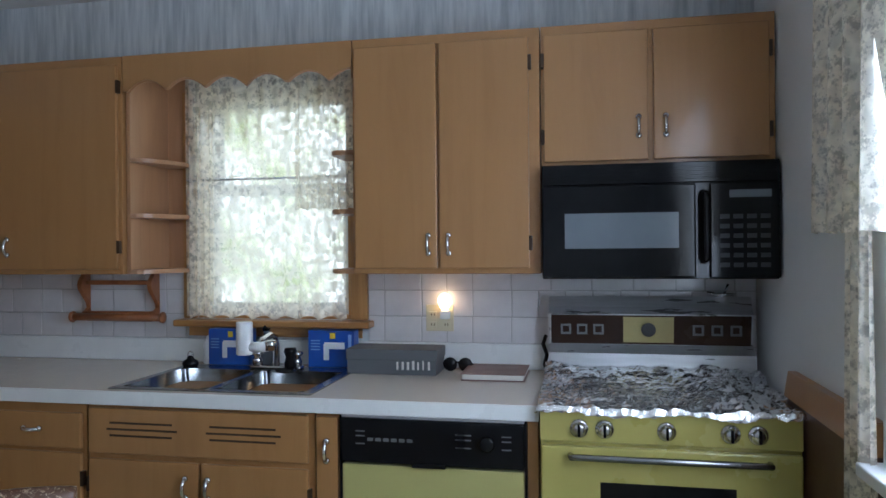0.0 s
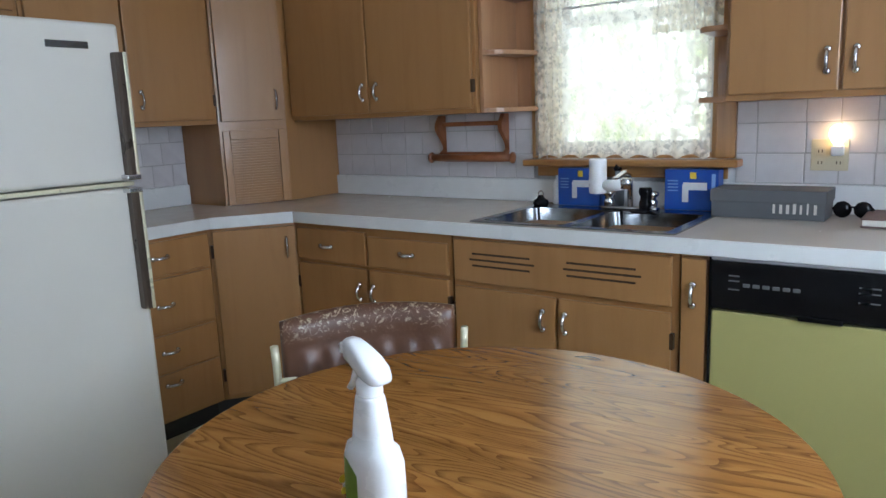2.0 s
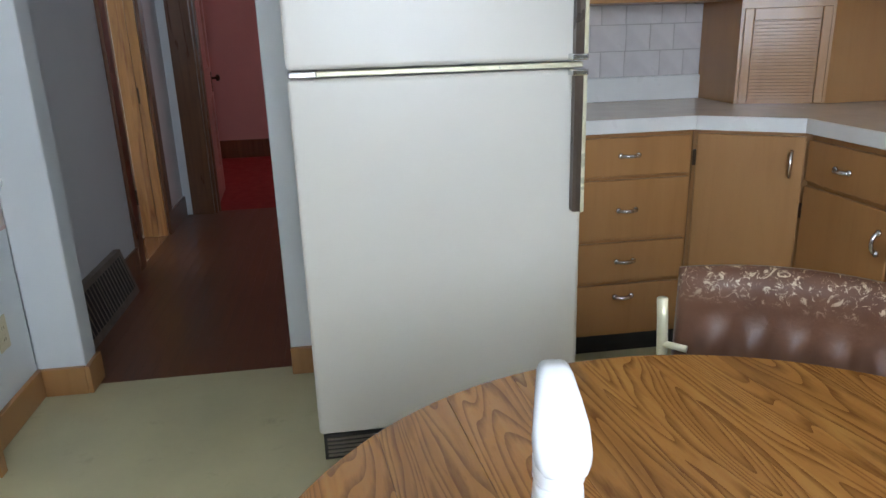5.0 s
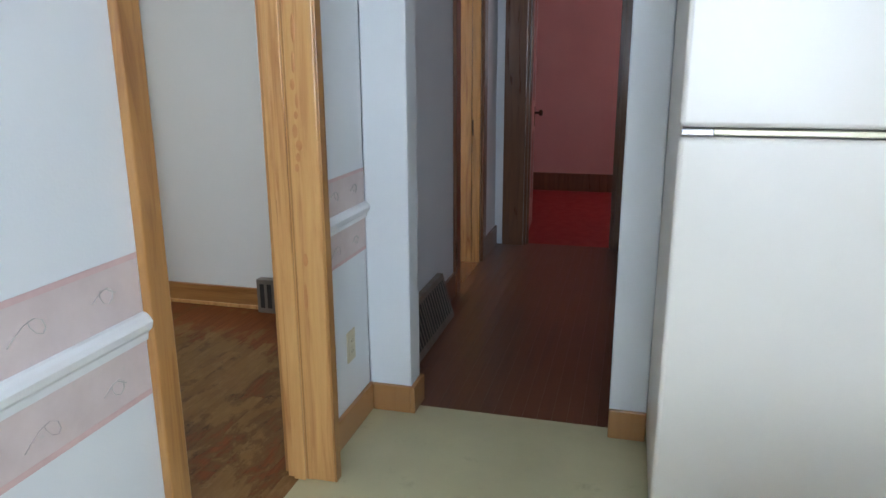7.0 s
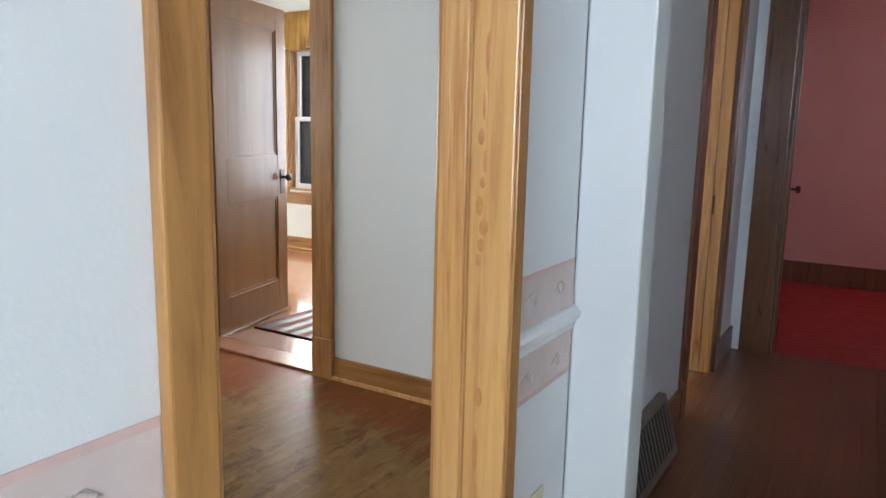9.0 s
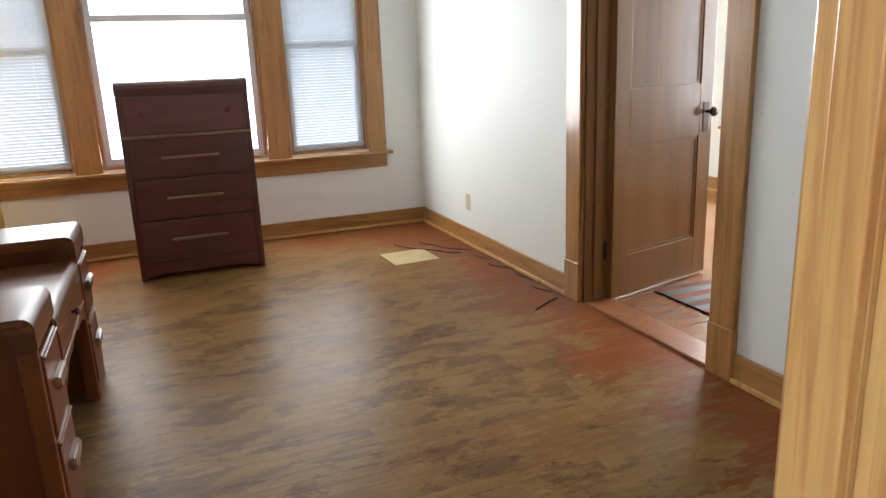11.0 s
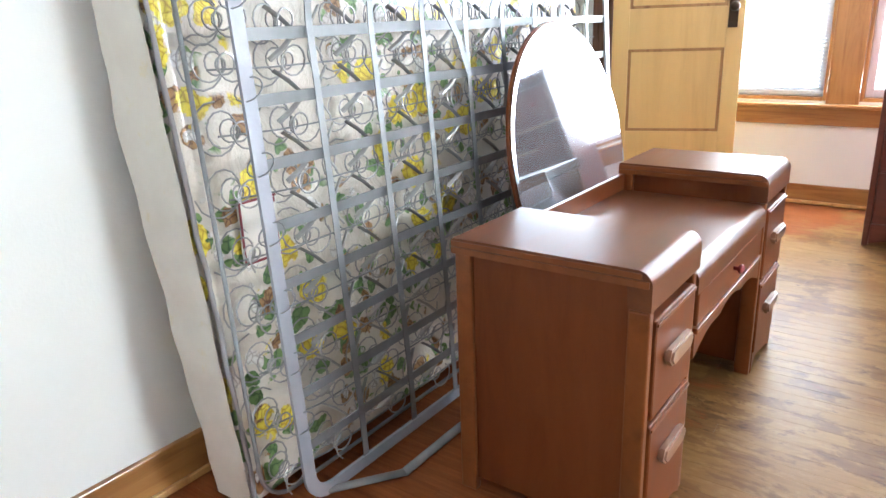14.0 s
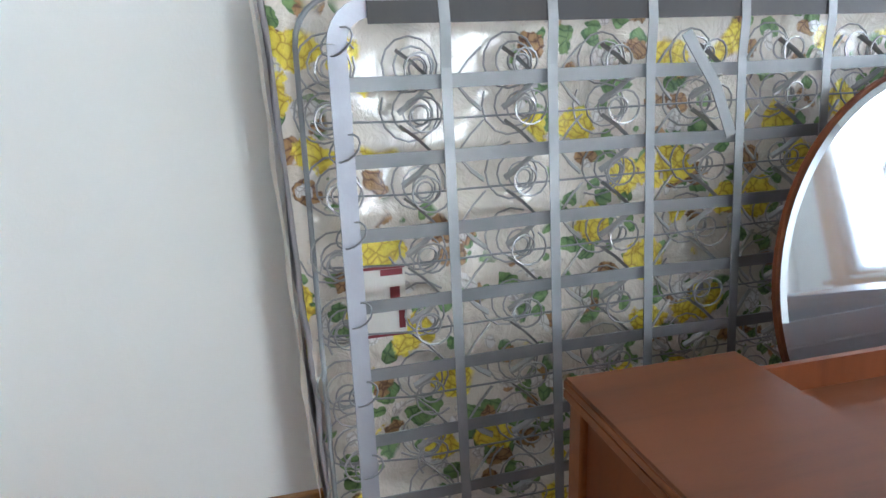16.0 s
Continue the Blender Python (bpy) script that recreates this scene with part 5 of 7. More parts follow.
part("ring", tube([(-1.41 + 0.012 * math.cos(a), 3.33, CT + 0.055 + 0.012 * math.sin(a)) for a in (k * 0.7 for k in range(10))], 0.0025, 5), CHROME, pg, smooth=True)

# blue filter boxes
for x0, w, lean in ((-1.36, 0.185, 0), (-0.915, 0.195, 2)):
    bx_ = thing("filter_box", (x0, 3.40, CT), "blue cardboard water-filter box standing behind the sink", "box", "filter boxes")
    part("carton", box(x0, x0 + w, 3.388, 3.452, CT + 0.0055, CT + 0.155, 0.002), BLUE_CARD, bx_)
    part("yellow_flash", box(x0 + w * 0.48, x0 + w * 0.60, 3.3868, 3.3878, CT + 0.122, CT + 0.146), YELLOW_PRINT, bx_)
    part("printed_filter", box(x0 + w * 0.36, x0 + w * 0.80, 3.3866, 3.3878, CT + 0.08, CT + 0.108, 0.0003), WHITE_PLASTIC, bx_)
    part("printed_filter_body", box(x0 + w * 0.34, x0 + w * 0.46, 3.3864, 3.3876, CT + 0.035, CT + 0.10, 0.0003), WHITE_PLASTIC, bx_)
    for k in range(4):
        part("print_line", box(x0 + 0.012, x0 + w * 0.26, 3.3868, 3.3878, CT + 0.075 + k * 0.012, CT + 0.080 + k * 0.012), plain("pale_blue_print", (0.22, 0.36, 0.70)), bx_)
    part("side_print", box(x0 + w * 0.88, x0 + w * 0.95, 3.3868, 3.3878, CT + 0.05, CT + 0.14), plain("pale_blue_print", (0.30, 0.45, 0.75)), bx_)
bt = thing("small_bottle", (-1.385, 3.42, CT), "small white plastic bottle behind the sink", "bottle")
part("bottle", lathe([(0.022, 0), (0.024, 0.006), (0.024, 0.085), (0.012, 0.098), (0.012, 0.118)], (-1.375, 3.42, CT + 0.005), "z", 14), WHITE_PLASTIC, bt, smooth=True)
jr = thing("glass_jar", (-1.12, 3.43, CT), "small clear bottle with dark cap behind the sink", "bottle")
part("jar", lathe([(0.024, 0), (0.026, 0.01), (0.026, 0.10), (0.012, 0.12), (0.012, 0.14)], (-1.118, 3.43, CT + 0.0055), "z", 14), SMOKED, jr, smooth=True)
part("cap", lathe([(0.016, 0), (0.016, 0.025)], (-1.118, 3.43, CT + 0.146), "z", 12), BLACK, jr, smooth=True)

# grey shoe box, sunglasses, brown book
gb = thing("grey_box", (-0.52, 3.34, CT), "grey cardboard box with pale printed lettering on the worktop", "box")
part("carton", box(-0.715, -0.36, 3.29, 3.45, CT + 0.001, CT + 0.082, 0.002), GREY_CARD, gb)
part("lid", box(-0.719, -0.356, 3.286, 3.454, CT + 0.055, CT + 0.098, 0.003), GREY_CARD, gb)
for k, (w, h) in enumerate(((0.014, 0.03), (0.016, 0.03), (0.017, 0.03), (0.017, 0.034), (0.012, 0.03), (0.010, 0.036), (0.016, 0.032))):
    part("printed_mark", box(-0.515 + k * 0.0205, -0.515 + k * 0.0205 + w * 0.55, 3.2848, 3.2858, CT + 0.022, CT + 0.022 + h), PAPERS, gb)
sg = thing("sunglasses", (-0.29, 3.40, CT), "black sunglasses lying folded on the worktop", "sunglasses")
for x in (-0.325, -0.265):
    part("lens", lathe([(0.003, 0), (0.026, 0.002), (0.028, 0.006), (0.024, 0.010)], (x, 3.385, CT + 0.030), "y", 14), BLACK, sg, smooth=True)
part("bridge", tube([(-0.305, 3.387, CT + 0.036), (-0.295, 3.383, CT + 0.040), (-0.285, 3.387, CT + 0.036)], 0.004, 6), BLACK, sg, smooth=True)
for x in (-0.352, -0.238):
    part("temple", tube([(x, 3.390, CT + 0.034), (x, 3.42, CT + 0.025), (x * 0.6 - 0.11, 3.435, CT + 0.010)], 0.004, 6), BLACK, sg, smooth=True)
bk = thing("book", (-0.13, 3.35, CT), "brown bound book with pale pages lying on the worktop", "book")
part("page_block", box(-0.248, -0.024, 3.215, 3.432, CT + 0.005, CT + 0.024, 0.002), PAPERS, bk)
part("cover", box(-0.252, -0.018, 3.21, 3.436, CT + 0.024, CT + 0.028, 0.001), BOOK, bk)
part("back_cover", box(-0.252, -0.018, 3.21, 3.436, CT + 0.001, CT + 0.005, 0.001), BOOK, bk)
pc = thing("plug_cord", (0.04, 3.44, CT), "black appliance cord hanging beside the range", "cord")
part("cord", tube([(0.045, 3.46, CT + 0.14), (0.035, 3.44, CT + 0.11), (0.05, 3.43, CT + 0.07), (0.040, 3.44, CT + 0.03), (0.045, 3.46, CT + 0.008)], 0.008, 6), BLACK, pc, smooth=True)

# night light in the double outlet
nl = thing("double_outlet", (-0.385, KN, 1.12), "ivory double outlet and switch plate above the worktop", "outlet")
part("cover_plate", box(-0.442, -0.328, KN - 0.012, KN - 0.0055, 1.078, 1.185, 0.002), SWITCH, nl)
for x in (-0.413, -0.357):
    for z in (1.105, 1.145):
        part("socket", box(x - 0.015, x + 0.015, KN - 0.015, KN - 0.012, z - 0.013, z + 0.013, 0.001), SWITCH, nl)
        part("slot", box(x - 0.007, x - 0.004, KN - 0.0155, KN - 0.015, z - 0.005, z + 0.005), DARK_SLOT, nl)
        part("slot", box(x + 0.004, x + 0.007, KN - 0.0155, KN - 0.015, z - 0.005, z + 0.005), DARK_SLOT, nl)
ng = thing("night_light", (-0.365, KN - 0.03, 1.2), "small lit night light plugged into the outlet", "night light")
part("base", box(-0.378, -0.340, KN - 0.05, KN - 0.0155, 1.130, 1.165, 0.005), WHITE_PLASTIC, ng)
part("bulb", lathe([(0.008, 0), (0.02, 0.015), (0.027, 0.035), (0.024, 0.055), (0.010, 0.068)], (-0.36, KN - 0.038, 1.165), "z", 14), BULB, ng, "glowing warm bulb", smooth=True)

# paper towel rack under the cabinet
pr_ = thing("towel_rack", (-1.82, 3.45, 1.2), "reddish-brown wooden paper towel rack under the wall cabinet", "towel rack")
for x in (-2.0, -1.655):
    prof = []
    for k in range(13):
        z = UB - 0.005 - 0.205 * k / 12
        prof.append((KN - 0.022 - 0.035 - 0.03 * math.sin(math.pi * 2 * k / 12) - (0.025 if k > 9 else 0), z))
    out = [(KN - 0.0225, UB - 0.005)] + prof + [(KN - 0.0225, UB - 0.21)]
    part("bracket", prism(out, "x", x - 0.011, x + 0.011, 0.002), RACK, pr_)
part("top_bar", box(-1.989, -1.666, KN - 0.06, KN - 0.045, UB - 0.055, UB - 0.035, 0.004), RACK, pr_)
part("dowel", tube([(-2.05, KN - 0.065, 1.125), (-1.605, KN - 0.065, 1.125)], 0.017, 12), RACK, pr_, smooth=True)
part("lower_bar", box(-1.989, -1.666, KN - 0.052, KN - 0.036, 1.105, 1.150, 0.003), RACK, pr_)
for x in (-2.05, -1.605):
    part("finial", lathe([(0.012, -0.012), (0.024, -0.004), (0.026, 0.004), (0.012, 0.012)], (x, KN - 0.065, 1.125), "x", 12), RACK, pr_, smooth=True)

# window trim and lace curtains
kt = thing("kitchen_window_trim", (-1.1, KN, 1.1), "varnished wooden casing and sill of the kitchen window", "window trim", kind="structure")
part("casing", box(-1.53, -1.47, KN - 0.022, KN - 0.001, 1.12, 2.11, 0.003), TRIM, kt)
part("casing", box(-0.76, -0.69, KN - 0.022, KN - 0.001, 1.12, 2.11, 0.003), TRIM, kt)
part("sill", box(-1.545, -0.665, KN - 0.085, KN - 0.001, 1.09, 1.118, 0.006), TRIM_X, kt)
part("apron", box(-1.50, -0.71, KN - 0.03, KN - 0.0225, 1.045, 1.09, 0.003), TRIM_X, kt)


def curtain(name, axis, at, a0, a1, z0, z1, folds, amp, label, gather=0.0, n=70, rows=14, hem=0.006):
    """A hanging lace panel with folds; gather draws its foot towards one side."""
    c = thing(name, (0, 0, 0), label, "curtain", "lace curtains")
    bm = bmesh.new()
    grid = []
    for r in range(rows + 1):
        f = r / rows
        line = []
        for k in range(n + 1):
            u = k / n
            w = (a1 - a0) * (1 - abs(gather) * f)
            a = (a0 + (a1 - a0) * gather * f * (1 if gather > 0 else 0)) + w * u
            z = z1 + (z0 - z1) * f + (hem * abs(math.sin(u * math.pi * folds * 0.8)) if r == rows else 0)
            d = amp * (0.4 + 0.6 * f) * math.sin(u * folds * 2 * math.pi + 0.8 * math.sin(u * 9))
            line.append(bm.verts.new((a, at + d, z) if axis == "y" else (at + d, a, z)))
        grid.append(line)
    for a, b in zip(grid, grid[1:]):
        for k in range(n):
            bm.faces.new((a[k], a[k + 1], b[k + 1], b[k]))
    part("lace_cloth", bm, LACE, c, smooth=True)
    return c


curtain("lace_curtain", "y", KN - 0.045, -1.50, -1.37, 1.13, 2.20, 4, 0.014, "white lace curtain panel drawn to the side of the window", 0.0, 40)
curtain("lace_curtain", "y", KN - 0.052, -1.46, -0.97, 1.72, 2.20, 7, 0.010, "white lace valance over the window", 0.0)
curtain("lace_curtain", "y", KN - 0.056, -0.99, -0.735, 1.58, 2.20, 6, 0.012, "white lace valance end hanging lower", 0.0, 50)
curtain("lace_curtain", "y", KN - 0.040, -1.49, -0.775, 1.118, 1.72, 9, 0.010, "white lace cafe curtain over the lower sash", 0.0, hem=0.018)
rd = thing("curtain_rod", (-1.1, KN - 0.05, 2.2), "thin white curtain rod", "curtain rod")
part("rod", tube([(-1.52, KN - 0.05, 2.205), (-0.70, KN - 0.05, 2.205)], 0.006, 8), WHITE, rd, smooth=True)
part("lower_rod", tube([(-1.50, KN - 0.038, 1.72), (-0.72, KN - 0.038, 1.72)], 0.005, 8), WHITE, rd, smooth=True)

et = thing("east_window_trim", (KE, 1.8, 1.0), "white painted casing and sill of the side window", "window trim", kind="structure")
part("casing", box(KE - 0.022, KE - 0.001, 2.24, 2.31, 0.95, 2.10, 0.003), WHITE, et)
part("casing", box(KE - 0.022, KE - 0.001, 0.93, 1.0, 0.95, 2.10, 0.003), WHITE, et)
part("head_casing", box(KE - 0.024, KE - 0.001, 0.91, 2.33, 2.10, 2.19, 0.003), WHITE, et)
part("sill", box(KE - 0.07, KE - 0.001, 0.91, 2.33, 0.92, 0.95, 0.005), WHITE, et)
curtain("lace_curtain", "x", KE - 0.055, 1.95, 2.63, 1.44, 2.25, 6, 0.02, "white lace curtain tied back at the side window", 0.0, 60)
curtain("lace_curtain", "x", KE - 0.050, 2.30, 2.42, 0.45, 1.58, 3, 0.022, "white lace curtain tail hanging below its tie", 0.0, 30)
curtain("lace_curtain", "x", KE - 0.055, 1.10, 1.50, 0.95, 2.25, 5, 0.018, "white lace curtain panel at the side window", 0.0, 60)
er = thing("curtain_rod", (KE - 0.05, 1.8, 2.26), "thin white curtain rod", "curtain rod")
part("rod", tube([(KE - 0.05, 1.02, 2.255), (KE - 0.05, 2.66, 2.255)], 0.007, 8), WHITE, er, smooth=True)

# ---------------- appliances ----------------
dw = thing("dishwasher", (-0.285, BF, 0), "yellow dishwasher with a black control panel, under the worktop", "dishwasher")
part("tub", box(-0.585, 0.014, BF, KN - 0.06, 0.11, 0.880), BLACK_MATT, dw)
part("door_panel", box(-0.580, 0.009, BF - 0.024, BF - 0.001, 0.20, 0.722, 0.004), DW_YELLOW, dw)
part("side_strip", box(-0.588, -0.580, BF - 0.026, BF - 0.001, 0.19, 0.880, 0.001), BLACK, dw)
part("side_strip", box(0.009, 0.017, BF - 0.026, BF - 0.001, 0.19, 0.880, 0.001), BLACK, dw)
cp = part("control_panel", box(-0.580, 0.009, BF - 0.036, BF - 0.001, 0.732, 0.872, 0.005), BLACK, dw, "glossy black control panel")
part("top_trim", box(-0.58, 0.009, BF - 0.03, BF - 0.002, 0.873, 0.881, 0.001), ALU, dw)
part("latch", box(-0.345, -0.235, BF - 0.044, BF - 0.025, 0.724, 0.740, 0.003), BLACK, dw, "black latch handle")
part("dial", lathe([(0.026, 0), (0.024, -0.012), (0.018, -0.016)], (-0.105, BF - 0.036, 0.808), "y", 18), BLACK, cp, "black program dial", smooth=True)
for k in range(6):
    part("button", box(-0.49 + k * 0.026, -0.472 + k * 0.026, BF - 0.040, BF - 0.036, 0.802, 0.812, 0.001), GREY_MARK, cp)
for x, w in ((-0.53, 0.03), (-0.20, 0.045), (-0.205, 0.03), (-0.06, 0.03)):
    for z in (0.79, 0.815, 0.83):
        part("mark", box(x, x + w, BF - 0.0368, BF - 0.0362, z, z + 0.004), GREY_MARK, cp)
part("kick_plate", box(-0.58, 0.009, BF + 0.03, BF + 0.04, 0.0, 0.185), DW_YELLOW, dw)

rgx0, rgx1, RF = 0.060, 0.792, 2.80
ra = thing("kitchen_range", (0.42, 3.1, 0), "harvest-yellow gas range with chrome backguard and foil-lined top", "range")
part("body", box(rgx0, rgx1, RF + 0.012, 3.45, 0.06, 0.925, 0.004), HARVEST, ra)
part("plinth", box(rgx0 + 0.02, rgx1 - 0.02, RF + 0.06, 3.40, 0.0, 0.06), BLACK_MATT, ra)
kp = part("knob_panel", box(rgx0, rgx1, RF, RF + 0.011, 0.836, 0.925, 0.003), HARVEST, ra)
for x in (0.175, 0.249, 0.424, 0.599, 0.673):
    k = part("knob", lathe([(0.028, 0), (0.028, -0.004), (0.024, -0.007), (0.017, -0.010), (0.017, -0.022), (0.012, -0.025)], (x, RF, 0.878), "y", 20), CHROME, kp, "chrome knob", smooth=True)
    part("pointer", box(x - 0.004, x + 0.004, RF - 0.034, RF - 0.024, 0.860, 0.896, 0.002), BLACK, k)
od = part("oven_door", box(rgx0 + 0.003, rgx1 - 0.003, RF - 0.012, RF + 0.011, 0.255, 0.826, 0.006), HARVEST, ra)
part("oven_window", box(0.235, 0.612, RF - 0.0135, RF - 0.0115, 0.535, 0.725, 0.0005), BLACK, od, "dark oven window")
part("door_handle", tube([(0.150, RF - 0.012, 0.800), (0.153, RF - 0.045, 0.803), (0.17, RF - 0.05, 0.805), (0.68, RF - 0.05, 0.805), (0.697, RF - 0.045, 0.803), (0.70, RF - 0.012, 0.800)], 0.010, 8), STEEL, od, "steel bar handle", smooth=True)
part("drawer", box(rgx0 + 0.003, rgx1 - 0.003, RF - 0.010, RF + 0.011, 0.065, 0.245, 0.006), HARVEST, ra)
bg = part("backguard", prism([(3.45, 0.925), (3.45, 1.225), (3.42, 1.228), (3.40, 1.19), (3.365, 1.165), (3.385, 1.05), (3.355, 1.02), (3.355, 0.925)], "x", rgx0, rgx1, 0.003), SATIN, ra, "chrome backguard")
part("clock_panel", prism([(3.3835, 1.0525), (3.3645, 1.1615), (3.3625, 1.1610), (3.3815, 1.0520)], "x", rgx0 + 0.01, rgx1 - 0.01), BROWN_GLASS, bg, "dark brown control glass")
part("clock_face", prism([(3.3814, 1.060), (3.3642, 1.156), (3.3622, 1.1555), (3.3794, 1.0595)], "x", 0.335, 0.515), plain("dull_gold", (0.30, 0.25, 0.10), (0.25, 0.2, 0.08), 0.35, 0.4), bg, "dull gold clock face")
part("clock", lathe([(0.026, 0), (0.026, -0.004), (0.012, -0.006)], (0.425, 3.369, 1.108), "y", 18), BLACK_MATT, bg)
for x in (0.125, 0.185, 0.245, 0.600, 0.665, 0.730):
    ring = bmesh.new()
    for a, b, c, e in ((-0.019, 0.019, -0.019, -0.012), (-0.019, 0.019, 0.012, 0.019), (-0.019, -0.012, -0.012, 0.012), (0.012, 0.019, -0.012, 0.012)):
        box(x + a, x + b, 3.362, 3.371, 1.108 + c, 1.108 + e, bm=ring)
    part("printed_square", ring, GREY_MARK, bg)
# crumpled foil on the cooktop
foil = thing("foil_sheet", (0.42, 3.05, 0.93), "crumpled aluminium foil laid over the whole cooktop", "foil")
bm = bmesh.new()
nx, ny = 96, 70
grid = []
for j in range(ny + 1):
    line = []
    for i in range(nx + 1):
        u, v = i / nx, j / ny
        x = rgx0 - 0.012 + (rgx1 - rgx0 + 0.03) * u
        y = RF - 0.022 + (3.352 - RF + 0.02) * v
        h = 0.014 * noise.noise(Vector((x * 24, y * 24, 2))) + 0.022 * abs(noise.noise(Vector((x * 12, y * 12, 5)))) + 0.009 * noise.noise(Vector((x * 60, y * 60, 1)))
        burner = max(0.0, 1 - min(math.hypot(x - cx, y - cy) for cx in (0.24, 0.61) for cy in (2.96, 3.22)) / 0.13)
        z = 0.936 + h * 0.65 + 0.016 * min(burner * 2, 1)
        if v < 0.035:
            z -= 0.016 + 0.012 * noise.noise(Vector((x * 9, 3, 1)))
        if v > 0.80:
            z += 0.045 * ((v - 0.80) / 0.20) ** 1.5 * (0.8 + 0.5 * noise.noise(Vector((x * 7, 1, 4))))
        line.append(bm.verts.new((x + 0.006 * noise.noise(Vector((x * 30, y * 30, 9))), y, z)))
    grid.append(line)
for a, b in zip(grid, grid[1:]):
    for k in range(nx):
        bm.faces.new((a[k], a[k + 1], b[k + 1], b[k]))
part("sheet", bm, FOIL, foil)
sr = thing("spoon_rest", (0.68, 3.43, 1.23), "chrome spoon rest lying on the backguard", "spoon rest")
part("bowl", lathe([(0.01, 0), (0.035, 0.004), (0.04, 0.012), (0.036, 0.013), (0.012, 0.006)], (0.70, 3.425, 1.2285), "z", 16), CHROME, sr, smooth=True)
part("stem", tube([(0.67, 3.425, 1.238), (0.64, 3.425, 1.243)], 0.005, 6), CHROME, sr, smooth=True)
part("upright", tube([(0.70, 3.425, 1.237), (0.715, 3.427, 1.275)], 0.005, 6), CHROME, sr, smooth=True)

mw = thing("microwave", (0.43, 3.3, 1.3), "black over-the-range microwave under the wall cabinet", "microwave")
MF = 3.13
part("case", box(0.052, 0.822, MF + 0.02, KN - 0.012, 1.305, 1.698, 0.004), BLACK, mw)
part("vent_panel", box(0.052, 0.822, MF + 0.004, MF + 0.0195, 1.628, 1.698, 0.004), BLACK, mw)
for k in range(4):
    part("vent_slat", box(0.065, 0.81, MF + 0.001, MF + 0.006, 1.640 + k * 0.013, 1.646 + k * 0.013, 0.001), BLACK, mw)
md = part("door", box(0.052, 0.560, MF, MF + 0.0195, 1.310, 1.625, 0.006), BLACK, mw)
part("window", box(0.130, 0.505, MF - 0.0012, MF + 0.001, 1.410, 1.530, 0.0005), SMOKED, md, "grey smoked door window")
part("handle", tube([(0.585, MF + 0.004, 1.365), (0.587, MF - 0.032, 1.375), (0.587, MF - 0.036, 1.40), (0.587, MF - 0.036, 1.56), (0.587, MF - 0.032, 1.585), (0.585, MF + 0.004, 1.595)], 0.011, 8), BLACK, md, smooth=True)
cpn = part("control_panel", box(0.605, 0.822, MF + 0.001, MF + 0.0195, 1.310, 1.625, 0.004), BLACK, mw)
part("display", box(0.665, 0.795, MF - 0.0002, MF + 0.0012, 1.575, 1.600), SMOKED, cpn)
for r in range(6):
    for k in range(4):
        part("key", box(0.635 + k * 0.042, 0.665 + k * 0.042, MF - 0.0006, MF + 0.0008, 1.345 + r * 0.032, 1.360 + r * 0.032), plain("key_print", (0.022, 0.022, 0.025)) if r + k == 0 else bpy.data.materials["key_print"], cpn)

# refrigerator
FX, FY0, FY1 = -2.075, 1.180, 1.960
rf = thing("refrigerator", (-2.4, 1.57, 0), "cream two-door refrigerator with long chrome handles", "refrigerator")
part("cabinet_body", box(-2.80, FX - 0.065, FY0 + 0.006, FY1 - 0.006, 0.05, 1.615, 0.008), ENAMEL, rf)
fd = part("freezer_door", box(FX - 0.058, FX, FY0, FY1, 1.160, 1.625, 0.012, seg=3), ENAMEL, rf, smooth=False)
ld = part("lower_door", box(FX - 0.058, FX, FY0, FY1, 0.115, 1.138, 0.012, seg=3), ENAMEL, rf)
part("gasket", box(FX - 0.0648, FX - 0.0582, FY0 + 0.01, FY1 - 0.01, 0.12, 1.62), PIPING, rf)
part("trim_strip", box(FX - 0.05, FX - 0.004, FY0 + 0.004, FY1 - 0.004, 1.142, 1.156, 0.003), PALE_METAL, rf, "thin metal strip between the doors")
part("hinge_cap", box(FX - 0.02, FX + 0.004, FY0 + 0.004, FY0 + 0.075, 1.141, 1.157, 0.003), CHROME, rf)
part("badge", box(FX - 0.001, FX + 0.003, 1.742, 1.862, 1.548, 1.568, 0.001), STEEL, fd, "narrow metal badge")
for d, z0, z1 in ((fd, 1.165, 1.54), (ld, 0.755, 1.135)):
    h = part("handle", prism([(FX + 0.002, FY1 - 0.036), (FX + 0.028, FY1 - 0.036), (FX + 0.034, FY1 - 0.028), (FX + 0.034, FY1 - 0.012), (FX + 0.002, FY1 - 0.012)], "z", z0, z1, 0.002), plain("handle_brown", (0.085, 0.065, 0.05), (0.12, 0.09, 0.07), 0.3, 0.5) if d is fd else bpy.data.materials["handle_brown"], d, "dark chrome-edged handle")
    part("handle_edge", box(FX + 0.0345, FX + 0.040, FY1 - 0.016, FY1 - 0.006, z0, z1, 0.002), PALE_METAL, h)
    part("handle_end", box(FX + 0.001, FX + 0.041, FY1 - 0.048, FY1 - 0.004, z1 - 0.012 if d is ld else z0 - 0.002, z1 + 0.004 if d is ld else z0 + 0.014, 0.003), CHROME, h)
kg = part("kick_grille", box(FX - 0.05, FX - 0.02, FY0 + 0.01, FY1 - 0.01, 0.02, 0.105, 0.002), BLACK_MATT, rf, "black slotted kick grille")
for k in range(5):
    part("grille_bar", box(FX - 0.0198, FX - 0.016, FY0 + 0.02, FY1 - 0.02, 0.030 + k * 0.014, 0.037 + k * 0.014), REGISTER, kg)
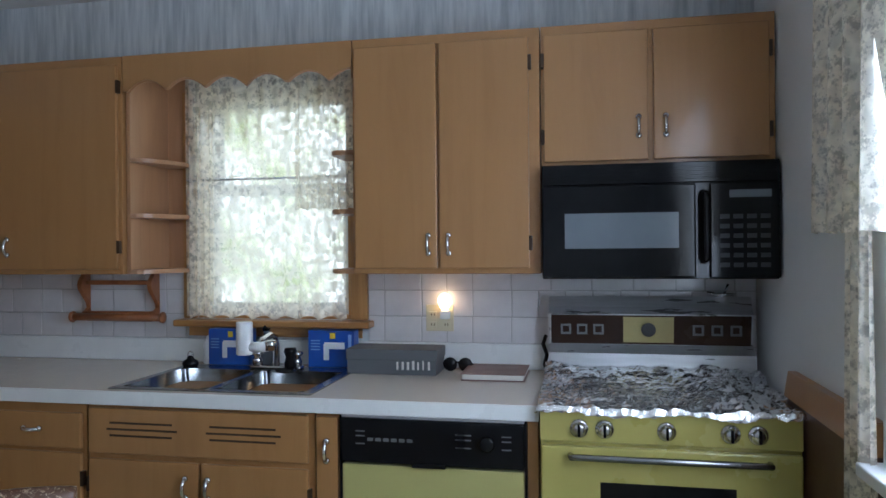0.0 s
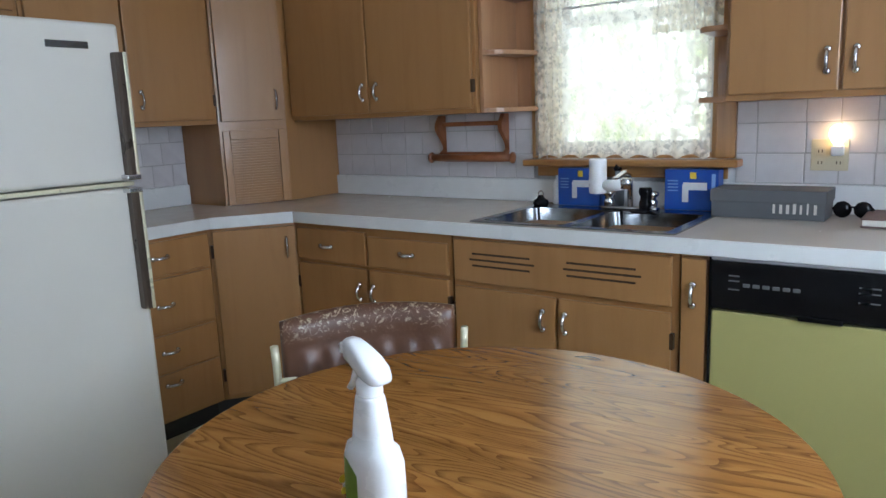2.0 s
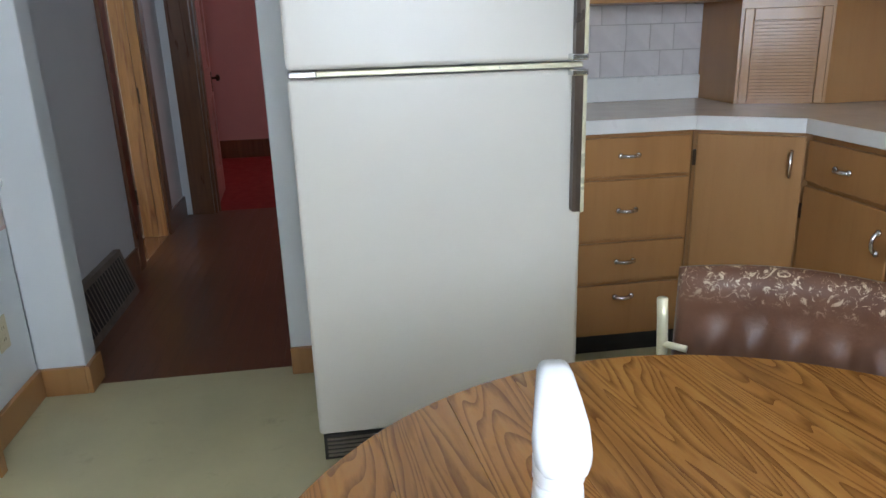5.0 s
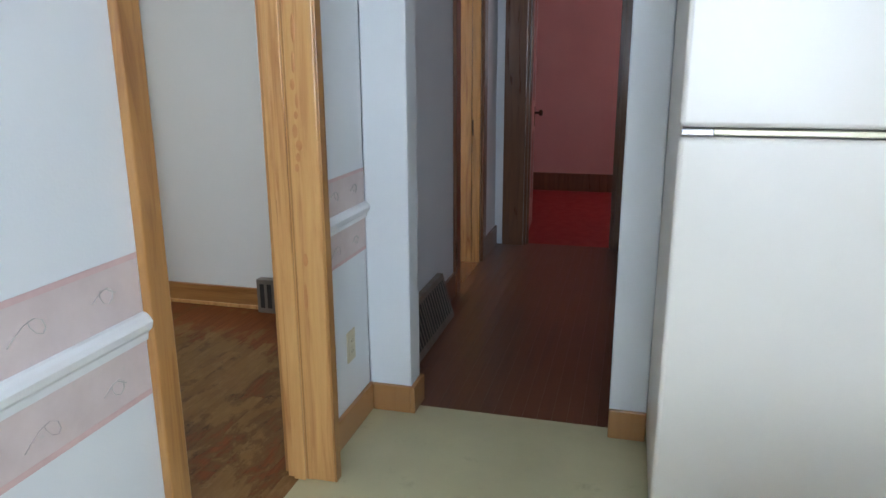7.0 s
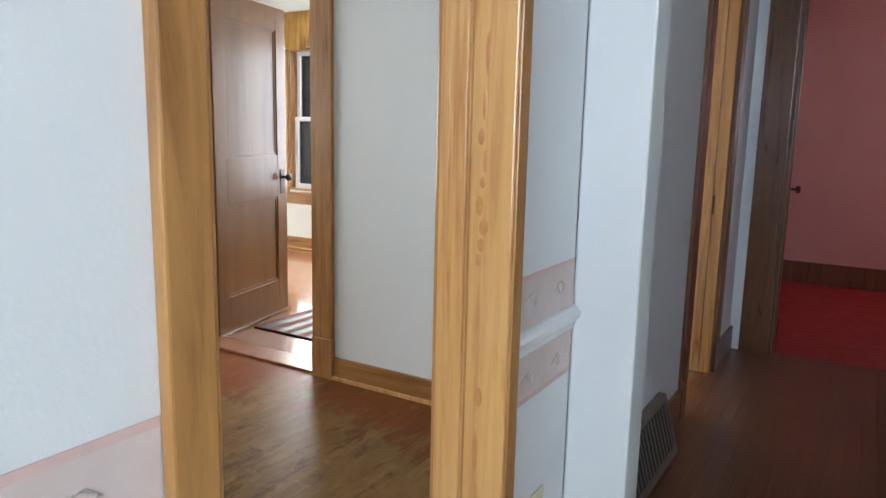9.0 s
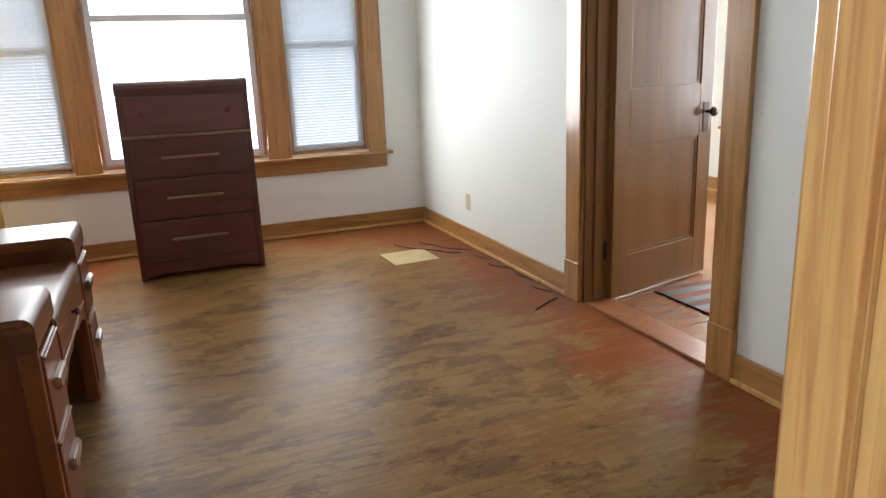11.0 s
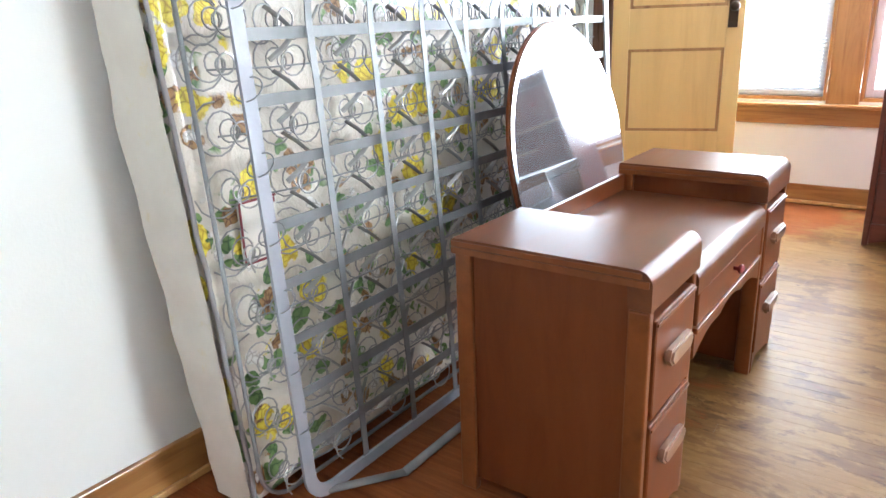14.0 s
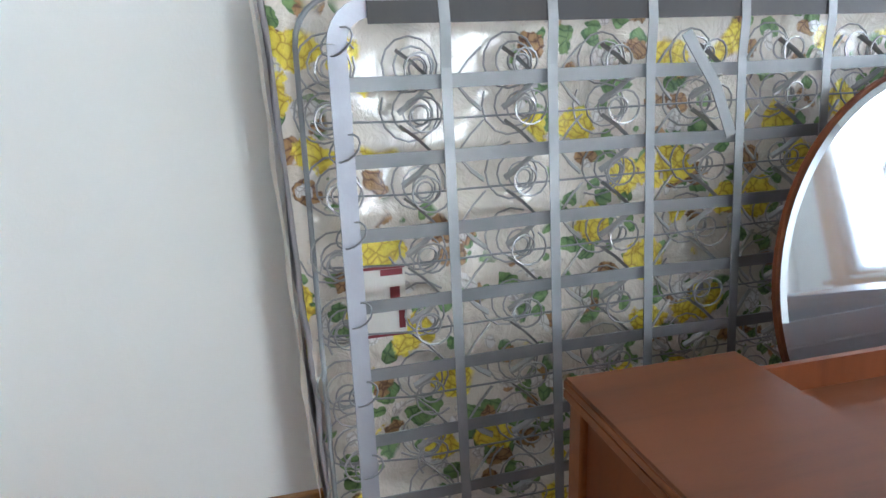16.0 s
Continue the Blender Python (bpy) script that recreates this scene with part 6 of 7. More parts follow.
for y in (FY0 + 0.05, FY1 - 0.05):
    for x in (FX - 0.10, -2.74):
        part("foot", lathe([(0.02, 0), (0.02, 0.012), (0.012, 0.05)], (x, y, 0), "z", 10), BLACK_MATT, rf)

# brown cabinet with a wooden top beside the range
sd = thing("side_stand", (0.82, 2.7, 0), "low brown stand with a sloping wooden top against the wall", "stand")
part("body", box(0.800, 0.829, 2.36, 2.99, 0.0, 0.955, 0.003), BROWN_BOX, sd)
part("top_board", prism([(0.792, 0.955), (0.829, 0.955), (0.829, 1.03), (0.804, 1.03)], "y", 2.34, 3.0, 0.003), CAB, sd)

# ---------------- table, chair, spray bottle ----------------
TC, TR, TZ = (-0.631, 1.699), 0.546, 0.75
tbm = thing("dining_table", (*TC, 0), "round oak-look dining table with a thick dark-grained top", "table")
TURN = 6
nb, wb = 10, 2 * TR / 10
for i in range(nb):
    v0, v1 = -TR + i * wb + 0.0003, -TR + (i + 1) * wb - 0.0003
    pts = []
    for k in range(13):
        v = v0 + (v1 - v0) * k / 12
        pts.append((-math.sqrt(max(TR * TR - v * v, 1e-6)), v))
    for k in range(13):
        v = v1 + (v0 - v1) * k / 12
        pts.append((math.sqrt(max(TR * TR - v * v, 1e-6)), v))
    clean = [p for k, p in enumerate(pts) if k == 0 or math.hypot(p[0] - pts[k - 1][0], p[1] - pts[k - 1][1]) > 1e-4]
    bm = prism([(p[0], p[1]) for p in clean], "z", TZ - 0.012, TZ)
    ob = part("board", bm, OAK)
    ob.parent = tbm
    ob.rotation_euler = (0, 0, radians(TURN))
    BASE[ob.name] = Vector()
part("top_core", lathe([(TR - 0.002, -0.034), (TR + 0.003, -0.030), (TR + 0.006, -0.020), (TR + 0.004, -0.008), (TR - 0.001, -0.0123)], (TC[0], TC[1], TZ), "z", 72), wood("oak_edge", (0.36, 0.17, 0.055), (0.30, 0.12, 0.035), (0.16, 0.055, 0.016), (3, 3, 14), 3, 0.25, 0.4), tbm, "rounded oak-look edge", smooth=True)
part("apron", lathe([(0.40, 0), (0.40, 0.055), (0.385, 0.055), (0.385, 0)], (*TC, TZ - 0.09), "z", 40), OAK, tbm)
part("pedestal", lathe([(0.07, 0.05), (0.09, 0.10), (0.06, 0.16), (0.055, 0.40), (0.08, 0.50), (0.07, 0.58), (0.12, 0.66)], (*TC, 0), "z", 20), OAK, tbm, smooth=True)
for k in range(4):
    a = radians(45 + 90 * k)
    c, s = math.cos(a), math.sin(a)
    part("foot", tube([(TC[0] + c * 0.05, TC[1] + s * 0.05, 0.13), (TC[0] + c * 0.2, TC[1] + s * 0.2, 0.10), (TC[0] + c * 0.36, TC[1] + s * 0.36, 0.028)], 0.028, 8), OAK, tbm, smooth=True)

# chair: built facing -y, then turned
ch = thing("dining_chair", (0, 0, 0), "brown vinyl dining chair with a cracked, worn backrest and metal frame", "chair")
W2 = 0.234
bm = bmesh.new()
nx, nz = 40, 18
front, back = [], []
for j in range(nz + 1):
    v = j / nz
    z = 0.48 + 0.345 * v
    fr_, bk_ = [], []
    for i in range(nx + 1):
        u = i / nx * 2 - 1
        taper = (1 - abs(u) ** 6) ** 0.5 * (1 - abs(2 * v - 1) ** 8) ** 0.5
        tuft = 0.027 * abs(math.sin(u * math.pi * 3.5)) * max(0.0, 1 - (v / 0.72) ** 4)
        curve = 0.035 * u * u
        zz = z - 0.02 * u * u * v
        fr_.append(bm.verts.new((u * W2, -0.004 - 0.026 * taper - tuft * taper - curve, zz)))
        bk_.append(bm.verts.new((u * W2, 0.006 + 0.016 * taper - curve, zz)))
    front.append(fr_)
    back.append(bk_)
for j in range(nz):
    for i in range(nx):
        bm.faces.new((front[j][i], front[j][i + 1], front[j + 1][i + 1], front[j + 1][i]))
        bm.faces.new((back[j][i + 1], back[j][i], back[j + 1][i], back[j + 1][i + 1]))
for j in range(nz):
    bm.faces.new((front[j][0], front[j + 1][0], back[j + 1][0], back[j][0]))
    bm.faces.new((front[j][nx], back[j][nx], back[j + 1][nx], front[j + 1][nx]))
for i in range(nx):
    bm.faces.new((front[0][i], back[0][i], back[0][i + 1], front[0][i + 1]))
    bm.faces.new((front[nz][i], front[nz][i + 1], back[nz][i + 1], back[nz][i]))
bmesh.ops.recalc_face_normals(bm, faces=bm.faces)
bmesh.ops.transform(bm, matrix=pose(0, 0.02, 0, -4, 0, 0), verts=bm.verts)
part("backrest", bm, VINYL_BROWN, ch, "cracked brown vinyl back with tufted folds", smooth=True)
part("seat", box(-0.21, 0.21, -0.44, -0.03, 0.43, 0.485, 0.022, seg=4), VINYL_BROWN, ch, smooth=True)
for s in (-1, 1):
    part("back_leg", tube([(s * 0.245, 0.10, 0.0), (s * 0.245, 0.035, 0.40), (s * 0.248, 0.0, 0.70), (s * 0.25, -0.005, 0.755)], 0.0105, 10), PALE_METAL, ch, "pale metal tube", smooth=True)
    part("front_leg", tube([(s * 0.20, -0.45, 0.0), (s * 0.195, -0.41, 0.425)], 0.0105, 10), PALE_METAL, ch, "pale metal tube", smooth=True)
    part("side_rail", tube([(s * 0.245, 0.03, 0.425), (s * 0.20, -0.41, 0.425)], 0.009, 8), PALE_METAL, ch, smooth=True)
    part("back_bracket", tube([(s * 0.20, -0.002, 0.66), (s * 0.249, 0.002, 0.66)], 0.007, 8), PALE_METAL, ch, smooth=True)
ch.matrix_world = pose(-1.225, 2.075, 0, 0, 0, math.degrees(math.atan2(2.263 - 1.882, -1.058 + 1.389)))

sb_ = thing("spray_bottle", (0, 0, 0), "white plastic trigger spray bottle with a green label, on the table", "spray bottle")


def oval(profile, seg=28):
    """A moulded body: half-width, half-depth and height, with rounded corners."""
    bm = bmesh.new()
    rings = []
    for a, b, z in profile:
        rg_ = []
        for k in range(seg):
            th = 2 * math.pi * k / seg
            c, s = math.cos(th), math.sin(th)
            rg_.append(bm.verts.new((a * math.copysign(abs(c) ** 0.75, c), b * math.copysign(abs(s) ** 0.75, s), z)))
        rings.append(rg_)
    for p, q in zip(rings, rings[1:]):
        for k in range(seg):
            bm.faces.new((p[k], p[(k + 1) % seg], q[(k + 1) % seg], q[k]))
    bm.faces.new(rings[0][::-1])
    bm.faces.new(rings[-1])
    return bm


body = part("bottle", oval([(0.041, 0.024, 0), (0.0465, 0.028, 0.004), (0.0475, 0.029, 0.05), (0.0465, 0.028, 0.10), (0.040, 0.0255, 0.118), (0.031, 0.021, 0.122), (0.028, 0.019, 0.15), (0.0205, 0.0165, 0.192), (0.018, 0.016, 0.197)]), WHITE_PLASTIC, sb_, smooth=True)
lab = bmesh.new()
rows_l = []
for a, b, z in ((0.0478, 0.0294, 0.012), (0.0480, 0.0296, 0.05), (0.0476, 0.0292, 0.080), (0.0468, 0.0284, 0.098)):
    half = 62 if z < 0.09 else 38
    line = []
    for k in range(17):
        th = radians(180 + 28 - half + 2 * half * k / 16)
        c, s = math.cos(th), math.sin(th)
        line.append(lab.verts.new((a * math.copysign(abs(c) ** 0.75, c), b * math.copysign(abs(s) ** 0.75, s), z)))
    rows_l.append(line)
for p, q in zip(rows_l, rows_l[1:]):
    for k in range(16):
        lab.faces.new((p[k], p[k + 1], q[k + 1], q[k]))
label_ob = part("label", lab, GREEN_LABEL, body, "green printed label", smooth=True)
for k, (y, z) in enumerate(((-0.012, 0.040), (-0.018, 0.052), (-0.008, 0.058), (-0.016, 0.032))):
    part("label_blossom", lathe([(0.001, 0), (0.006, -0.0004), (0.007, -0.0012)], (-0.0472, y, z), "x", 9), YELLOW_PRINT if k % 2 else WHITE_PLASTIC, label_ob)
part("collar", lathe([(0.0165, 0), (0.0175, 0.003), (0.0175, 0.022), (0.0145, 0.026)], (0, 0, 0.197), "z", 20), WHITE_PLASTIC, sb_, smooth=True)
hd = bmesh.new()
rings = []
for x, z1, z0, hy in ((-0.045, 0.272, 0.246, 0.0095), (-0.043, 0.276, 0.242, 0.0125), (-0.028, 0.276, 0.236, 0.0145), (-0.008, 0.268, 0.226, 0.0175), (0.010, 0.257, 0.221, 0.0200), (0.024, 0.246, 0.219, 0.0195), (0.034, 0.236, 0.220, 0.0150), (0.038, 0.231, 0.223, 0.0080)):
    ring = []
    for k in range(18):
        c, s_ = math.cos(2 * math.pi * k / 18), math.sin(2 * math.pi * k / 18)
        ring.append(hd.verts.new((x * 0.88, 0.94 * hy * math.copysign(abs(c) ** 0.5, c), (z0 + z1) / 2 + (z1 - z0) / 2 * math.copysign(abs(s_) ** 0.6, s_))))
    rings.append(ring)
for p, q in zip(rings, rings[1:]):
    for k in range(18):
        hd.faces.new((p[k], p[(k + 1) % 18], q[(k + 1) % 18], q[k]))
hd.faces.new(rings[0][::-1])
hd.faces.new(rings[-1])
bmesh.ops.recalc_face_normals(hd, faces=hd.faces)
part("spray_head", hd, WHITE_PLASTIC, sb_, smooth=True)
part("neck", lathe([(0.011, 0.222), (0.011, 0.236)], (0.006, 0, 0), "z", 12), WHITE_PLASTIC, sb_, smooth=True)
part("trigger", tube([(-0.022, 0, 0.238), (-0.028, 0, 0.222), (-0.034, 0, 0.206), (-0.042, 0, 0.196)], 0.005, 8), WHITE_PLASTIC, sb_, smooth=True)
part("nozzle", box(-0.049, -0.0425, -0.009, 0.009, 0.251, 0.268, 0.002), WHITE_PLASTIC, sb_)
sb_.matrix_world = pose(-0.641, 1.447, TZ + 0.0005, 0, 0, -10)
sb_.scale = (1.08, 1.08, 0.95)

# ---------------- bedroom ----------------
# chest of drawers under the windows
CX0, CX1, CF, CB, CH = -2.287, -1.530, -4.117, -4.56, 1.21
cd = thing("chest_of_drawers", ((CX0 + CX1) / 2, CB, 0), "dark mahogany chest of drawers standing before the windows", "chest of drawers")
part("body", box(CX0 + 0.008, CX1 - 0.008, CB, CF - 0.021, 0.03, CH - 0.055, 0.004), CHEST_WOOD, cd)
part("top", prism([(CB, CH - 0.055), (CB, CH - 0.004), (CB + 0.004, CH), (CF - 0.05, CH), (CF - 0.02, CH - 0.006), (CF - 0.004, CH - 0.022), (CF + 0.002, CH - 0.045), (CF, CH - 0.085), (CF - 0.02, CH - 0.085), (CF - 0.02, CH - 0.055)], "x", CX0, CX1, 0.004), CHEST_WOOD, cd)
for s0, s1 in ((CX0 + 0.002, CX0 + 0.03), (CX1 - 0.03, CX1 - 0.002)):
    part("front_post", box(s0, s1, CF - 0.0205, CF - 0.002, 0.0, CH - 0.087, 0.004), CHEST_WOOD, cd)
drs = [(0.895, 1.118, CHEST_PALE), (0.635, 0.872, CHEST_WOOD), (0.378, 0.625, CHEST_WOOD), (0.115, 0.368, CHEST_WOOD)]
for i, (z0, z1, m) in enumerate(drs):
    d = part("drawer", box(CX0 + 0.032, CX1 - 0.032, CF - 0.0205, CF, z0, z1, 0.005), m, cd)
    if i == 0:
        for x in (-2.156, -1.661):
            part("knob", lathe([(0.008, 0), (0.008, 0.012), (0.017, 0.018), (0.018, 0.026), (0.010, 0.031)], (x, CF, 1.018), "y", 14), RED_MARK, d, "dark red knob", smooth=True)
    else:
        z = z1 - 0.118
        part("handle", prism([(CF, z - 0.007), (CF + 0.010, z - 0.009), (CF + 0.016, z - 0.003), (CF + 0.016, z + 0.003), (CF + 0.008, z + 0.007), (CF, z + 0.008)], "x", -2.075, -1.740, 0.003), HANDLE_WOOD, d, "pale moulded bar handle")
part("band", box(CX0 + 0.006, CX1 - 0.006, CF - 0.0205, CF + 0.006, 0.876, 0.892, 0.003), HANDLE_WOOD, cd, "pale moulding below the top drawer")
part("base_rail", prism([(CX0 + 0.031, 0.012), (CX0 + 0.16, 0.045), (CX1 - 0.16, 0.045), (CX1 - 0.031, 0.012), (CX1 - 0.031, 0.112), (CX0 + 0.031, 0.112)], "y", CF - 0.0205, CF - 0.003), CHEST_WOOD, cd)
for x in (CX0 + 0.01, CX1 - 0.05):
    part("foot", box(x, x + 0.04, CB, CB + 0.04, 0, 0.03), CHEST_WOOD, cd)

# kneehole vanity with a round mirror
VX0, VX1 = -1.402, -0.930      # front and back
VT = 0.668
vn = thing("vanity", (-1.17, -2.08, 0), "mahogany waterfall vanity with two drawer pedestals", "vanity")


def waterfall(y0, y1, zt, drop, thick=0.032):
    """A top board that rolls over at the front edge; front towards -x."""
    pts = [(VX1, zt - thick), (VX1, zt - 0.004), (VX1 - 0.004, zt)]
    r = 0.032
    for k in range(9):
        a = math.pi / 2 * k / 8
        pts.append((VX0 + r - r * math.sin(a), zt - r + r * math.cos(a)))
    pts.append((VX0, zt - drop))
    pts.append((VX0 + 0.048, zt - drop))
    pts.append((VX0 + 0.052, zt - thick))
    bm = bmesh.new()
    n = len(pts)
    va_, vb_ = [bm.verts.new((p[0], y0, p[1])) for p in pts], [bm.verts.new((p[0], y1, p[1])) for p in pts]
    bm.faces.new(va_)
    bm.faces.new(vb_[::-1])
    for i in range(n):
        bm.faces.new((va_[i], vb_[i], vb_[(i + 1) % n], va_[(i + 1) % n]))
    bmesh.ops.recalc_face_normals(bm, faces=bm.faces)
    return bm


for y0, y1 in ((-1.745, -1.430), (-2.730, -2.412)):
    tp = part("pedestal_top", waterfall(y0, y1, VT, 0.085), MAHOG_TOP, vn, "rounded mahogany top")
    for ya, yb in ((y0 - 0.0035, y0), (y1, y1 + 0.0035)):
        part("edge_strip", box(VX0 + 0.006, VX1, ya, yb, VT - 0.036, VT - 0.021, 0.001), MAHOG_EDGE, tp)
        part("edge_strip", box(VX0 + 0.022, VX1, ya, yb, VT - 0.018, VT - 0.006, 0.001), MAHOG_EDGE, tp)
    part("pedestal_body", box(VX0 + 0.03, VX1 - 0.02, y0 + 0.018, y1 - 0.018, 0.035, VT - 0.033), MAHOG, vn)
    for xa, xb in ((VX0 + 0.004, VX0 + 0.05), (VX1 - 0.048, VX1 - 0.004)):
        for ya, yb in ((y0 + 0.006, y0 + 0.030), (y1 - 0.030, y1 - 0.006)):
            front = xa < -1.2
            part("leg", box(xa, xb, ya, yb, 0.0, VT - (0.090 if front else 0.033), 0.004), MAHOG_EDGE, vn)
    for z0, z1, h in ((0.325, 0.555, 0.455), (0.07, 0.312, 0.215)):
        d = part("drawer", box(VX0 - 0.002, VX0 + 0.0295, y0 + 0.032, y1 - 0.032, z0, z1, 0.006), MAHOG, vn)
        part("drawer_line", box(VX0 - 0.006, VX0 - 0.002, y0 + 0.034, y1 - 0.034, z1 - 0.014, z1 - 0.006, 0.001), MAHOG_EDGE, d)
        yc = (y0 + y1) / 2
        pts = [(yc - 0.075, h - 0.006), (yc - 0.055, h - 0.026), (yc + 0.055, h - 0.026), (yc + 0.075, h - 0.006), (yc + 0.062, h + 0.014), (yc - 0.062, h + 0.014)]
        hb = prism(pts, "x", VX0 - 0.022, VX0 - 0.002, 0.005)
        part("handle", hb, HANDLE_WOOD, d, "pale fan-shaped handle")
    part("scroll_foot", prism([(y0 + 0.03, 0.0), (y0 + 0.075, 0.02), (y1 - 0.075, 0.045), (y1 - 0.03, 0.0), (y1 - 0.03, 0.068), (y0 + 0.03, 0.068)], "x", VX0 + 0.002, VX0 + 0.02), MAHOG, vn)
MT = 0.578
part("middle_top", waterfall(-2.4115, -1.7455, MT, 0.065), MAHOG_TOP, vn, "lower mahogany shelf between the pedestals")
md_ = part("middle_drawer", box(VX0 + 0.002, VX0 + 0.022, -2.392, -1.765, 0.425, MT - 0.066, 0.005), MAHOG, vn)
part("knob", lathe([(0.006, 0), (0.006, -0.010), (0.014, -0.015), (0.014, -0.022), (0.008, -0.026)], (VX0 + 0.002, -2.08, 0.478), "x", 12), RED_MARK, md_, "small red knob", smooth=True)
part("moulding", box(VX0 - 0.003, VX0 + 0.02, -2.402, -1.755, 0.410, 0.424, 0.002), MAHOG_EDGE, vn)
pts = [(-2.402, 0.409)]
for k in range(33):
    u = k / 32
    y = -2.402 + 0.647 * u
    z = 0.345 + 0.040 * math.sin(math.pi * u) + 0.014 * abs(math.sin(math.pi * 3 * u))
    pts.append((y, z))
pts.append((-1.755, 0.409))
part("apron", prism(pts, "x", VX0 + 0.003, VX0 + 0.019), MAHOG, vn, "scalloped apron over the kneehole")
part("drawer_box", box(VX0 + 0.023, VX1 - 0.03, -2.38, -1.78, 0.43, MT - 0.036), MAHOG, vn)
part("back_panel", box(VX1 - 0.019, VX1 - 0.006, -2.71, -1.45, 0.30, VT - 0.036), MAHOG, vn)
part("stretcher", box(-1.19, -1.15, -2.42, -1.74, 0.035, 0.06, 0.004), MAHOG, vn)

# round mirror leaning on the springs behind the vanity
rm = thing("round_mirror", (0, 0, 0), "large round mirror on a mahogany back, leaning behind the vanity", "mirror")
MR = 0.445
mb = part("mirror_back", lathe([(MR - 0.012, 0.006), (MR + 0.004, 0.008), (MR + 0.006, 0.016), (MR - 0.01, 0.022)], (0, 0, 0.70), "x", 80), MAHOG, rm, "round mahogany backing")
part("mirror", lathe([(MR - 0.004, 0.0055), (MR - 0.001, 0.0005), (MR - 0.016, -0.001)], (0, 0, 0.70), "x", 80), MIRROR, mb, "round mirror with a bevelled edge")
for y in (-0.18, 0.18):
    part("post", box(0.0225, 0.045, y - 0.022, y + 0.022, 0.0, 0.95, 0.003), MAHOG, rm)
rm.matrix_world = pose(-0.918, -2.395, 0.0, 0, 11, 2.3)

# folded bed springs, standing on their long side before a mattress
BY0, BY1, BZ1 = -2.945, -1.135, 1.255


def bx_at(z, back=0.0):
    return -0.712 + 0.068 * z + back


bs = thing("bed_springs", (-0.7, -2.1, 0), "galvanised bed spring frame standing on edge before the mattress", "bed springs")
r = 0.07


def loop(y0, y1, z0, z1, rad, back):
    pts = []
    for cy, cz, a0 in ((y1 - rad, z1 - rad, 0), (y0 + rad, z1 - rad, 90), (y0 + rad, z0 + rad, 180), (y1 - rad, z0 + rad, 270)):
        for k in range(7):
            a = radians(a0 + 15 * k)
            y, z = cy + rad * math.cos(a), cz + rad * math.sin(a)
            pts.append((bx_at(z, back), y, z))
    return pts + pts[:1]


part("front_frame", tube(loop(BY0, BY1, 0.055, BZ1, 0.06, 0.0), 0.0240, 4, flat=0.25, side=(1, 0, 0.07)), FRAME_STEEL, bs, "bright flat steel frame")
part("back_wire", tube(loop(BY0 - 0.045, BY1 + 0.062, 0.03, BZ1 + 0.03, 0.09, 0.105), 0.0055, 8), GALV, bs, "grey edge wire", smooth=True)
# added dark rail: paints the shade on the frame's top bar behind it
part("shaded_top_rail", prism([(bx_at(BZ1, -0.013), BZ1 - 0.028), (bx_at(BZ1, -0.009), BZ1 - 0.028), (bx_at(BZ1, -0.009), BZ1 + 0.006), (bx_at(BZ1, 0.026), BZ1 + 0.006), (bx_at(BZ1, 0.026), BZ1 + 0.010), (bx_at(BZ1, -0.013), BZ1 + 0.010)], "y", BY0 - 0.07, BY1 - 0.055), SHADED_STEEL, bs, "dark rail added along the top, coloured as the frame's shaded bar")
part("foot_bar", tube([(bx_at(0, -0.075), BY0 + 0.1, 0.012), (bx_at(0, -0.075), BY1 - 0.25, 0.012)], 0.012, 8, flat=0.5), GALV, bs, smooth=True)
part("foot_arm", tube([(bx_at(0, -0.075), BY1 - 0.25, 0.012), (bx_at(0.06, 0.0), BY1 - 0.05, 0.05)], 0.010, 8, flat=0.5), GALV, bs, smooth=True)
ys = [-1.325 - 0.204 * k for k in range(8)]
zs_ = [1.127 - 0.134 * k for k in range(8)]
for i, y in enumerate(ys):
    bend = [(bx_at(BZ1 + 0.004, 0.10), y + 0.004, BZ1 + 0.012), (bx_at(BZ1, 0.03), y + 0.003, BZ1 + 0.022), (bx_at(BZ1, -0.012), y + 0.002, BZ1 + 0.016), (bx_at(BZ1, -0.016), y, BZ1 - 0.03)]
    part("upright_strap", tube(bend + [(bx_at(z, -0.006 if z > 0.08 else -0.002), y - 0.0006 * k, z) for k, z in enumerate((1.15, 0.9, 0.65, 0.4, 0.2, 0.07))], 0.0140, 4, flat=0.12, side=(1, 0, 0.07)), GALV, bs, "flat steel strap")
for j, z in enumerate(zs_):
    part("cross_strap", tube([(bx_at(z, 0.004), BY1 - 0.012, z)] + [(bx_at(z, 0.006 + 0.003 * (k % 2)), y, z + 0.002 * (k % 3)) for k, y in enumerate(ys)] + [(bx_at(z, 0.004), BY0 + 0.012, z)], 0.0180, 4, flat=0.12, side=(1, 0, 0.07)), GALV, bs, "flat steel strap")
    part("tie_wire", tube([(bx_at(z, 0.05), BY1 + 0.05, z - 0.066), (bx_at(z, 0.03), BY1 - 0.10, z - 0.070), (bx_at(z, 0.04), -2.1, z - 0.064), (bx_at(z, 0.05), BY0, z - 0.068)], 0.0022, 5), GALV, bs)

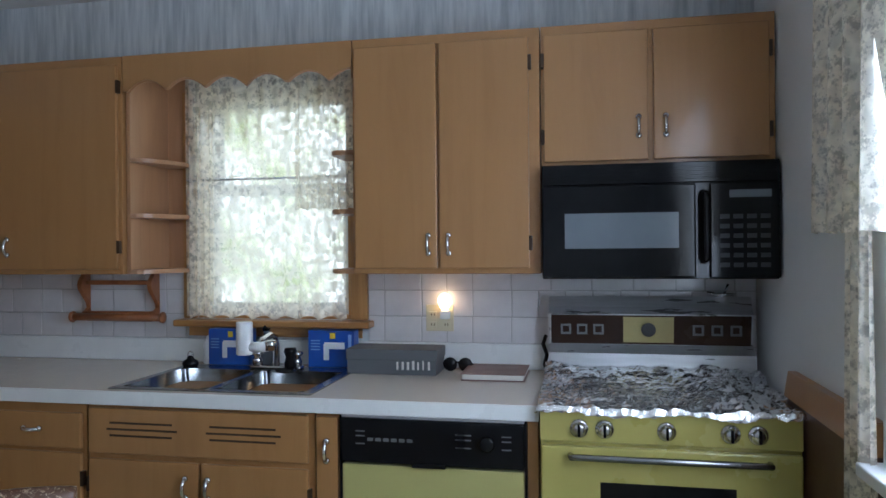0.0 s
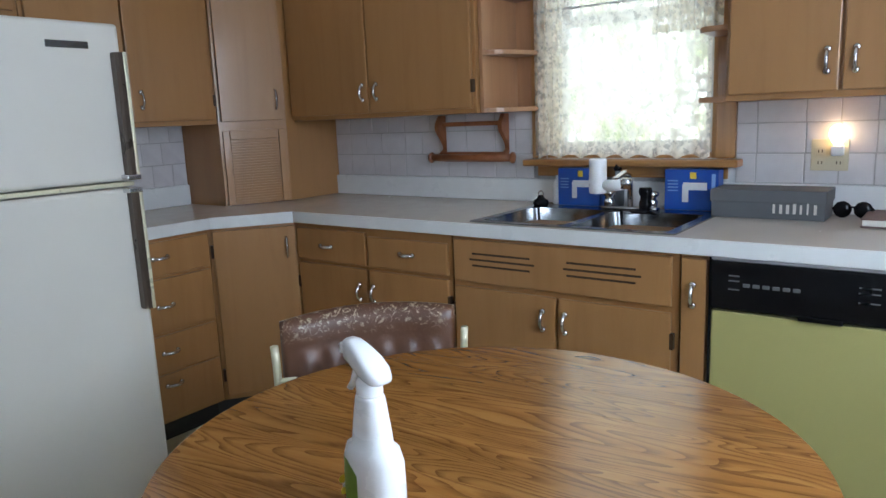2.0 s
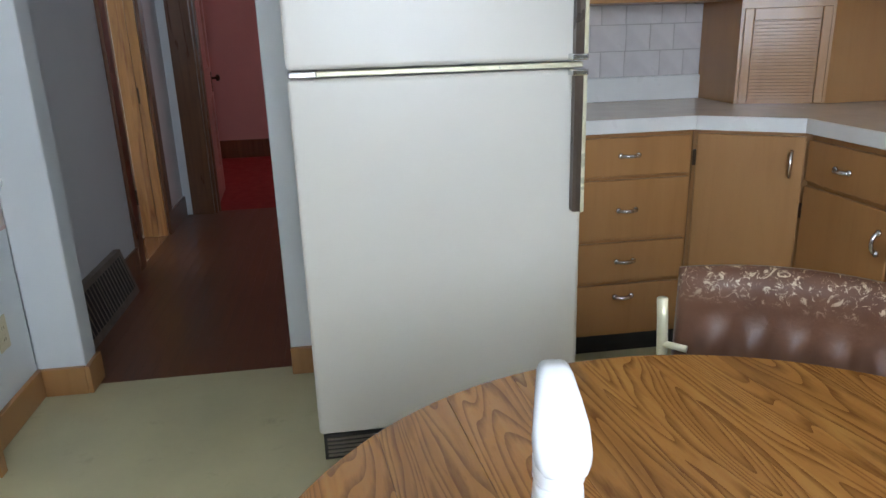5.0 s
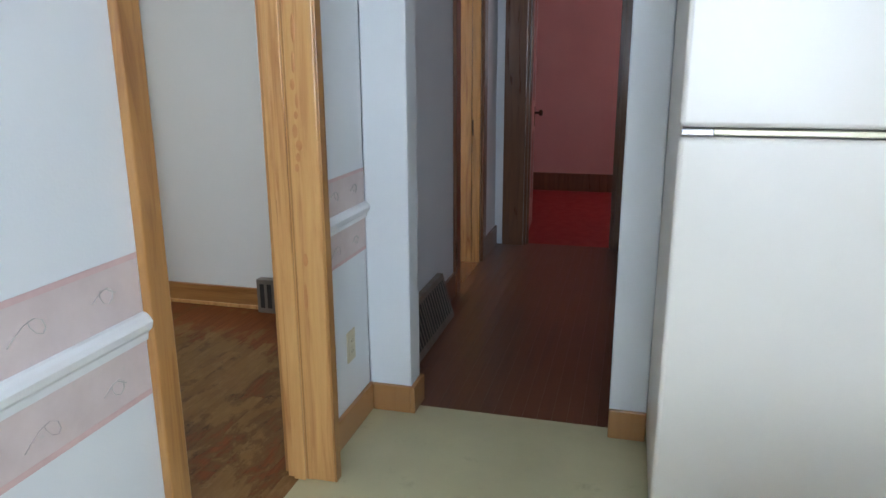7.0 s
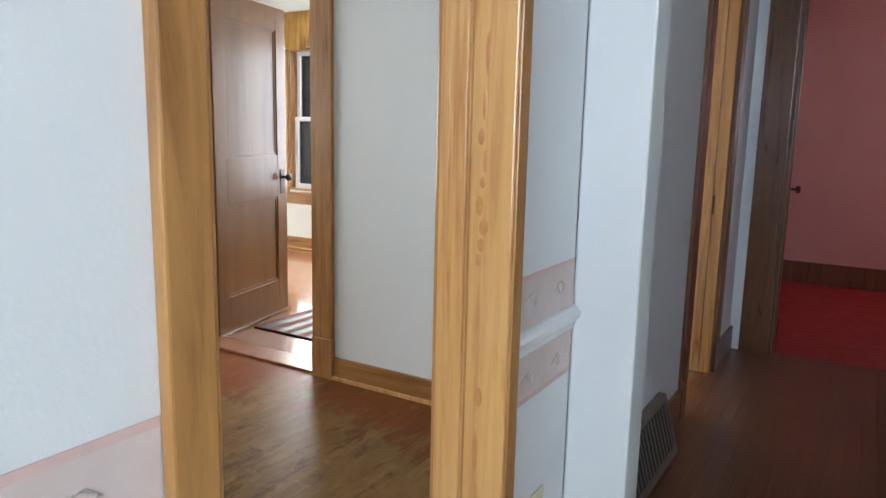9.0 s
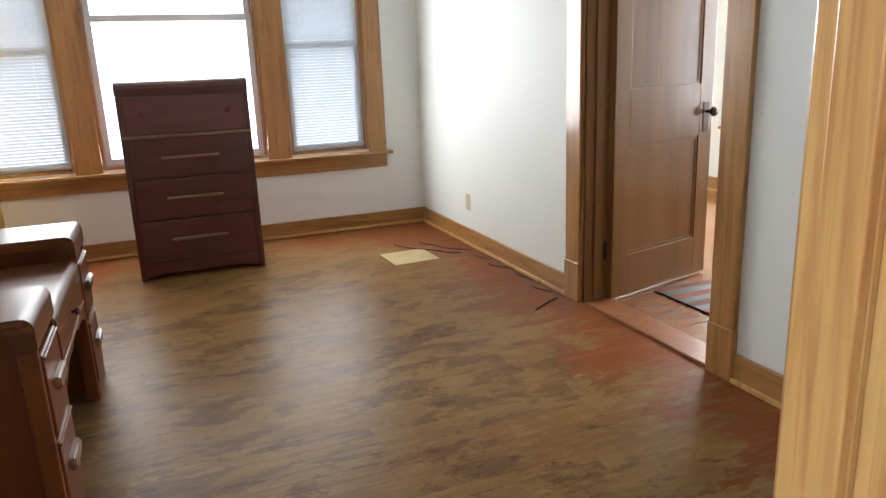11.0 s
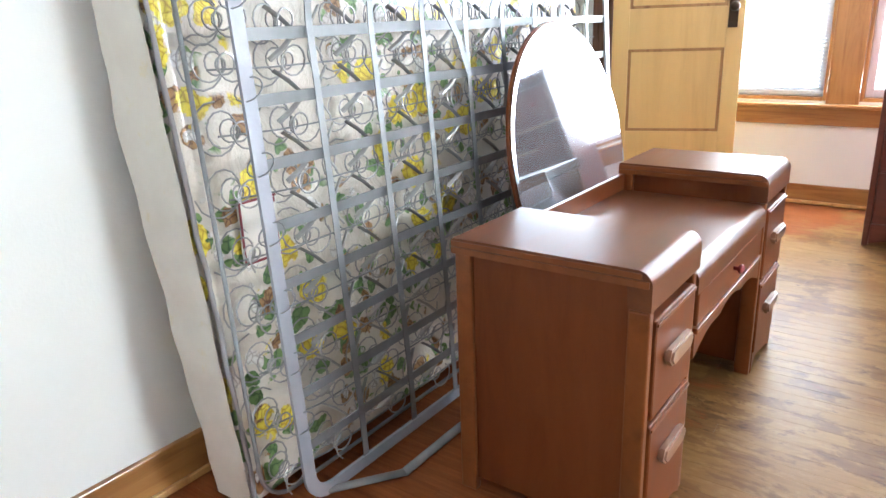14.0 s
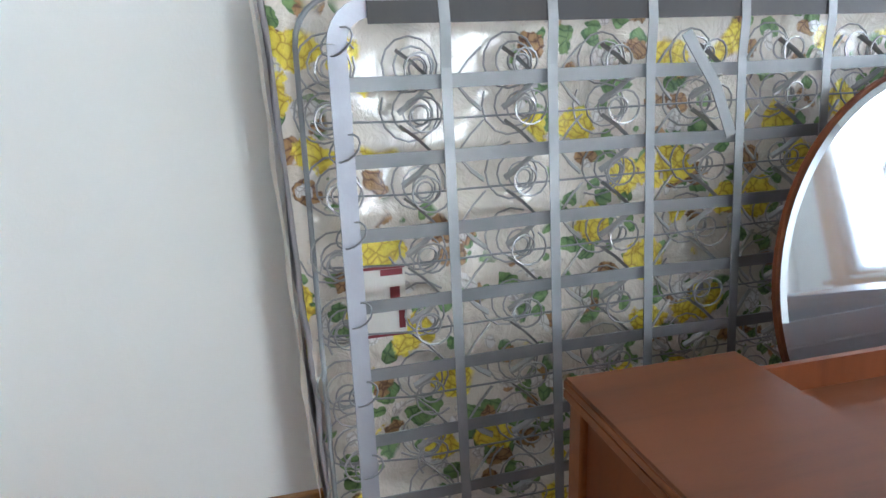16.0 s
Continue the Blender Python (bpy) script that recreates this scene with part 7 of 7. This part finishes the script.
coil_mesh = bmesh.new()
pts = []
for k in range(66):
    a = 2 * math.pi * k / 13
    f = k / 65
    rad = 0.015 + 0.036 * abs(2 * f - 0.75) ** 1.3
    pts.append((0.006 + 0.118 * f, rad * math.cos(a), rad * math.sin(a)))
tube(pts, 0.0022, 5, bm=coil_mesh)
coil_data = bpy.data.meshes.new("coil")
coil_mesh.to_mesh(coil_data)
coil_mesh.free()
coil_data.materials.append(COIL_WIRE)
brace_data = []
for s in (-1, 1):
    brace_mesh = bmesh.new()
    tube([(0.045, s * 0.080, -0.056), (0.033, s * 0.052, -0.034), (0.020, s * 0.020, 0.0), (0.033, s * 0.052, 0.034), (0.045, s * 0.080, 0.056)], 0.007, 5, bm=brace_mesh, flat=0.35)
    me = bpy.data.meshes.new("cross_brace")
    brace_mesh.to_mesh(me)
    brace_mesh.free()
    me.materials.append(COIL_WIRE)
    brace_data.append(me)
for i, y in enumerate([BY1 - 0.03] + ys):
    for j, z in enumerate([BZ1 - 0.04] + zs_):
        zc = z - 0.062
        if zc < 0.06:
            continue
        ob = new("coil", coil_data)
        ob.parent = bs
        ob.location = Vector((bx_at(zc), y + 0.055 - 0.02 * random.random(), zc + 0.012 * (random.random() - 0.5))) - Vector((-0.7, -2.1, 0))
        ob.rotation_euler = (random.random() * 6.28, 0.06 * (random.random() - 0.5), 0.10 * (random.random() - 0.5))
        if i and j:
            for me in brace_data:
                ob = new("cross_brace", me)
                ob.parent = bs
                ob.location = Vector((bx_at(z), y, z)) - Vector((-0.7, -2.1, 0))
for z in (1.20, 1.02, 0.865, 0.715, 0.56, 0.41, 0.26):
    part("clip_ring", tube([(bx_at(z, -0.004 + 0.014 * math.cos(a)), BY1 + 0.026 * math.cos(a + 0.5), z + 0.024 * math.sin(a)) for a in (k * 0.45 for k in range(15))], 0.0020, 5), GALV, bs)
part("loose_strap", tube([(bx_at(1.2, -0.02), -1.80, 1.20), (bx_at(1.1, -0.03), -1.86, 1.10), (bx_at(1.0, -0.03), -1.90, 1.0)], 0.016, 4, flat=0.12, side=(1, 0, 0)), GALV, bs)

# mattress behind the springs, leaning on the wall
def end_lean(z):
    return 0.038 * z - 0.022


def back_edge(z):
    """How far the foot of the mattress stands off the wall."""
    return -0.335 - 0.11 * max(0.0, 1 - z / 0.9)


mt = thing("mattress", (-0.45, -2.05, 0), "cream mattress printed with yellow roses, standing on edge against the wall", "mattress")
bm = bmesh.new()
rows_, seg = 44, 150
grid = []
MY0, MY1, MZ1 = -2.96, -1.055, 1.315
for j in range(rows_ + 1):
    f = j / rows_
    z = 0.004 + (MZ1 - 0.004) * f
    edge = min(f, 1 - f) * MZ1
    round_ = 0.05 * (1 - min(edge / 0.06, 1)) ** 2
    ring = []
    x0, x1 = bx_at(z, 0.128) + round_, back_edge(z) + 0.010 - round_
    for k in range(seg):
        u = k / seg
        cx, cy, hx, hy = (x0 + x1) / 2, (MY0 + MY1) / 2, (x1 - x0) / 2, (MY1 - MY0) / 2
        per = 2 * (hx + hy) * 2
        s = u * per
        if s < 2 * hy:
            p = (x0, MY1 - s)
        elif s < 2 * hy + 2 * hx:
            p = (x0 + (s - 2 * hy), MY0)
        elif s < 4 * hy + 2 * hx:
            p = (x1, MY0 + (s - 2 * hy - 2 * hx))
        else:
            p = (x1 - (s - 4 * hy - 2 * hx), MY1)
        w = 0.010 * noise.noise(Vector((p[0] * 7, p[1] * 6, z * 6))) + 0.004 * noise.noise(Vector((p[0] * 20, p[1] * 18, z * 18)))
        dirx, diry = (-1, 0) if s < 2 * hy else ((0, -1) if s < 2 * hy + 2 * hx else ((0.0, 0) if s < 4 * hy + 2 * hx else (0, 1)))
        ring.append(bm.verts.new((p[0] + dirx * w, p[1] + diry * w * 1.6 + end_lean(z) * (p[1] - MY0) / (MY1 - MY0), z)))
    grid.append(ring)
for a, b in zip(grid, grid[1:]):
    for k in range(seg):
        bm.faces.new((a[k], a[(k + 1) % seg], b[(k + 1) % seg], b[k]))
bm.faces.new(grid[0][::-1])
bm.faces.new(grid[-1])
part("ticking", bm, MATTRESS, mt, smooth=True)
for back, x_ in ((0.132, None), (0.0, -0.335)):
    pts = []
    for k in range(40):
        z = 0.03 + (MZ1 - 0.05) * k / 39
        x = bx_at(z, back) if x_ is None else back_edge(z)
        pts.append((x, MY1 + end_lean(z) + 0.004 + 0.010 * noise.noise(Vector((x_ or 1, 3, z * 9))) + (0.020 * noise.noise(Vector((5, 1, z * 3))) if x_ else 0), z))
    part("piping", tube(pts, 0.0065, 6), PIPING, mt, "dark grey piping", smooth=True)
bdr = bmesh.new()
n = 40
ra_, rb_ = [], []
for k in range(n + 1):
    z = 0.02 + (MZ1 - 0.04) * k / n
    wv = 0.012 * noise.noise(Vector((2, 7, z * 8)))
    ra_.append(bdr.verts.new((bx_at(z, 0.134), MY1 + end_lean(z) + 0.020 + wv * 0.5, z)))
    rb_.append(bdr.verts.new((back_edge(z) - 0.003, MY1 + end_lean(z) + 0.024 + wv, z)))
for k in range(n):
    bdr.faces.new((ra_[k], ra_[k + 1], rb_[k + 1], rb_[k]))
ob = part("border", bdr, MATT_SIDE, mt, "plain cream side border", smooth=True)
lb = part("label_tag", box(bx_at(0.70, 0.108), bx_at(0.70, 0.114), -1.250, -1.140, 0.620, 0.770, 0.001), PAPERS, mt, "white sewn-on label")
for z0, z1, y0, y1 in ((0.750, 0.763, -1.245, -1.200), (0.635, 0.700, -1.247, -1.234), (0.700, 0.725, -1.238, -1.218), (0.764, 0.770, -1.2495, -1.1405), (0.620, 0.626, -1.2495, -1.1405), (0.626, 0.764, -1.146, -1.1405)):
    part("label_print", box(bx_at(0.70, 0.1065), bx_at(0.70, 0.1080), y0, y1, z0, z1), RED_MARK, lb)

# loose board, cable
tl = thing("floor_tile", (0, 0, 0), "loose pale yellow vinyl tile lying on the wooden floor", "tile")
bm = box(-0.155, 0.155, -0.155, 0.155, 0.0005, 0.004, 0.0008)
part("tile", bm, plain("pale_tile_piece", (0.52, 0.41, 0.20), (0.47, 0.36, 0.17), 0.4, scale=6), tl)
tl.location = (0, 0, 0)
tl.matrix_world = pose(-3.19, -3.85, 0.0008, 0, 0, 3)
cb = thing("floor_cable", (-3.5, -3.4, 0), "thin dark cable lying along the baseboard", "cable")
pts = []
for k in range(60):
    f = k / 59
    y = -4.25 + 1.72 * f
    x = -3.42 - 0.20 * min(1, f * 2.4) + 0.06 * math.sin(f * 17) * (1 - f) + 0.02 * math.sin(f * 41)
    pts.append((x if f < 0.93 else x - 0.0 + (f - 0.93) * 3.0, y, 0.0052))
part("cable", tube(pts, 0.0045, 6), CABLE, cb, smooth=True)
cb2 = thing("floor_cable", (-3.3, -4.3, 0), "thin dark cable lying in a loose bow on the floor", "cable")
part("cable", tube([(-3.20 - 0.34 * f + 0.02 * math.sin(f * 9), -4.22 + 0.45 * f + 0.07 * math.sin(f * 3.1), 0.0052) for f in (k / 30 for k in range(31))], 0.0045, 6), CABLE, cb2, smooth=True)
rg_ = thing("striped_rug", (-4.6, -2.2, 0), "dark striped woven rug on the side room floor", "rug")
for k in range(14):
    part("stripe", box(-4.95, -4.12, -2.50 + k * 0.062, -2.50 + k * 0.062 + 0.0615, 0.001, 0.010, 0.002), (RUG, BLACK_MATT, plain("rug_red", (0.20, 0.05, 0.03), (0.14, 0.04, 0.03), 0.9), CABLE)[k % 4], rg_)

# ---------------- floors of wooden strips, wall tiles ----------------
strip_cache = {}


def strip(parent, name, x0, x1, y0, y1, z, mat, gap=0.0004, thick=0.018):
    """One floor strip; strips of one size share their mesh."""
    key = (round(x1 - x0, 3), round(y1 - y0, 4), mat.name)
    if key not in strip_cache:
        bm = box(-(x1 - x0) / 2 + gap, (x1 - x0) / 2 - gap, -(y1 - y0) / 2 + gap, (y1 - y0) / 2 - gap, -thick, 0)
        me = bpy.data.meshes.new(name)
        bm.to_mesh(me)
        bm.free()
        me.materials.append(mat)
        strip_cache[key] = me
    ob = new(name, strip_cache[key])
    ob.parent = parent
    ob.location = ((x0 + x1) / 2, (y0 + y1) / 2, z)
    return ob


rng = random.Random(7)
GAP_DARK = plain("joint_dark", (0.10, 0.055, 0.028), (0.08, 0.042, 0.022), 0.8)


def strip_floor(name, x0, x1, y0, y1, width, mat, label, cuts, z=0.0):
    base = setting(name, sheet(x0, x1, y0, y1, z - 0.0185, 0.04), GAP_DARK, label, "floor")
    n = round((y1 - y0) / width)
    w = (y1 - y0) / n
    for i in range(n):
        joints = [x0]
        for c in range(cuts):
            joints.append(round(x0 + (x1 - x0) * (c + 0.3 + 0.55 * rng.random()) / (cuts + 0.15), 1))
        joints.append(x1)
        for a, b in zip(joints, joints[1:]):
            strip(base, "floor_strip", a, b, y0 + i * w, y0 + (i + 1) * w, z, mat)
    return base


strip_floor("floor_room", RW, RJ + 0.05, RS, 0.097, 0.0572, FLOOR_WOOD, "half-sanded wooden strip floor with rests of red-brown finish", 2)
strip_floor("floor_hall", HE_ - 0.06, STUB - 0.06, HS, HN, 0.0572, HALL_WOOD, "dark varnished wooden strip floor in the hall", 1)
sf = setting("floor_side_room", sheet(-6.5, RW - 0.0, RS, HS, -0.0185, 0.04), GAP_DARK, "glossy orange-brown wooden strip floor", "floor")
bm = bmesh.new()
n = 88
w = (HS - RS) / n
for i in range(n):
    c = -6.5 + 0.6 + 1.5 * rng.random()
    for a, b in ((-6.5, c), (c, RW)):
        box(a + 0.0006, b - 0.0006, RS + i * w + 0.0006, RS + (i + 1) * w - 0.0006, -0.018, -0.0006, bm=bm)
ob = part("floor_strips", bm, W_WOOD, sf)
ob["kind"] = "stuff"

tile_cache = {}


def tiled(name, axis, face, out, a0, a1, z0, rows, skip, label):
    wall = thing(name, (0, 0, 0), label, "wall tiles", kind="structure")
    t0, t1 = 0.0005, 0.003
    bedz = sum(rows)
    gm = bmesh.new()
    cuts = [(a0, a1, z0, z0 + bedz)]
    if skip:
        cuts = [(a0, skip[0], z0, z0 + bedz), (skip[1], a1, z0, z0 + bedz)]
    for p, q, r_, s_ in cuts:
        if axis == "y":
            box(p, q, face + out * t0, face + out * t1, r_, s_, bm=gm)
        else:
            box(face + out * t0, face + out * t1, p, q, r_, s_, bm=gm)
    part("grout", gm, GROUT, wall)
    z = z0
    for j, h in enumerate(rows):
        a = a0 - 0.05 * (j % 2)
        while a < a1 - 0.01:
            w_ = (0.106, 0.158)[(int(a * 97) + j * 3) % 3 == 0]
            p, q = max(a, a0), min(a + w_, a1)
            a += w_
            if skip and q > skip[0] and p < skip[1]:
                if p < skip[0] - 0.02:
                    q = skip[0]
                elif q > skip[1] + 0.02:
                    p = skip[1]
                else:
                    continue
            if q - p < 0.012:
                continue
            key = (axis, out, round(q - p, 3), round(h, 3))
            if key not in tile_cache:
                g = 0.0022
                hw = (q - p) / 2 - g
                hh = h / 2 - g
                bm = box(-hw, hw, min(0, out * 0.005), max(0, out * 0.005), -hh, hh, 0.0018) if axis == "y" else box(min(0, out * 0.005), max(0, out * 0.005), -hw, hw, -hh, hh, 0.0018)
                me = bpy.data.meshes.new("tile")
                bm.to_mesh(me)
                bm.free()
                me.materials.append(TILE)
                tile_cache[key] = me
            ob = new("tile", tile_cache[key])
            ob.parent = wall
            f_ = face + out * 0.0012
            ob.location = ((p + q) / 2, f_, z + h / 2) if axis == "y" else (f_, (p + q) / 2, z + h / 2)
            ob.rotation_euler = (0.012 * (rng.random() - 0.5), 0, 0.02 * (rng.random() - 0.5))
        z += h


tiled("tiles_north", "y", KN, -1, -2.735, KE - 0.001, 1.031, (0.106, 0.107, 0.078), (-1.53, -0.69), "pale grey-white wall tiles above the worktop")
tiled("tiles_west", "x", KW, 1, 1.985, 2.854, 1.031, (0.106, 0.107, 0.078), None, "pale grey-white wall tiles above the short counter")
